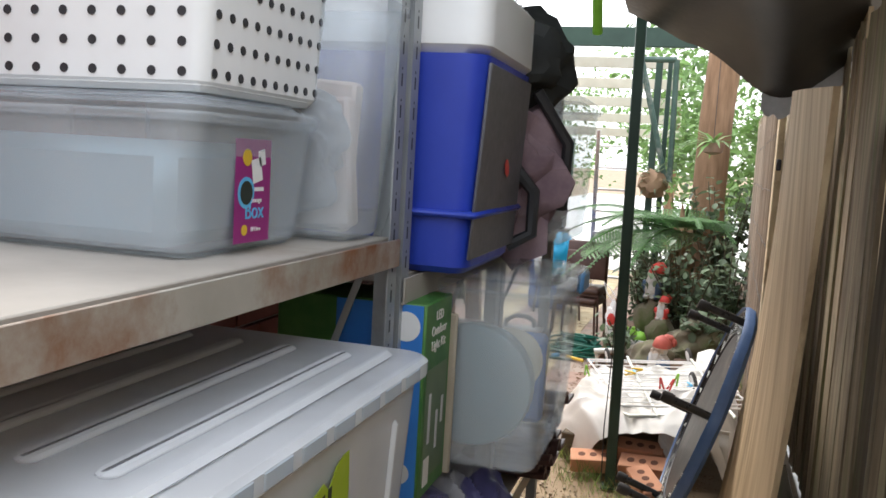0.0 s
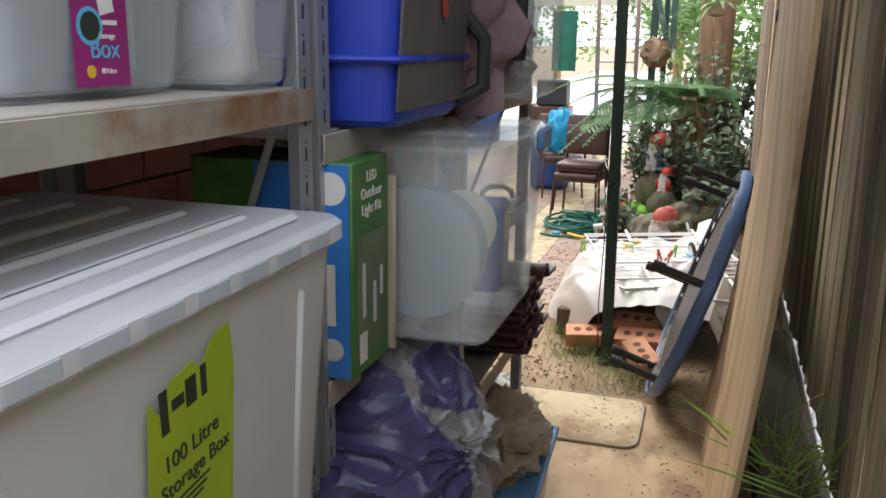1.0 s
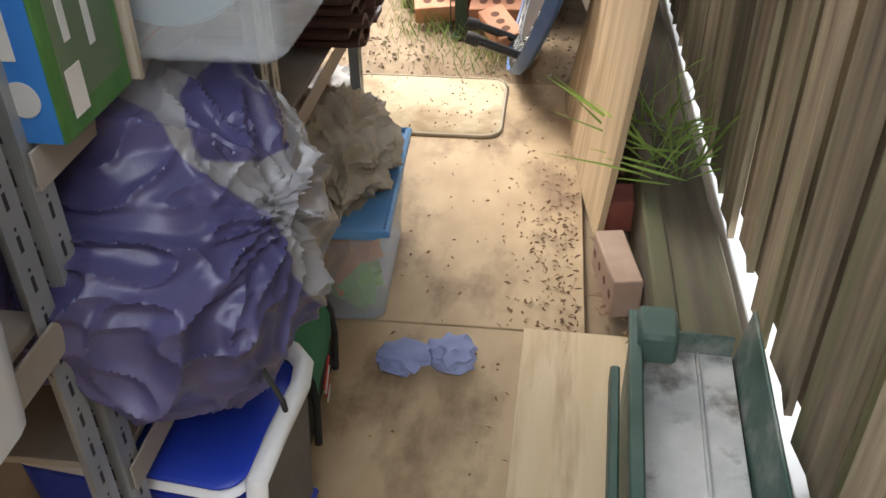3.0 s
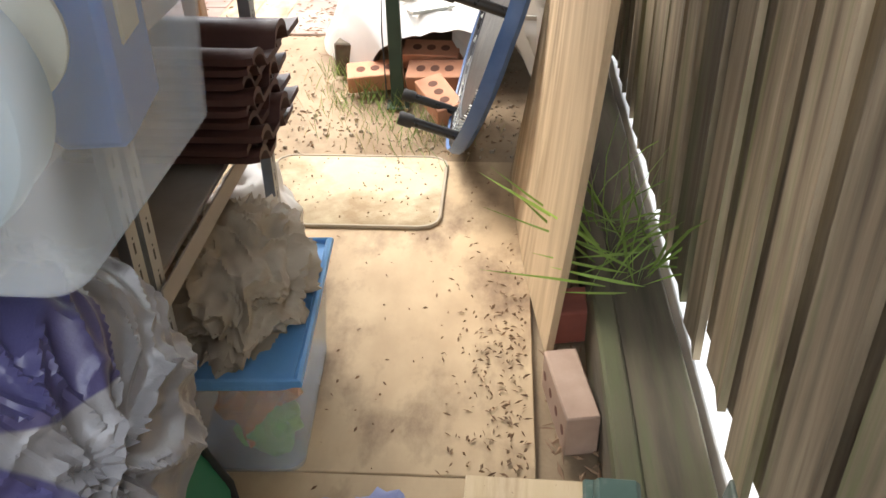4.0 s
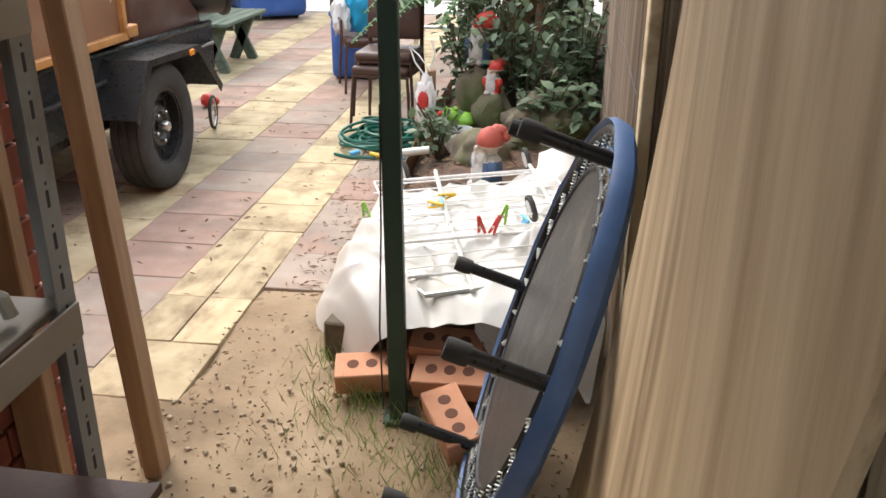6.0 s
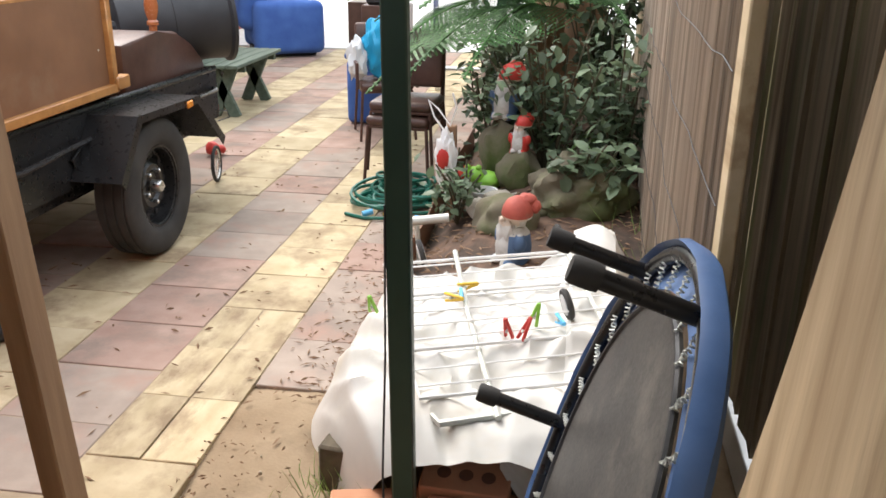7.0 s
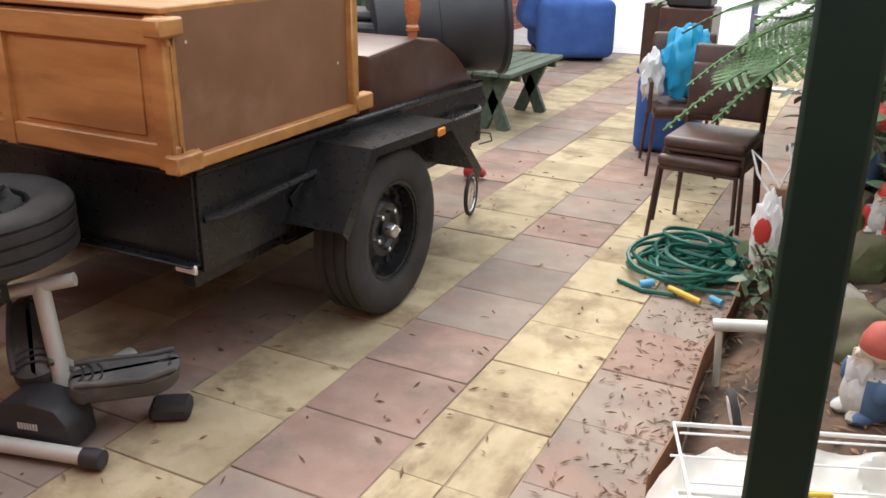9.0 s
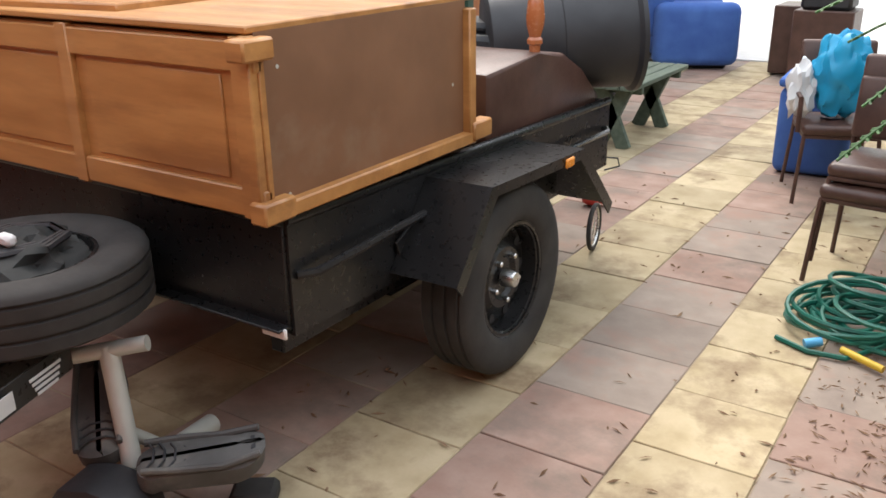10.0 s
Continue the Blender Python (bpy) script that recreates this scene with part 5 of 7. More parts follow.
def build_trailer():
    tr = thing("trailer", "black steel box trailer parked on the paving", "trailer", at=(-2.64, 6.4, 0.0))
    X, Y0, Y1 = 0.66, -0.97, 1.05
    top = lambda y: 0.735 - 0.025 * (y - Y0)
    def panel(y0, y1, x, t=0.02, z0=0.42):
        bm = bmesh.new()
        c = []
        for xx in (x - t / 2, x + t / 2):
            c.append([bm.verts.new(p) for p in ((xx, y0, z0), (xx, y1, z0 - 0.02), (xx, y1, top(y1)), (xx, y0, top(y0)))])
        bm.faces.new(c[0]), bm.faces.new(c[1][::-1])
        for i in range(4):
            j = (i + 1) % 4
            bm.faces.new((c[0][i], c[0][j], c[1][j], c[1][i]))
        return bm
    part("side_panel", panel(Y0, Y1, X), "blkpaint", tr)
    part("side_panel", panel(Y0, Y1, -X), "blkpaint", tr)
    part("front_panel", bx((2 * X, 0.02, 0.30), (0, Y0, 0.585), 0.004), "blkpaint", tr)
    part("tailgate", bx((2 * X, 0.02, 0.30), (0, Y1, 0.54), 0.004, (-4, 0, 0)), "blkpaint", tr)
    part("floor_plate", bx((2 * X, Y1 - Y0, 0.02), (0, 0.04, 0.43), 0.002), "blkpaint", tr)
    for x in (X, -X):
        part("top_rail", rod((x, Y0, top(Y0)), (x, Y1, top(Y1)), 0.017, 10), "blkpaint", tr)
        part("rope_rail", tube([(x + math.copysign(0.012, x), Y0 + 0.02, 0.585), (x + math.copysign(0.045, x), Y0 + 0.06, 0.588), (x + math.copysign(0.052, x), -0.30, 0.612), (x + math.copysign(0.052, x), -0.10, 0.622)], 0.0125), "blkpaint", tr)
        part("rope_rail", tube([(x + math.copysign(0.05, x), 0.42, 0.59), (x + math.copysign(0.05, x), 0.95, 0.575), (x + math.copysign(0.01, x), 1.02, 0.572)], 0.011), "blkpaint", tr)
        part("chassis_rail", bx((0.05, Y1 - Y0, 0.06), (x - math.copysign(0.06, x), 0.04, 0.385), 0.004), "blkpaint", tr)
    part("front_rail", rod((-X, Y0, top(Y0)), (X, Y0, top(Y0)), 0.017, 10), "blkpaint", tr)
    # mudguards
    for s in (1, -1):
        pts = [(-0.56, 0.455), (-0.36, 0.70), (0.28, 0.675), (0.56, 0.40)]
        bm = bmesh.new()
        inn, out = X + 0.012, X + 0.245
        ring = []
        for y, z in pts:
            ring.append([bm.verts.new((s * inn, y, z)), bm.verts.new((s * out, y, z)), bm.verts.new((s * out, y + (0.03 if y < 0 else -0.03), z - 0.035))])
        for a, b in zip(ring, ring[1:]):
            bm.faces.new((a[0], a[1], b[1], b[0])), bm.faces.new((a[1], a[2], b[2], b[1]))
        bmesh.ops.recalc_face_normals(bm, faces=bm.faces[:])
        bmesh.ops.solidify(bm, geom=bm.faces[:], thickness=0.006)
        guard = part("mudguard", bm, "blkpaint", tr, "angular folded steel mudguard")
        part("marker_light", bx((0.012, 0.06, 0.034), (s * (out + 0.004), 0.15, 0.655), 0.006), "orange", guard, "amber side marker lens")
        part("gusset", bx((0.01, 0.2, 0.14), (s * (X + 0.02), -0.42, 0.52), 0.002, (25, 0, 0)), "blkpaint", guard)
        wheel(tr, (s * 0.785, -0.145, 0.325), (0, 90 * s, 0))
    part("axle", rod((-0.78, -0.145, 0.325), (0.78, -0.145, 0.325), 0.025, 12), "blkpaint", tr)
    part("leaf_spring", join(*[bx((0.045, 0.7 - 0.14 * i, 0.008), (0.6, -0.145, 0.345 + 0.01 * i), 0.002) for i in range(4)]), "blkpaint", tr)
    for x in (0.62, -0.62):
        bar = bx((0.05, 1.75, 0.075), (x * 0.48, Y0 - 0.72, 0.435), 0.004, (0, 0, 20 if x > 0 else -20))
        part("drawbar", bar, "blkpaint", tr)
    part("coupling", bx((0.09, 0.3, 0.09), (0, Y0 - 1.6, 0.45), 0.02), "galv", tr)
    tagplate = part("data_plate", bx((0.006, 0.36, 0.075), (0.345, Y0 - 0.56, 0.436), 0.001, (0, 0, 20)), "blkpaint", tr)
    for i in range(4):
        part("printed_line", bx((0.002, 0.11 - 0.012 * i, 0.007), (0.372 - 0.02, Y0 - 0.50, 0.462 - 0.014 * i), 0, (0, 0, 20)), "sign", tagplate)
    part("printed_patch", bx((0.002, 0.09, 0.045), (0.372 + 0.02, Y0 - 0.64, 0.44), 0, (0, 0, 20)), "sign", tagplate)
    part("front_reflector", bx((0.085, 0.012, 0.03), (X - 0.035, Y0 - 0.03, 0.435), 0.004, (0, 0, 0)), "white", tr, "white reflector")
    part("lower_flange", bx((2 * X, 0.05, 0.008), (0, Y0 - 0.025, 0.447), 0.002), "blkpaint", tr)
    wheel(tr, (0.085, Y0 - 0.36, 0.575), (0, 0, 20), 0.315, 0.18, spare=True)
    part("tail_lamp", bx((0.05, 0.03, 0.06), (X - 0.03, Y1 + 0.03, 0.44), 0.008), "red", tr, "red tail lamp")
    part("jockey_bracket", bx((0.03, 0.04, 0.26), (X - 0.1, Y1 + 0.02, 0.42), 0.004, (-20, 0, 0)), "blkpaint", tr)
    part("wire_loop", tube([(X, Y1 - 0.02, 0.44), (X + 0.05, Y1 + 0.03, 0.43), (X + 0.04, Y1 + 0.08, 0.38), (X - 0.02, Y1 + 0.05, 0.36)], 0.004, 5), "black", tr)


build_trailer()
cables = thing("black_cables", "bundle of black cable lying in the spare wheel", "cable", at=(-2.555, 5.07, 0.60))
part("cable_bag", blob((0.17, 0.16, 0.075), (-0.01, 0.0, 0.025), 0.15, 2.4, 5, 4, creases=0.3), "bagcloth", cables)
part("cable", tube([(0.13 * math.cos(a * 0.9) * (1 - a * 0.02), 0.12 * math.sin(a * 0.9), 0.09 + 0.02 * n3(a)) for a in range(22)], 0.009, 6), "black", cables)
part("plug", bx((0.05, 0.03, 0.03), (0.05, -0.05, 0.115), 0.008), "white", cables)


def build_cabinet():
    c = thing("cabinet", "golden oak sideboard lying on the trailer, backboard exposed", "cabinet", at=(-2.62, 5.82, 0.755))
    W, D, H = 1.34, 0.92, 0.42
    part("frame_panel", join(bx((W, 0.02, H), (0, -D / 2 + 0.01, H / 2 + 0.01), 0.003)), "golden", c, "golden oak front panel")
    for x in (-0.62, -0.02, 0.622):
        part("stile", bx((0.05, 0.03, H + 0.01), (x, -D / 2 - 0.004, H / 2 + 0.01), 0.004), "golden", c)
    for z in (0.045, H - 0.03):
        part("rail", bx((W, 0.028, 0.07), (0, -D / 2 - 0.002, z), 0.004), "golden", c)
    part("back_board", bx((0.012, D - 0.03, H + 0.02), (W / 2 - 0.016, -0.012, H / 2 + 0.015), 0.002), "masonite", c, "dark brown hardboard side")
    part("corner_post", bx((0.03, 0.03, H + 0.02), (W / 2 - 0.02, -D / 2 - 0.012, H / 2 + 0.008), 0.004), "golden", c)
    part("foot_block", bx((0.055, 0.11, 0.055), (W / 2 - 0.002, -D / 2 + 0.012, 0.03), 0.006), "golden", c)
    part("corner_post", bx((0.04, 0.04, H), (W / 2 - 0.005, D / 2 - 0.02, H / 2), 0.004), "golden", c)
    part("bottom_rail", bx((0.045, D, 0.04), (W / 2 - 0.005, 0, 0.022), 0.005), "golden", c)
    part("foot_block", bx((0.05, 0.11, 0.06), (W / 2 + 0.0, D / 2 + 0.03, 0.04), 0.006), "golden", c)
    part("foot_block", bx((0.06, 0.10, 0.05), (W / 2 - 0.002, -D / 2 - 0.02, H - 0.01), 0.006), "golden", c)
    part("top_board", bx((W + 0.02, D + 0.06, 0.018), (-0.02, 0.01, H + 0.03), 0.004), "golden", c)
    part("side_panel", bx((0.02, D, H), (-W / 2, 0, H / 2), 0.003), "golden", c)
    part("far_panel", bx((W, 0.02, H), (0, D / 2 - 0.01, H / 2), 0.003), "golden", c)
    for y, z in ((-0.38, 0.05), (0.36, 0.2), (-0.39, 0.36)):
        part("screw", lathe([(0.006, 0), (0.005, 0.004)], 10, (W / 2 - 0.013, y, z), (0, 90, 0)), "galv", c)
    for x in (-0.3, 0.3):
        part("raised_panel", bx((0.5, 0.008, H - 0.17), (x, -D / 2 - 0.002, H / 2 + 0.01), 0.003), "golden", c)


build_cabinet()
loose = thing("timber_drawer_front", "golden timber frame lying on the sideboard", "timber frame", at=(-2.85, 5.75, 1.20))
part("board", bx((0.6, 0.7, 0.03), (0, 0, 0.018), 0.005, (0, 0, 6)), "golden", loose)
part("rod_handle", rod((0.05, 0, 0.03), (0.05, 0, 0.16), 0.008), "masonite", loose)


def build_armchair_side():
    c = thing("upholstered_chair_part", "dark brown curved chair side lying in the trailer", "chair", at=(-2.3, 6.95, 0.69))
    bm = bmesh.new()
    prof = [(-0.48, 0.0), (0.46, -0.02), (0.44, 0.05), (0.3, 0.16), (0.12, 0.245), (-0.1, 0.27), (-0.48, 0.25)]
    a = [bm.verts.new((-0.35, y, z)) for y, z in prof]
    b = [bm.verts.new((0.29, y, z)) for y, z in prof]
    bm.faces.new(a), bm.faces.new(b[::-1])
    for i in range(len(prof)):
        j = (i + 1) % len(prof)
        bm.faces.new((a[i], a[j], b[j], b[i]))
    bmesh.ops.bevel(bm, geom=bm.edges[:], offset=0.02, segments=2, affect="EDGES", profile=0.5)
    part("padded_side", bm, "brown", c)


build_armchair_side()
solo("turned_leg", lathe([(0.02, 0), (0.022, 0.03), (0.03, 0.035), (0.03, 0.05), (0.022, 0.06), (0.033, 0.10), (0.036, 0.13), (0.03, 0.19), (0.02, 0.215), (0.03, 0.225), (0.03, 0.245), (0.026, 0.25), (0.026, 0.28), (0.0, 0.282)], 20), "turned", "varnished turned wooden table leg", "table leg", at=(-2.07, 6.93, 0.948))
barrel = thing("plastic_tub", "large ribbed black plastic tub lying on its side", "tub", at=(-2.06, 7.52, 0.97), turn=(0, 86, 38))
part("tub_wall", lathe([(0.19, -0.5), (0.205, -0.49), (0.225, -0.2), (0.23, -0.195), (0.232, -0.17), (0.25, 0.1), (0.27, 0.115), (0.27, 0.135), (0.255, 0.138), (0.235, 0.1), (0.2, -0.47), (0.0, -0.475)], 40), "black", barrel)
solo("black_crate", join(bx((0.5, 0.4, 0.25), (0, 0, 0.125), 0.02), bx((0.36, 0.26, 0.05), (0, 0, 0.27), 0.02)), "black", "black plastic crate behind the sideboard", "crate", at=(-2.6, 7.3, 0.72))
solo("black_crate", join(bx((0.5, 0.4, 0.45), (0, 0, 0.225), 0.02), bx((0.53, 0.43, 0.03), (0, 0, 0.44), 0.008)), "black", "black plastic crate with a lipped rim", "crate", at=(-2.95, 6.9, 0.72))
bike = thing("bicycle_wheel", "thin bicycle wheel leaning behind the trailer", "wheel", at=(-2.0, 7.42, 0.115), turn=(90, 20, 100))
part("tyre", tube([(0.10 * math.cos(i * math.tau / 36), 0.10 * math.sin(i * math.tau / 36), 0) for i in range(36)], 0.011, 8, True), "rubber", bike)
part("rim", tube([(0.088 * math.cos(i * math.tau / 36), 0.088 * math.sin(i * math.tau / 36), 0) for i in range(36)], 0.005, 6, True), "chrome", bike)
part("spokes", join(*[rod((0, 0, 0), (0.088 * math.cos(i * math.tau / 14), 0.088 * math.sin(i * math.tau / 14), 0), 0.0012, 4) for i in range(14)]), "chrome", bike)
solo("red_toy", join(blob((0.05, 0.05, 0.05), (0, 0, 0.05), 0.1, 2, 1, 2), blob((0.03, 0.03, 0.03), (0.05, 0.03, 0.04), 0.1, 2, 2, 2)), "red", "small red plastic toy on the paving", "toy", at=(-2.28, 8.02, 0.0))


# ---- exercise stepper ----
def build_stepper():
    s = thing("stepper", "black and silver twisting exercise stepper", "exercise machine", at=(-2.225, 4.99, 0.0), turn=(0, 0, 14))
    bm = bmesh.new()
    prof = [(-0.13, 0.0), (-0.125, 0.08), (-0.09, 0.125), (0.0, 0.14), (0.09, 0.125), (0.125, 0.08), (0.13, 0.0)]
    a = [bm.verts.new((x, -0.07, z + 0.02)) for x, z in prof]
    b = [bm.verts.new((x, 0.06, z + 0.02)) for x, z in prof]
    bm.faces.new(a), bm.faces.new(b[::-1])
    for i in range(len(prof)):
        j = (i + 1) % len(prof)
        bm.faces.new((a[i], a[j], b[j], b[i]))
    bmesh.ops.bevel(bm, geom=bm.edges[:], offset=0.012, segments=2, affect="EDGES", profile=0.5)
    cover = part("cover", bm, "black", s)
    for i in range(7):
        part("printed_letter_bar", bx((0.006, 0.002, 0.02), (-0.03 + i * 0.0095, -0.0712, 0.085)), "sign", cover)
    foot = part("stabiliser", rod((-0.27, -0.1, 0.035), (0.22, -0.1, 0.035), 0.024, 14), "galv", s, "silver tube foot")
    for x in (-0.27, 0.22):
        part("end_cap", lathe([(0.028, -0.03), (0.03, 0.0), (0.028, 0.03)], 14, (x, -0.1, 0.035), (0, 90, 0)), "black", foot)
    part("main_tube", rod((0.0, 0.04, 0.1), (0.02, 0.42, 0.06), 0.03, 12), "galv", s)
    part("stem", rod((0.0, 0.1, 0.12), (-0.08, 0.17, 0.42), 0.026, 14), "galv", s, "silver upright stem")
    part("handle_bar", rod((-0.36, 0.06, 0.36), (0.02, 0.2, 0.43), 0.021, 14), "galv", s, "silver handle bar")
    for sx, at, turn in ((-1, (-0.14, 0.17, 0.22), (18, -6, 34)), (1, (0.2, 0.12, 0.17), (-6, 8, -58))):
        bm = slab(0.135, 0.31, 0.07, 0.06, (0, 0, -0.05), 0.014)
        for v in bm.verts:
            v.co.z += 0.05 * (v.co.y / 0.165) ** 2 * (v.co.y > 0) - 0.01 * (v.co.y < -0.1)
            v.co.x *= 0.86 + 0.14 * min(1, abs(v.co.y + 0.02) / 0.12)
        pedal = part("pedal", bm, "pedal", s)
        pedal.matrix_local = pose(*at, *turn)
        for i in range(9):
            y = -0.115 + i * 0.026
            part("tread_rib", tube([(-0.046, y - 0.014, 0.021), (-0.02, y, 0.022), (0.02, y, 0.022), (0.046, y - 0.014, 0.021)], 0.0035, 6), "black", pedal)
        part("toe_slot", bx((0.05, 0.014, 0.006), (0, 0.125, 0.048), 0.002, (16, 0, 0)), "black", pedal)
        for side in (-1, 1):
            part("pedal_wall", tube([(0.052 * side, -0.14, 0.018), (0.060 * side, -0.05, 0.024), (0.060 * side, 0.05, 0.028), (0.05 * side, 0.14, 0.055)], 0.009, 8), "pedal", pedal)
        part("piston", rod((at[0] * 0.5, at[1], at[2] - 0.05), (at[0] * 0.4, 0.28, 0.06), 0.018, 10), "galv", s)
    part("rear_foot", bx((0.12, 0.1, 0.05), (0.29, 0.2, 0.03), 0.012, (0, 0, 20)), "rubber", s)


build_stepper()


# ---- bench, seats and stored furniture ----
def build_bench():
    b = thing("garden_bench", "weathered green slatted bench with crossed legs", "bench", at=(-2.68, 9.6, 0.0))
    for i in range(4):
        part("slat", bx((0.09, 1.05, 0.028), (-0.15 + i * 0.1, 0, 0.42), 0.004), "bench", b)
    for y in (-0.36, 0.36):
        for a in (24, -24):
            part("leg", bx((0.09, 0.045, 0.46), (0, y, 0.205), 0.004, (0, a, 0)), "bench", b)
        part("cross_rail", bx((0.36, 0.04, 0.05), (0, y + 0.04, 0.38), 0.004), "bench", b)


build_bench()
hamper = thing("lattice_hamper", "dark woven lattice hamper behind the bench", "hamper", at=(-3.1, 9.55, 0.0))
part("core", bx((0.42, 0.52, 0.82), (0, 0, 0.41), 0.01), "wicker", hamper)
for i in range(9):
    part("band", bx((0.44, 0.54, 0.03), (0, 0, 0.06 + i * 0.092), 0.008), "wicker", hamper)
part("rim_band", bx((0.47, 0.57, 0.045), (0, 0, 0.84), 0.012), "sign", hamper)


def build_recliner():
    r = thing("armchair", "puffy blue velour recliner armchair in bright light", "armchair", at=(-3.42, 12.9, 0.0), turn=(0, 0, -62))
    def cushion(name, size, at, turn=(0, 0, 0)):
        part(name, bx(size, at, min(size) * 0.42, turn, 4), "velour", r)
    cushion("base", (0.75, 0.8, 0.4), (0, 0, 0.26))
    cushion("seat_cushion", (0.56, 0.6, 0.2), (0, 0.12, 0.5))
    cushion("backrest", (0.72, 0.32, 0.75), (0, -0.34, 0.66), (-14, 0, 0))
    cushion("head_roll", (0.66, 0.3, 0.3), (0, -0.45, 0.9), (-14, 0, 0))
    for x in (-0.42, 0.42):
        cushion("armrest", (0.22, 0.82, 0.6), (x, 0.02, 0.34))
    part("foot_frame", bx((0.7, 0.7, 0.07), (0, 0, 0.036), 0.01), "black", r)


build_recliner()


def vinyl_chair(label, at, turn):
    c = thing("dining_chair", label, "chair", at=at, turn=turn, group="stacked brown chairs")
    part("seat", bx((0.43, 0.42, 0.07), (0, 0, 0.45), 0.03, (0, 0, 0), 3), "brown", c, "buttoned brown vinyl seat")
    part("backrest", bx((0.42, 0.05, 0.30), (0, 0.21, 0.78), 0.024, (-8, 0, 0), 3), "brown", c)
    part("seat_frame", tube([(-0.2, -0.19, 0.41), (0.2, -0.19, 0.41), (0.2, 0.19, 0.41), (-0.2, 0.19, 0.41)], 0.012, 8, True), "brown", c)
    for x in (-0.2, 0.2):
        part("leg", rod((x, -0.19, 0.41), (x * 1.12, -0.22, 0.0), 0.0115, 10), "brown", c)
        part("leg", tube([(x * 1.12, 0.24, 0.0), (x, 0.2, 0.42), (x, 0.24, 0.9)], 0.0115, 10), "brown", c)
    c.scale = (0.9, 0.9, 0.86)
    return c


vinyl_chair("brown vinyl dining chair with thin metal legs", (-0.895, 7.72, 0.0), (0, 0, -6))
vinyl_chair("brown vinyl dining chair stacked on another chair", (-0.885, 7.75, 0.085), (0, 0, -4))
arm = vinyl_chair("brown vinyl armchair with metal arms beside the stack", (-1.27, 8.85, 0.0), (0, 0, 20))
for x in (-0.24, 0.24):
    part("armrest", tube([(x, -0.2, 0.44), (x, -0.19, 0.64), (x, 0.2, 0.66)], 0.014, 8), "brown", arm)
blue_seat = thing("blue_ottoman", "blue vinyl upright storage trunk standing on the paving", "trunk", at=(-1.45, 9.35, 0.0))
part("body", bx((0.40, 0.4, 0.5), (0, 0, 0.255), 0.05, (0, 0, 4), 3), "velour", blue_seat)
part("lid", bx((0.42, 0.42, 0.05), (0, 0, 0.53), 0.02, (0, 0, 4), 2), "velour", blue_seat)
bag_ob = thing("shopping_bag", "turquoise plastic shopping bag sagging on a chair", "bag", at=(-1.33, 8.80, 0.41))
part("body", blob((0.14, 0.12, 0.22), (0.05, 0.05, 0.24), 0.14, 2.4, 6, 4, creases=0.2), "bag", bag_ob)
part("soft_toy", blob((0.07, 0.07, 0.14), (-0.12, -0.02, 0.16), 0.3, 3, 15, 3, creases=0.2), "white", bag_ob, "white plush poking out")
low_unit = thing("low_cabinet", "dark brown low cabinet with a black set on top", "cabinet", at=(-2.25, 12.8, 0.0))
part("body", bx((0.5, 0.5, 0.62), (0, 0, 0.33), 0.01), "brown", low_unit)
for x in (-0.2, 0.2):
    part("foot", bx((0.05, 0.4, 0.05), (x, 0, 0.02), 0.004), "black", low_unit)
solo("black_set", bx((0.42, 0.36, 0.36), (0, 0, 0.18), 0.03), "black", "old black box-shaped set on the cabinet", "television", at=(-2.0, 12.4, 0.64))
solo("dark_stand", bx((0.5, 0.45, 0.64), (0, 0, 0.32), 0.01), "brown", "dark brown stand below the set", "stand", at=(-2.0, 12.4, 0.0))


# ---- hose ----
def build_hose():
    rnd = random.Random(5)
    pts = []
    for i in range(330):
        a = i * 0.31
        turn = int(a / math.tau)
        r = 0.16 + 0.10 * math.sin(turn * 2.3 + a * 0.13) + 0.05 * n3(i * 0.12)
        cx, cy = 0.07 * math.sin(turn * 1.7), 0.08 * math.cos(turn * 2.9)
        pts.append((cx + r * 1.1 * math.cos(a), cy + r * math.sin(a), 0.013 + 0.0085 * turn * (0.6 + 0.5 * math.sin(a * 0.5 + turn)) + 0.012 * abs(n3(i * 0.2, 3))))
    pts += [(0.1, -0.2, 0.03), (0.0, -0.33, 0.014), (-0.12, -0.34, 0.013), (-0.24, -0.28, 0.013)]
    h = thing("garden_hose", "tangled coil of dark green garden hose", "hose", at=(-0.835, 7.21, 0.0))
    part("hose_coil", tube(pts, 0.0095, 6), "hose", h)
    part("nozzle", rod((-0.02, -0.30, 0.03), (0.12, -0.36, 0.02), 0.013, 10), "yellow", h, "yellow spray nozzle")
    part("connector", rod((-0.14, -0.30, 0.02), (-0.09, -0.27, 0.03), 0.017, 10), "cyan", h, "blue connector")
    part("connector", rod((0.15, -0.30, 0.02), (0.2, -0.33, 0.02), 0.014, 10), "cyan", h)


build_hose()


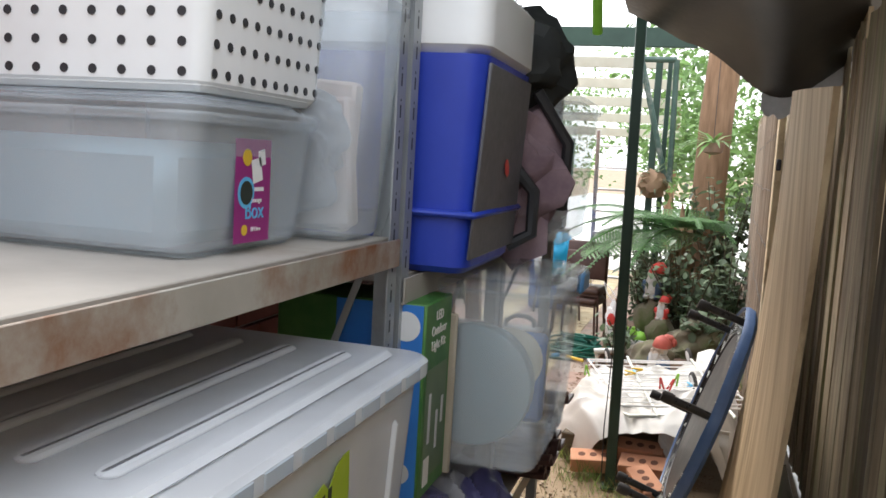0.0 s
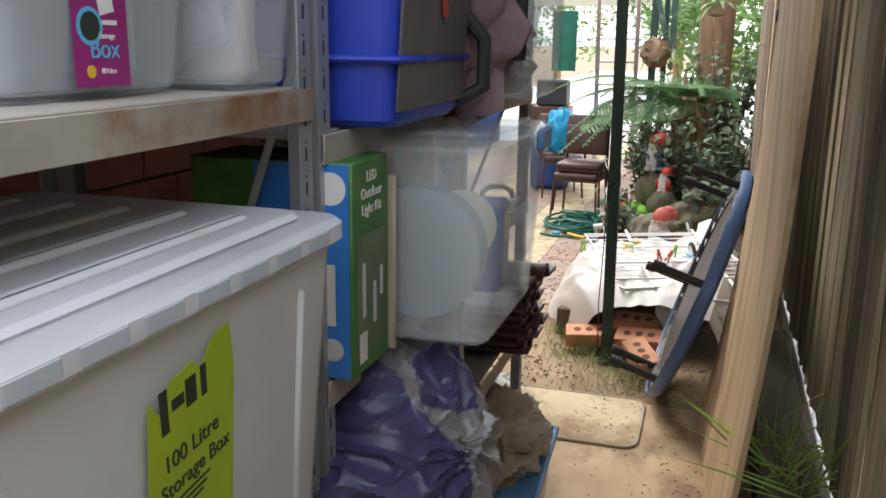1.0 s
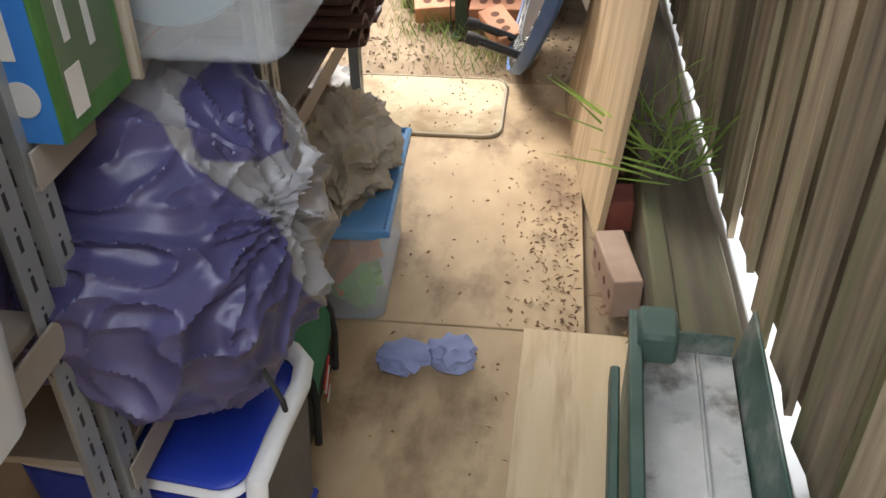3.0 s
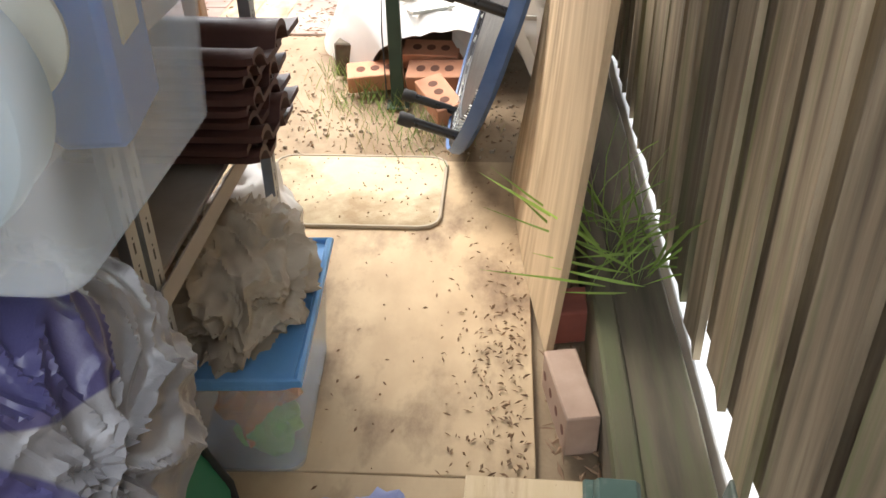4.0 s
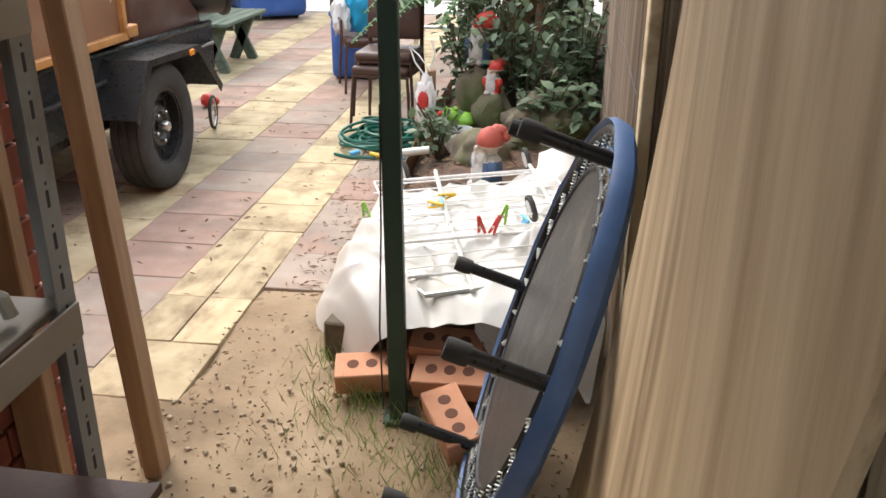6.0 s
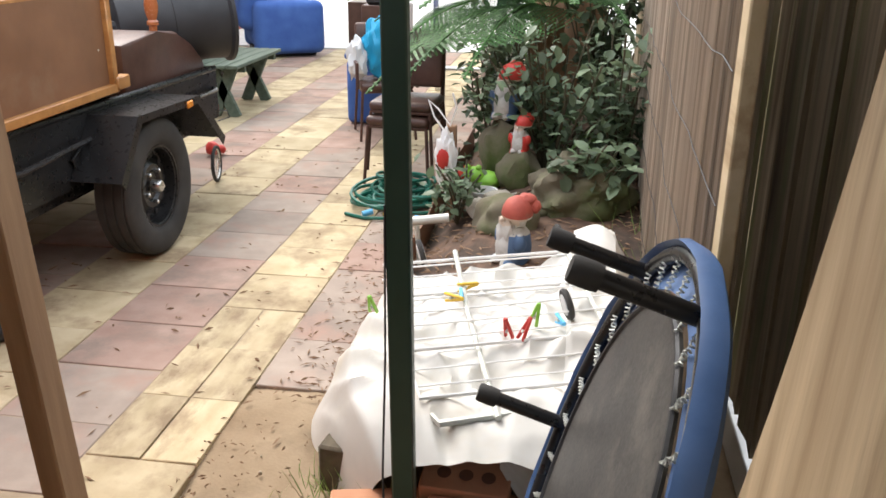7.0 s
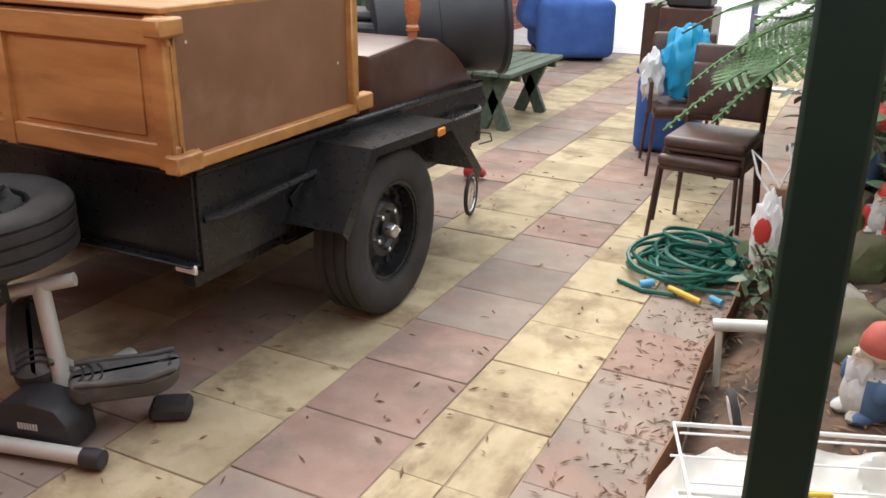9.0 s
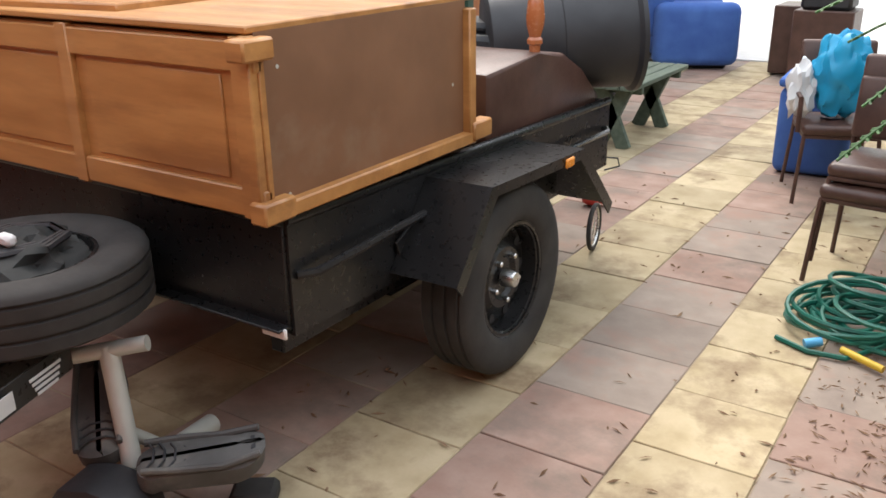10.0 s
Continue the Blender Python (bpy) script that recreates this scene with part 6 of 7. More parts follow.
# ---- groundsheet heap and drying rack ----
def heap(u, v):
    """Top of the covered heap: u along x, v along y."""
    x = -0.63 + 1.02 * u
    y = 4.45 + 1.09 * v + 0.48 * (x + 0.1) * v
    top = 0.31 + 0.05 * v + 0.02 * u
    lump = 0.03 * n3(x * 3.2, y * 3.2) + 0.10 * (0.3 - abs(n3(x * 4.1 + y, y * 3.3 - x, 5))) + 0.055 * (0.3 - abs(n3(x * 10 + y * 3, y * 8, 9)))
    drop = max(0.0, 0.16 - u) / 0.16
    lump *= min(1.0, 0.25 + v * 4)
    z = top + lump - 0.27 * drop ** 1.5
    front = max(0.0, 0.13 - v) / 0.13
    z -= front ** 1.4 * (0.17 - 0.10 * math.sin(u * 3.0) + 0.02 * n3(u * 4, 2))
    z -= 0.2 * max(0.0, u - 0.9) / 0.1
    z -= 0.04 * v * (u < 0.75)
    z -= 0.14 * max(0.0, v - 0.9) / 0.1 * (u < 0.75)
    x += 0.20 * max(0.0, 1 - v / 0.3) ** 2 * max(0.0, 0.45 - u) / 0.45
    tip = math.exp(-((u - 0.86) / 0.08) ** 2 - ((v - 0.93) / 0.1) ** 2)
    return Vector((x + 0.05 * front * math.sin(u * 5) + 0.06 * drop * v, y - 0.06 * front + 0.10 * drop, max(0.012, z + 0.06 * tip)))


solo("groundsheet", cloth(90, 110, heap, 0), "tarp", "creased white plastic groundsheet covering a low heap", "tarpaulin")
under = thing("covered_heap", "low dark heap of rubble below the groundsheet", "rubble")
part("rubble", blob((0.40, 0.60, 0.15), (-0.1, 5.15, 0.08), 0.12, 3, 8, 4), "soil", under)
solo("loose_cloth_flap", cloth(14, 10, lambda u, v: Vector((-0.02 + 0.34 * u, 4.49 - 0.035 * v + 0.02 * n3(u * 6, v * 4), 0.29 - 0.20 * v * (0.45 + 0.7 * abs(math.sin(u * 4.4))))), 0.003), "tarp", "torn corner of pale sheeting hanging down", "cloth")


def build_rack():
    r = thing("drying_rack", "white wire clothes drying rack lying flat on the groundsheet", "drying rack", at=(-0.03, 5.05, 0.345), turn=(0.5, -1, 19))
    for y0, w, h in ((-0.10, 0.365, 0.0), (0.11, 0.35, 0.03)):
        part("rack_frame", tube([(-w, y0 - 0.32, h), (w, y0 - 0.32, h), (w + 0.01, y0 + 0.3, h + 0.01), (-w - 0.01, y0 + 0.3, h + 0.01)], 0.006, 8, True), "white", r)
        for i in range(7):
            y = y0 - 0.27 + i * 0.09
            part("wire", rod((-w - 0.03 * (i % 2), y, h + 0.006), (w, y + 0.01, h + 0.006), 0.0032, 6), "white", r)
    for x in (-0.18, 0.22):
        part("leg", tube([(x, -0.52, -0.02), (x + 0.03, 0.0, 0.03), (x + 0.08, 0.46, 0.05)], 0.009, 8), "galv", r, "grey tube leg")
    part("leg", tube([(-0.34, -0.46, -0.03), (-0.33, -0.5, -0.03), (0.1, -0.49, -0.02), (0.14, -0.45, -0.015)], 0.010, 8), "galv", r, "grey tube foot")
    for x, y, z in ((0.16, -0.02, 0.04), (0.30, 0.50, 0.06), (-0.22, 0.47, 0.05)):
        wh = part("castor", lathe([(0.048, -0.009), (0.052, 0.0), (0.048, 0.009)], 24), "rubber", r, "small black wheel")
        wh.matrix_local = pose(x, y, z, 0, 78, 0)
        part("castor_hub", lathe([(0.034, -0.011), (0.034, 0.011)], 20), "sign", wh)


build_rack()


def peg(color, at, turn):
    p = thing("clothes_peg", f"{color} plastic clothes peg on the drying rack", "clothes peg", at=at, turn=turn, group="clothes pegs")
    m = {"red": "red", "lime green": "lime", "blue": "cyan", "yellow": "yellow"}[color]
    for s in (1, -1):
        part("peg_arm", bx((0.012, 0.009, 0.075), (0, 0.007 * s, 0.03), 0.003, (9 * s, 0, 0)), m, p)
    part("peg_spring", rod((-0.008, 0, 0.02), (0.008, 0, 0.02), 0.005, 8), "galv", p)


for color, at, turn in (("red", (-0.035, 4.86, 0.375), (0, -20, 60)), ("red", (0.0, 4.85, 0.375), (0, 30, 40)), ("lime green", (0.03, 4.93, 0.385), (10, 12, 70)), ("blue", (0.10, 4.98, 0.385), (80, 0, 20)), ("lime green", (-0.46, 4.96, 0.375), (0, -25, 80)), ("yellow", (-0.25, 5.08, 0.385), (80, 0, 60)), ("yellow", (-0.22, 5.16, 0.385), (85, 0, 120)), ("blue", (-0.21, 5.12, 0.385), (80, 0, 10))):
    peg(color, at, turn)
# ---- garden bed ----
def bed_point(u, v):
    x, y = -0.56 + 1.16 * u, 5.3 + 6.0 * v
    return Vector((x + 0.03 * n3(v * 9, 1) * (u < 0.1), y, 0.015 + 0.11 * min(1, u * 4) + 0.14 * max(0, min(1, (y - 5.6) / 1.2)) * min(1, u * 2.5) + 0.03 * n3(x * 5, y * 5)))


bed = solo("garden_bed", cloth(24, 80, bed_point, 0), "bedsoil", "raised garden bed of dark soil and bark litter", "garden bed", "structure")
solo("bed_edging", cloth(40, 3, lambda u, v: Vector((-0.575 + 0.025 * n3(u * 6), 5.45 + 3.2 * u, -0.01 + v * (0.15 + 0.04 * n3(u * 5, 3)))), 0.006), "masonite", "rusty brown garden edging strip", "edging", "structure")


def build_reed():
    screen = thing("reed_screen", "brushwood reed screen wired to the fence", "screen")
    tagged(screen, kind="structure")
    rnd = random.Random(2)
    V, F = [], []
    y = 4.2
    while y < 8.0:
        r = rnd.uniform(0.0035, 0.0065)
        x = 0.395 + 0.030 * (y - 4.2) + rnd.uniform(-0.012, 0.012) + 0.02 * n3(y * 2)
        h = 2.05 + rnd.uniform(-0.14, 0.1) - 0.06 * (y - 5)
        lean, b = rnd.uniform(-0.02, 0.02), len(V)
        mid = rnd.uniform(-0.006, 0.006)
        for z, o in ((0.08, 0), (h * 0.5, mid), (h, lean)):
            for k in range(4):
                V.append((x + r * math.cos(k * 1.571 + 0.4), y + o + r * math.sin(k * 1.571 + 0.4), z))
        for lv in (0, 4):
            for k in range(4):
                F.append((b + lv + k, b + lv + (k + 1) % 4, b + lv + 4 + (k + 1) % 4, b + lv + 4 + k))
        y += rnd.uniform(0.0025, 0.006)
    reeds = raw("reeds", V, F, "reed", screen)
    tagged(reeds, kind="stuff")
    for i in range(8):
        z = 0.25 + i * 0.25
        part("binding_wire", tube([(0.378 + 0.0045 * k + 0.02 * n3((4.2 + k * 0.15) * 2) + 0.004 * n3(k, i), 4.2 + k * 0.15, z + 0.02 * n3(k * 0.6, i * 3)) for k in range(25)], 0.0013, 4), "black", screen)
    part("end_batten", bx((0.03, 0.07, 2.2), (0.40, 4.17, 1.15), 0.004), "ply2", screen, "pale timber batten")


# reed colour follows each stalk
mreed = M["reed"].node_tree
geo_, hs_ = mreed.nodes.new("ShaderNodeNewGeometry"), mreed.nodes.new("ShaderNodeHueSaturation")
mr_ = mreed.nodes.new("ShaderNodeMapRange")
mr_.inputs["To Min"].default_value, mr_.inputs["To Max"].default_value = 0.6, 1.2
p_ = mreed.nodes["Principled BSDF"]
src_ = p_.inputs["Base Color"].links[0].from_socket
mreed.links.new(geo_.outputs["Random Per Island"], mr_.inputs[0])
mreed.links.new(mr_.outputs[0], hs_.inputs["Value"])
mreed.links.new(src_, hs_.inputs["Color"])
mreed.links.new(hs_.outputs[0], p_.inputs["Base Color"])
build_reed()
solo("hinge_plate", bx((0.02, 0.07, 0.05), (0, 0, 0), 0.004), "black", "small black metal bracket on the screen edge", "bracket", at=(0.40, 4.16, 1.62))


class Leaves:
    """Gathers many leaves into one mesh."""
    def __init__(self):
        self.v, self.f = [], []

    def leaf(self, p, d, up, length, width, fold=0.25, curl=0.2):
        d, up = d.normalized(), up.normalized()
        s = d.cross(up)
        s = s.normalized() if s.length > 1e-4 else Vector((1, 0, 0))
        n = s.cross(d)
        b = len(self.v)
        for t, w in ((0.0, 0.08), (0.3, 0.9), (0.65, 0.8), (1.0, 0.03)):
            c = p + d * (length * t) - n * (curl * length * t * t)
            self.v += [tuple(c - s * width * w + n * fold * width * w), tuple(c), tuple(c + s * width * w + n * fold * width * w)]
        for i in range(3):
            k = b + i * 3
            self.f += [(k, k + 1, k + 4, k + 3), (k + 1, k + 2, k + 5, k + 4)]

    def done(self, name, material, parent):
        ob = raw(name, self.v, self.f, material, parent)
        ob.data.shade_smooth()
        return ob


def rdir(rnd, up=0.2):
    return Vector((rnd.gauss(0, 1), rnd.gauss(0, 1), rnd.gauss(up, 0.8))).normalized()


def shrub(label, at, stems, spread, height, leaf, width, count, seed, mat="leaf", name="shrub"):
    rnd = random.Random(seed)
    s = thing(name, label, "shrub", at=at)
    L, twigs = Leaves(), []
    for i in range(stems):
        a = rnd.uniform(0, math.tau)
        end = Vector((math.cos(a) * spread[0] * rnd.uniform(0.2, 1), math.sin(a) * spread[1] * rnd.uniform(0.2, 1), height * rnd.uniform(0.45, 1.0)))
        mid = end * 0.5 + Vector((rnd.uniform(-0.05, 0.05), rnd.uniform(-0.05, 0.05), 0.08 * height))
        pts = [Vector((0, 0, 0)) * (1 - t) ** 2 + 2 * mid * t * (1 - t) + end * t * t for t in (0, 0.25, 0.5, 0.75, 1)]
        twigs.append(tube(pts, 0.005, 5))
        for k in range(count):
            t = rnd.uniform(0.3, 1.0)
            p = 2 * mid * t * (1 - t) + end * t * t + Vector((rnd.gauss(0, 0.045), rnd.gauss(0, 0.045), rnd.gauss(0, 0.03)))
            d = rdir(rnd, 0.1)
            k2 = rnd.uniform(0.6, 1.2)
            L.leaf(p, d, Vector((0, 0, 1)) + rdir(rnd) * 0.4, leaf * k2, width * k2)
    for tw in twigs:
        part("stem", tw, "stem", s)
    L.done("leaves", mat, s)
    return s


shrub("grey-green leafy shrub filling the garden bed", (0.0, 7.0, 0.22), 26, (0.45, 0.45), 0.85, 0.07, 0.022, 26, 1)
shrub("leafy shrub against the reed screen", (0.33, 7.0, 0.2), 16, (0.22, 0.35), 0.9, 0.075, 0.024, 26, 2)
shrub("low dark shrub behind the ornaments", (-0.32, 7.35, 0.18), 20, (0.32, 0.5), 0.62, 0.06, 0.02, 26, 3)
shrub("young leafy shrub growing over the mossy rock", (0.20, 6.52, 0.30), 9, (0.2, 0.16), 0.34, 0.08, 0.028, 18, 4)
shrub("sparse leafy shrub at the edge of the bed", (-0.42, 6.6, 0.10), 9, (0.14, 0.3), 0.36, 0.06, 0.02, 16, 5)
shrub("dense shrub at the back of the bed", (0.25, 8.2, 0.2), 22, (0.35, 0.5), 1.3, 0.09, 0.03, 26, 6)
shrub("dense shrub beside the chairs", (-0.35, 8.6, 0.15), 20, (0.3, 0.5), 0.95, 0.08, 0.026, 26, 7)
shrub("bright strappy plant under the shrubs", (0.15, 7.05, 0.24), 12, (0.12, 0.12), 0.3, 0.26, 0.011, 3, 8, "light_leaf")
shrub("bright bushy plant in the far sun", (0.0, 9.6, 0.2), 22, (0.5, 0.6), 1.2, 0.16, 0.03, 20, 9, "light_leaf")


def frond(L, base, out, length, rise, droop, pairs, seed):
    """A tree-fern frond: an arching rib with leaflets that carry small leaves."""
    out = out.normalized()
    side = out.cross(Vector((0, 0, 1))).normalized()
    def at(t):
        return base + out * (length * t) + Vector((0, 0, rise * t - droop * t * t))
    rib = [at(i / 10) for i in range(11)]
    for i in range(pairs):
        t = 0.12 + 0.88 * i / pairs
        p, q = at(t), at(t + 0.02)
        along = (q - p).normalized()
        w = length * 0.27 * math.sin(min(1, t * 1.15 + 0.08) * math.pi) ** 0.7 + 0.02
        for s in (1, -1):
            d = (side * s + along * 0.45 + Vector((0, 0, -0.12))).normalized()
            n = 11
            for k in range(1, n + 1):
                c = p + d * (w * k / n)
                for s2 in (1, -1):
                    L.leaf(c, (along * s2 + d * 0.5), Vector((0, 0, 1)), w * 0.14 * (1.15 - k / n * 0.8) + 0.010, 0.0075, 0.1, 0.05)
            L.leaf(p, d, Vector((0, 0, 1)), w, 0.002, 0, 0.02)
    return rib


def tree_fern():
    f = thing("tree_fern", "tree fern with shaggy dark trunk and long green fronds", "fern", at=(-0.06, 7.95, 0.15))
    trunk = blob((0.11, 0.11, 0.55), (0, 0, 0.42), 0.18, 3, 3, 4, creases=0.3)
    part("trunk", trunk, "debris", f)
    L, ribs = Leaves(), []
    rnd = random.Random(12)
    fr = [((-0.75, -1, 0), 1.2, 0.36, 0.66), ((-0.95, -0.85, 0), 1.25, 0.28, 0.66), ((-0.3, -1, 0), 1.25, 0.40, 0.62), ((-1, -0.55, 0), 1.05, 0.5, 0.75), ((0.15, -1, 0), 1.0, 0.62, 0.5), ((-1, 0.1, 0), 1.1, 0.6, 0.7), ((0.5, -0.8, 0), 0.8, 0.6, 0.6), ((-0.6, 0.8, 0), 1.1, 0.6, 0.7), ((0.5, 0.8, 0), 1.0, 0.6, 0.7), ((-0.5, -1, 0), 1.3, 0.75, 0.65), ((0.0, 1, 0), 1.1, 0.7, 0.6), ((-1, -0.2, 0), 1.2, 0.85, 0.8)]
    for i, (o, ln, rise, droop) in enumerate(fr):
        ribs.append(tube(frond(L, Vector((0, 0, 0.86)), Vector(o), ln, rise, droop, 32, i), 0.006, 5))
    part("frond_ribs", join(*ribs), "fernm", f)
    L.done("fronds", "fernm", f)


tree_fern()

trunk = thing("old_tree", "thick peeling brown tree trunk by the fence", "tree", at=(0.16, 9.0, 0.1))
part("bole", tube([(0, 0, 0), (0.0, 0.02, 0.6), (-0.03, 0.03, 1.2), (-0.02, 0.06, 2.0), (0.05, 0.1, 3.2)], 0.16, 16), "bark", trunk)


def far_tree(at, size, seed, n=1500, mat="light_leaf"):
    t = thing("tree", "leafy garden tree pale in bright daylight", "tree", at=at)
    rnd = random.Random(seed)
    part("trunk", tube([(0, 0, 0), (0.05, 0, size[2] * 0.5), (0, 0.1, size[2])], 0.09, 8), "bark", t)
    L = Leaves()
    clumps = [Vector((rnd.gauss(0, size[0] * 0.45), rnd.gauss(0, size[1] * 0.45), size[2] * rnd.uniform(0.45, 1.15))) for _ in range(34)]
    for i in range(n):
        c = rnd.choice(clumps)
        L.leaf(c + Vector((rnd.gauss(0, 0.22), rnd.gauss(0, 0.22), rnd.gauss(0, 0.18))), rdir(rnd), rdir(rnd, 0.8), rnd.uniform(0.08, 0.16), rnd.uniform(0.02, 0.04))
    L.done("crown", mat, t)


far_tree((0.9, 11.5, 0), (1.1, 1.1, 2.6), 1, 2600)
far_tree((0.2, 13.5, 0), (1.3, 1.2, 3.2), 2, 2600)
far_tree((1.6, 15.5, 0), (2.0, 1.6, 4.2), 3, 2600)
far_tree((-0.6, 17.5, 0), (1.6, 1.6, 3.6), 4, 2200)
far_tree((-3.5, 21.0, 0), (2.5, 1.5, 3.0), 6, 2400)
far_tree((-6.5, 20.0, 0), (2.0, 1.5, 3.2), 7, 1800)
far_tree((2.2, 9.0, 0), (1.4, 1.8, 3.4), 5, 2400, "leaf")

# rocks and ornaments
solo("mossy_rock", blob((0.25, 0.22, 0.19), (0, 0, 0.10), 0.14, 2.6, 3, 5, creases=0.12), "rock", "large rounded rock covered with green moss", "rock", at=(0.17, 6.62, 0.17), turn=(0, -8, 10))
solo("mossy_rock", blob((0.15, 0.13, 0.13), (0, 0, 0.07), 0.2, 1.6, 7, 4), "rock", "brown rock with patches of moss", "rock", at=(-0.16, 6.35, 0.14))
for i, (x, y, r) in enumerate(((-0.30, 6.55, 0.07), (-0.22, 6.65, 0.085), (-0.38, 6.72, 0.06), (-0.12, 6.72, 0.06))):
    solo("garden_stone", blob((r, r * 0.9, r * 0.7), (0, 0, r * 0.5), 0.2, 1.7, i, 3), "pebble", "rounded grey garden stone", "stone", at=(x, y, 0.17), group="garden stones")


def ornament(label, at, k, hat, coat, turn=0):
    """A stout garden ornament with pointed hat and beard, one plain mesh."""
    bm = join(
        lathe([(0.06, 0.0), (0.075, 0.02), (0.08, 0.08), (0.07, 0.14), (0.045, 0.17), (0.0, 0.172)], 20),
        blob((0.055, 0.052, 0.055), (0, 0, 0.205), 0.08, 3, 1, 3),
        blob((0.05, 0.035, 0.07), (0, -0.042, 0.15), 0.2, 4, 4, 3),
        blob((0.03, 0.03, 0.045), (-0.07, -0.02, 0.11), 0.1, 3, 2, 2),
        blob((0.03, 0.03, 0.045), (0.07, -0.02, 0.11), 0.1, 3, 3, 2),
        blob((0.014, 0.018, 0.014), (0, -0.06, 0.205), 0.1, 3, 3, 2),
        lathe([(0.066, 0.226), (0.069, 0.236), (0.064, 0.262), (0.05, 0.292), (0.02, 0.312), (0.0, 0.316)], 20, (0.006, 0.008, 0), (4, 6, 0)),
        blob((0.04, 0.045, 0.034), (0.035, 0.035, 0.285), 0.1, 3, 6, 3),
        blob((0.026, 0.03, 0.03), (0.062, 0.058, 0.262), 0.1, 3, 7, 3),
        blob((0.032, 0.05, 0.025), (-0.035, -0.045, 0.015), 0.1, 3, 8, 2),
        blob((0.032, 0.05, 0.025), (0.035, -0.045, 0.015), 0.1, 3, 9, 2),
    )
    ob = solo("garden_gnome", bm, "beard", label, "garden ornament", at=at, turn=(0, 0, turn))
    for m in (hat, coat, "skin"):
        ob.data.materials.append(M[m])
    for p in ob.data.polygons:
        c = p.center
        if c.z > 0.228:
            p.material_index = 1
        elif c.z > 0.185 and c.y < -0.01:
            p.material_index = 3
        elif c.z < 0.15 and (c.y > -0.045 or abs(c.x) > 0.045):
            p.material_index = 2
    ob.scale = (k, k, k)
    return ob


ornament("weathered garden gnome with red hat and white beard", (-0.10, 5.97, 0.17), 0.95, "hat", "navy", -50)
ornament("small garden gnome in orange among the leaves", (-0.14, 6.85, 0.42), 0.62, "red", "red", -20)
ornament("garden gnome in blue-green half hidden by leaves", (-0.23, 7.0, 0.56), 0.9, "red", "navy", -20)
solo("garden_stone", blob((0.10, 0.12, 0.12), (0, 0, 0.0), 0.2, 1.7, 31, 3), "rock", "rough stone raised under an ornament", "stone", at=(-0.14, 6.86, 0.31))
solo("garden_stone", blob((0.12, 0.12, 0.18), (0, 0, 0.0), 0.2, 1.7, 32, 3), "rock", "rough stone plinth under an ornament", "stone", at=(-0.23, 7.0, 0.39))
solo("frog_ornament", join(blob((0.055, 0.05, 0.04), (0, 0, 0.09), 0.05, 2, 1, 3), blob((0.07, 0.06, 0.045), (0.075, 0.02, 0.06), 0.08, 2, 2, 3), blob((0.016, 0.016, 0.016), (-0.03, -0.015, 0.13), 0, 1, 0, 2), blob((0.016, 0.016, 0.016), (0.025, -0.015, 0.13), 0, 1, 0, 2), lathe([(0.035, 0), (0.045, 0.03), (0.04, 0.05)], 14, (0.03, 0, 0))), "lime", "shiny lime green ceramic frog ornament", "garden ornament", at=(-0.37, 6.85, 0.20))
solo("white_pot", lathe([(0.05, 0), (0.07, 0.06), (0.075, 0.075), (0.065, 0.075), (0.05, 0.01), (0.0, 0.01)], 20), "white", "small white ceramic plant pot", "pot", at=(-0.31, 6.74, 0.17))
carrier = thing("carrier_bag", "hanging white plastic carrier bag with red print", "bag", at=(-0.5, 6.75, 0.22))
part("bag_body", blob((0.05, 0.04, 0.15), (0, 0, 0.16), 0.15, 3, 5, 4, creases=0.25), "white", carrier)
part("printed_patch", blob((0.03, 0.012, 0.05), (-0.01, -0.04, 0.18), 0.1, 3, 6, 3), "red", carrier)
part("wire_hanger", tube([(0.0, 0, 0.3), (-0.06, 0, 0.38), (-0.09, 0.01, 0.46), (-0.04, 0, 0.42), (0.02, 0, 0.34), (0.05, 0, 0.43), (0.03, 0, 0.5)], 0.005, 6), "white", carrier)
solo("post_stub", bx((0.05, 0.05, 0.5), (0, 0, 0.25), 0.005), "bark", "short weathered garden stake", "stake", at=(-0.48, 6.8, 0.05))
solo("steel_pipe_end", join(rod((0, 0, 0), (0.16, 0.02, 0.02), 0.02, 14), rod((0.02, 0, 0), (0.03, 0.02, -0.22), 0.012, 10)), "galv", "short bare steel pipe on a stake in the bed", "pipe", at=(-0.56, 6.15, 0.26))
solo("red_ball", blob((0.035, 0.035, 0.035), (0, 0, 0.03), 0.05, 2, 0, 3), "red", "small red toy ball in the bed", "ball", at=(-0.43, 6.95, 0.24))

# ---- far yard ----
gp = solo("green_post", bx((0.07, 0.07, 2.7), (0, 0, 1.35), 0.005), "green", "dark green steel post of the far pergola", "post", at=(-0.46, 9.3, 0.0))
solo("green_post", bx((0.05, 0.05, 2.7), (0, 0, 1.35), 0.005), "green", "dark green steel post beside the far pergola", "post", at=(-0.36, 9.5, 0.0))
perg = thing("pergola", "green beamed pergola with white roof battens", "pergola")
part("beam", bx((4.6, 0.06, 0.2), (-2.4, 9.4, 2.92), 0.006), "green", perg)
for i in range(5):
    part("batten", bx((4.4, 0.05, 0.12), (-2.5, 10.2 + i * 0.7, 2.75 - 0.17 * i), 0.004), "cream", perg)
part("post", bx((0.08, 0.08, 2.85), (-3.9, 9.4, 1.42), 0.005), "green", perg)
panel = thing("greenhouse_frame", "green framed clear panel leaning on the far posts", "panel", at=(-0.40, 9.0, 0.9), turn=(0, 0, 0))
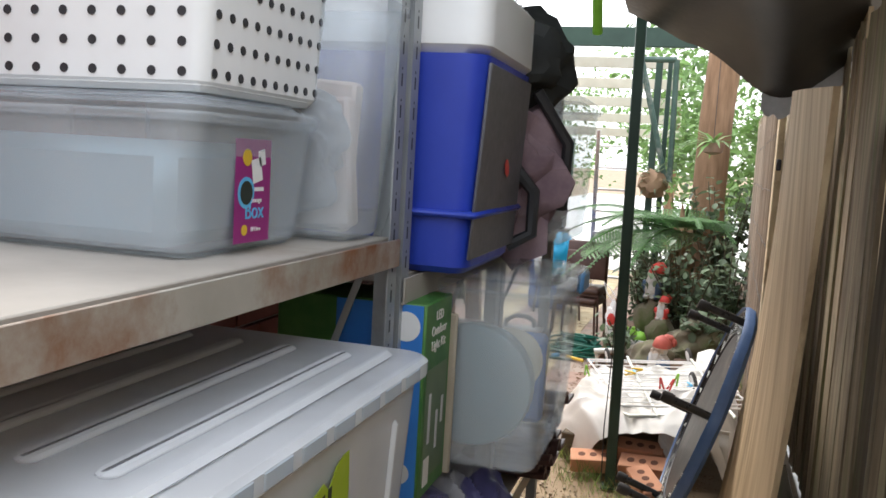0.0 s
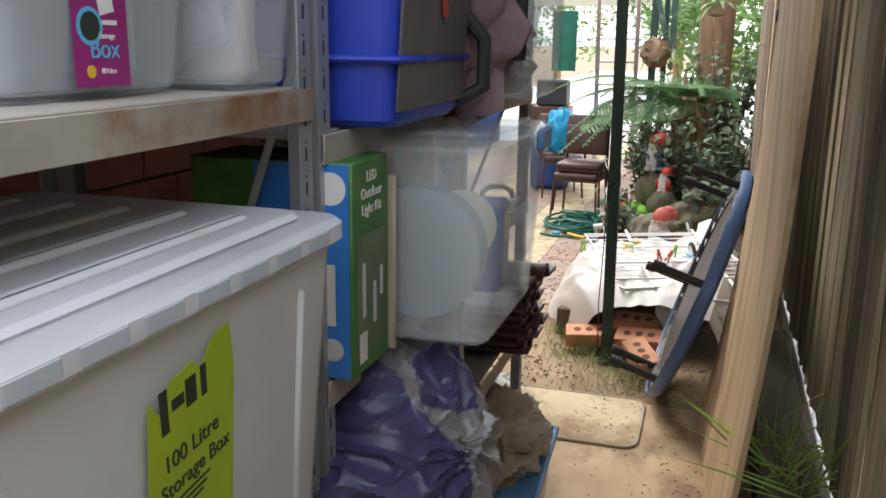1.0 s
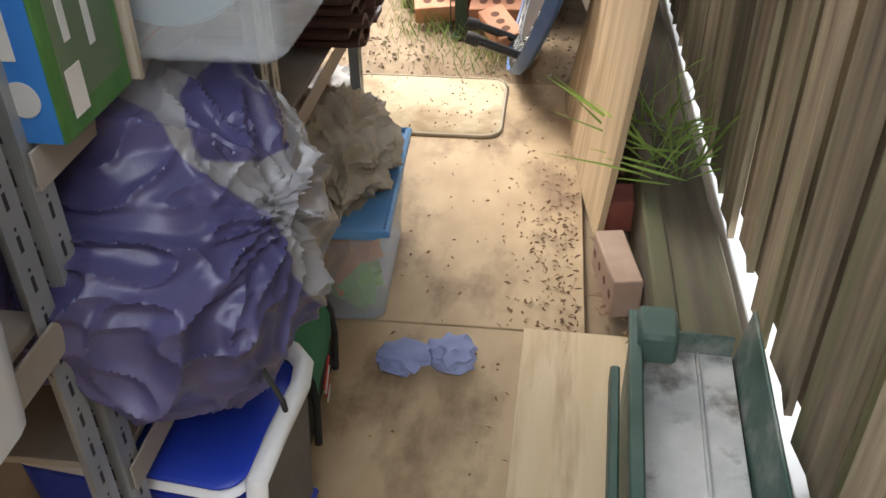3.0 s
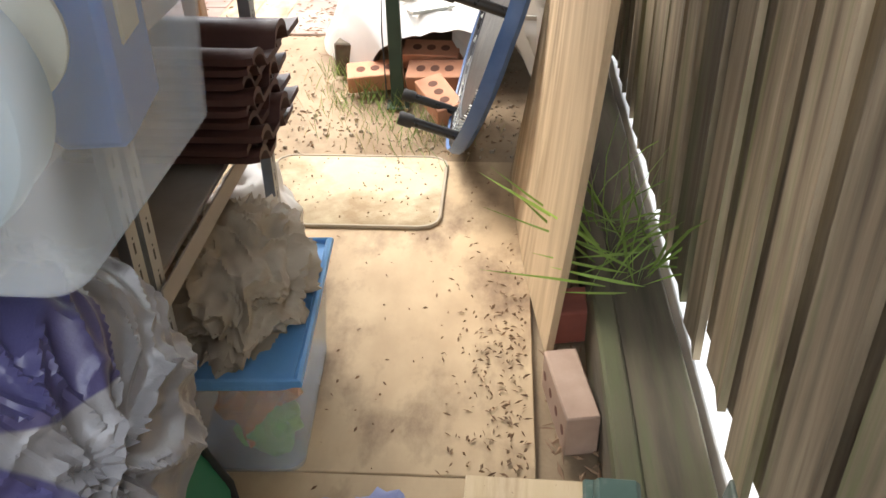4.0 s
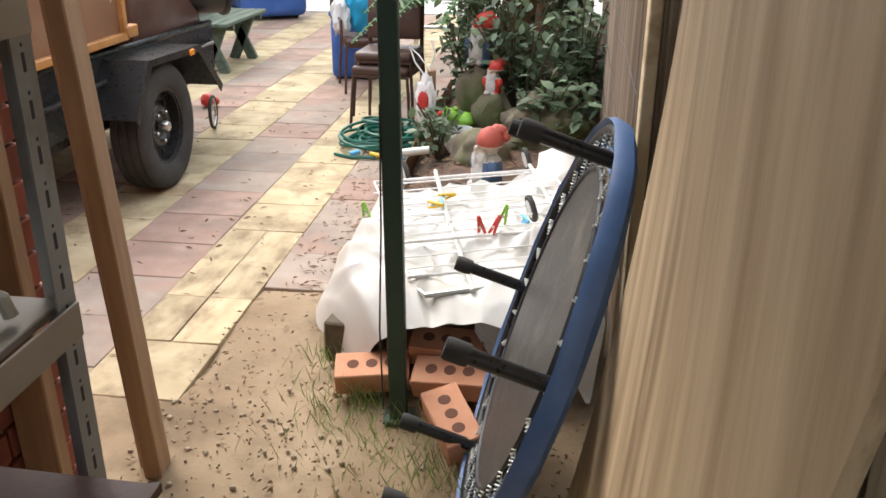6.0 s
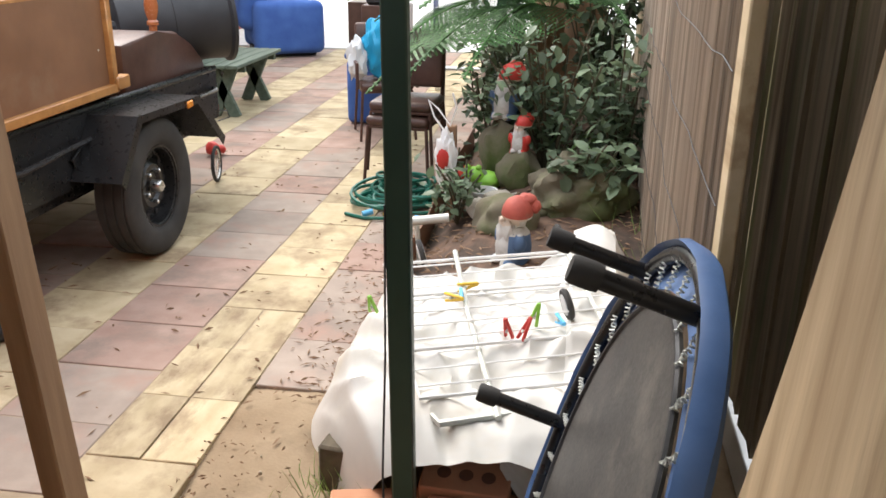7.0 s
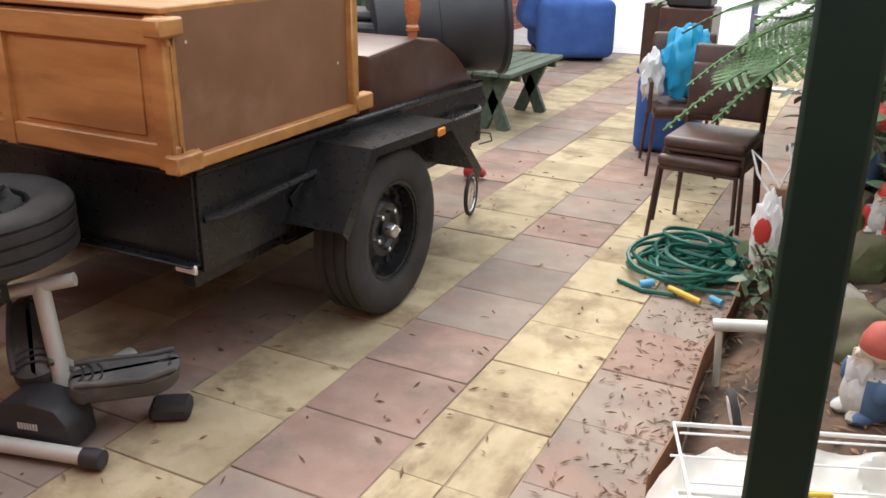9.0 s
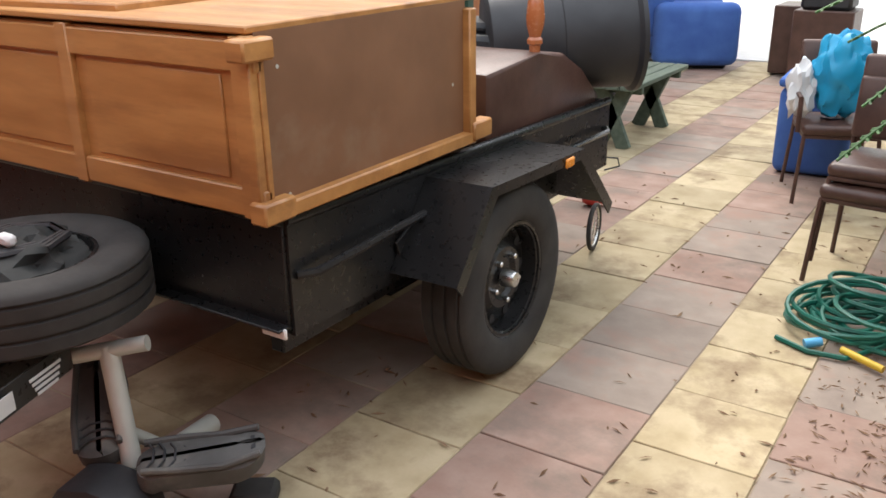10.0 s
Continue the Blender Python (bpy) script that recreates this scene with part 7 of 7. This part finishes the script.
part("panel_frame", join(rod((-0.22, 0, 1.75), (0.1, 0.1, 0.55), 0.03, 8), rod((0.12, 0, 1.75), (0.14, 0.1, 0.55), 0.03, 8), rod((-0.22, 0, 1.75), (0.12, 0, 1.75), 0.03, 8)), "oldgreen", panel)
hang = thing("hanging_pot", "round terracotta hanging pot with strappy leaves", "plant pot", at=(0.13, 7.9, 1.72))
part("pot", lathe([(0.02, 0), (0.08, 0.02), (0.10, 0.1), (0.09, 0.1), (0.07, 0.03), (0, 0.03)], 18), "pave_r", hang)
LL, rr = Leaves(), random.Random(6)
for i in range(26):
    a = rr.uniform(0, math.tau)
    LL.leaf(Vector((0, 0, 0.1)), Vector((math.cos(a), math.sin(a), rr.uniform(0.1, 1.0))), Vector((0, 0, 1)), rr.uniform(0.2, 0.42), 0.016, 0.2, 0.5)
LL.done("leaves", "light_leaf", hang)
part("hook_wire", rod((0, 0, 0.1), (0, 0.0, 1.3), 0.003, 5), "black", hang)
basket = thing("hanging_basket", "dark round hanging basket on the far post", "plant pot", at=(-0.42, 9.1, 1.42))
part("pot", blob((0.15, 0.15, 0.14), (0, 0, 0), 0.15, 3, 3, 3), "debris", basket)
LB = Leaves()
for i in range(40):
    LB.leaf(Vector((0, 0, 0.05)), rdir(rr, 0.3), Vector((0, 0, 1)), rr.uniform(0.15, 0.3), 0.014, 0.2, 0.6)
LB.done("leaves", "leaf", basket)
part("hook_wire", rod((0, 0, 0.1), (0, 0.0, 1.2), 0.003, 5), "black", basket)
ladder = thing("step_ladder", "aluminium step ladder standing in the far light", "ladder", at=(-0.95, 10.6, 0.0))
for x in (-0.22, 0.22):
    part("stile", bx((0.05, 0.03, 2.0), (x, 0, 1.0), 0.003, (8, 0, 0)), "chrome", ladder)
for i in range(7):
    part("tread", bx((0.42, 0.08, 0.025), (0, -0.12 + 0.035 * i + 0.0, 0.25 + 0.26 * i), 0.003), "chrome", ladder)
line = thing("washing", "green towel and clothes hanging on a far line", "washing", at=(-2.6, 14.6, 0.0))
part("line_wire", rod((-1.6, 0, 2.0), (2.2, 0, 2.0), 0.004, 5), "galv", line)
for x, w, h, m in ((0.35, 0.4, 0.95, "hose"), (-0.3, 0.4, 0.6, "sign"), (-0.8, 0.3, 0.7, "wicker")):
    part("garment", cloth(8, 8, lambda u, v, x=x, w=w, h=h: Vector((x + (u - 0.5) * w, 0.03 * math.sin(u * 9 + v), 2.0 - h * v)), 0.004), m, line)
red_cloth = solo("red_clothing", cloth(10, 10, lambda u, v: Vector((0.02 * math.sin(u * 12), (u - 0.5) * 0.5, -0.7 * v)), 0.01), "red", "red clothing hanging by the house door", "clothing", at=(-4.5, 12.9, 1.75))

# ---- litter ----
def litter():
    rnd = random.Random(21)
    V, F = [], []
    def chip(x, y, z, ln, w, a):
        b = len(V)
        d, s = Vector((math.cos(a), math.sin(a), 0)), Vector((-math.sin(a), math.cos(a), 0))
        lift = rnd.uniform(0.001, 0.006)
        p = Vector((x, y, z))
        V.extend(tuple(q) for q in (p - d * ln, p + s * w + Vector((0, 0, lift)), p + d * ln + Vector((0, 0, lift * 0.6)), p - s * w, p + Vector((0, 0, lift + w * 0.7))))
        F.extend([(b, b + 1, b + 4), (b + 1, b + 2, b + 4), (b + 2, b + 3, b + 4), (b + 3, b, b + 4)])
    for _ in range(260):
        chip(rnd.uniform(-2.3, -0.6), rnd.uniform(4.4, 9), 0.003, rnd.uniform(0.006, 0.03), rnd.uniform(0.002, 0.006), rnd.uniform(0, 6.3))
    for _ in range(900):
        x = -0.55 - abs(rnd.gauss(0, 0.16))
        chip(x, rnd.uniform(5.0, 8.0), 0.004, rnd.uniform(0.005, 0.024), rnd.uniform(0.0015, 0.004), rnd.uniform(0, 6.3))
    for _ in range(1500):
        u, v = rnd.random(), rnd.random() ** 1.4 * 0.45
        p = bed_point(u, v)
        chip(p.x, p.y, p.z + 0.006, rnd.uniform(0.008, 0.04), rnd.uniform(0.002, 0.008), rnd.uniform(0, 6.3))
    for _ in range(190):
        chip(rnd.uniform(-0.55, 0.27), rnd.uniform(1.4, 3.7), 0.002, rnd.uniform(0.002, 0.009), rnd.uniform(0.001, 0.0035), rnd.uniform(0, 6.3))
    for _ in range(320):
        x = 0.26 - abs(rnd.gauss(0, 0.09))
        chip(x, rnd.gauss(2.65, 0.28), 0.003, rnd.uniform(0.003, 0.013), rnd.uniform(0.001, 0.0035), rnd.uniform(0, 6.3))
    for _ in range(110):
        chip(-0.30 + rnd.uniform(-0.28, 0.28), 3.56 + rnd.uniform(-0.22, 0.22), 0.0105, rnd.uniform(0.002, 0.007), rnd.uniform(0.001, 0.003), rnd.uniform(0, 6.3))
    for _ in range(700):
        chip(rnd.uniform(-0.95, 0.4), rnd.uniform(3.78, 4.9), 0.003, rnd.uniform(0.003, 0.014), rnd.uniform(0.0015, 0.004), rnd.uniform(0, 6.3))
    for _ in range(260):
        chip(rnd.uniform(0.3, 0.42), rnd.uniform(2.3, 3.7), 0.006, rnd.uniform(0.006, 0.03), rnd.uniform(0.002, 0.006), rnd.uniform(0, 6.3))
    ob = raw("leaf_litter", V, F, "debris")
    tagged(ob, "scattered brown leaf litter, twigs and bark chips", "litter", kind="stuff")


litter()


def gravel():
    """Small stones trodden into the earth at the end of the boards."""
    rnd = random.Random(17)
    V, F = [], []
    for _ in range(380):
        x, y, r = rnd.uniform(-0.95, 0.3), rnd.gauss(4.1, 0.2), rnd.choice((0.002, 0.003, 0.003, 0.004, 0.005, 0.008))
        if y < 3.80:
            continue
        b = len(V)
        sx, sy, a = rnd.uniform(0.7, 1.3) * r, rnd.uniform(0.7, 1.3) * r, rnd.uniform(0, 3)
        for z, k in ((-0.006, 1.0), (r * 0.3, 0.85), (r * 0.6, 0.4)):
            for i in range(5):
                t = a + i * math.tau / 5
                V.append((x + sx * k * math.cos(t), y + sy * k * math.sin(t), z))
        for lv in (0, 5):
            for i in range(5):
                F.append((b + lv + i, b + lv + (i + 1) % 5, b + lv + 5 + (i + 1) % 5, b + lv + 5 + i))
        F.append(tuple(b + 10 + i for i in range(5)))
    tagged(raw("gravel", V, F, "grit"), "small pale stones trodden into the bare earth", "gravel", kind="stuff")


gravel()


def grass():
    rnd = random.Random(31)
    for name, mat, spots, n, lo, hi, label in (
        ("grass_tuft", "grass", [(-0.30, 4.16, 0.10), (-0.16, 4.05, 0.10), (-0.42, 4.42, 0.08), (-0.50, 4.55, 0.05), (-0.05, 3.9, 0.08), (-0.35, 4.28, 0.07)], 70, 0.03, 0.12, "thin green grass around the post"),
        ("dry_grass", "drygrass", [(-0.28, 4.12, 0.14), (-0.15, 3.98, 0.13), (-0.42, 4.35, 0.12), (-0.02, 4.0, 0.09)], 90, 0.03, 0.09, "dry straw-coloured grass around the post"),
        ("weed", "weed", [(0.50, 2.98, 0.03), (0.51, 2.80, 0.03), (0.50, 3.08, 0.03), (0.51, 2.9, 0.04), (0.47, 2.90, 0.05)], 12, 0.16, 0.42, "bright green weeds sprouting from the sleeper"),
        ("bed_grass", "grass", [(0.42, 5.7, 0.05), (0.5, 6.0, 0.05), (0.45, 6.3, 0.06)], 22, 0.12, 0.3, "long grass at the foot of the reed screen"),
    ):
        L = Leaves()
        for x, y, s in spots:
            for _ in range(n):
                a = rnd.uniform(0, math.tau)
                ln = rnd.uniform(lo, hi)
                z = 0.175 if name == "weed" else (0.1 if name == "bed_grass" else 0.0)
                out = rnd.uniform(0.4, 2.2) if name == "weed" else 0.35
                d = Vector((math.cos(a) * out - (0.12 if name == "weed" else 0), math.sin(a) * out, 1.0))
                L.leaf(Vector((x + rnd.gauss(0, s), y + rnd.gauss(0, s), z)), d, Vector((math.cos(a + 1.5), math.sin(a + 1.5), 0.3)), ln, rnd.uniform(0.003, 0.0055) if name == "weed" else 0.0016, 0.1, rnd.uniform(0.1, 0.7))
        ob = L.done(name, mat, None)
        tagged(ob, label, "grass", kind="stuff")


grass()
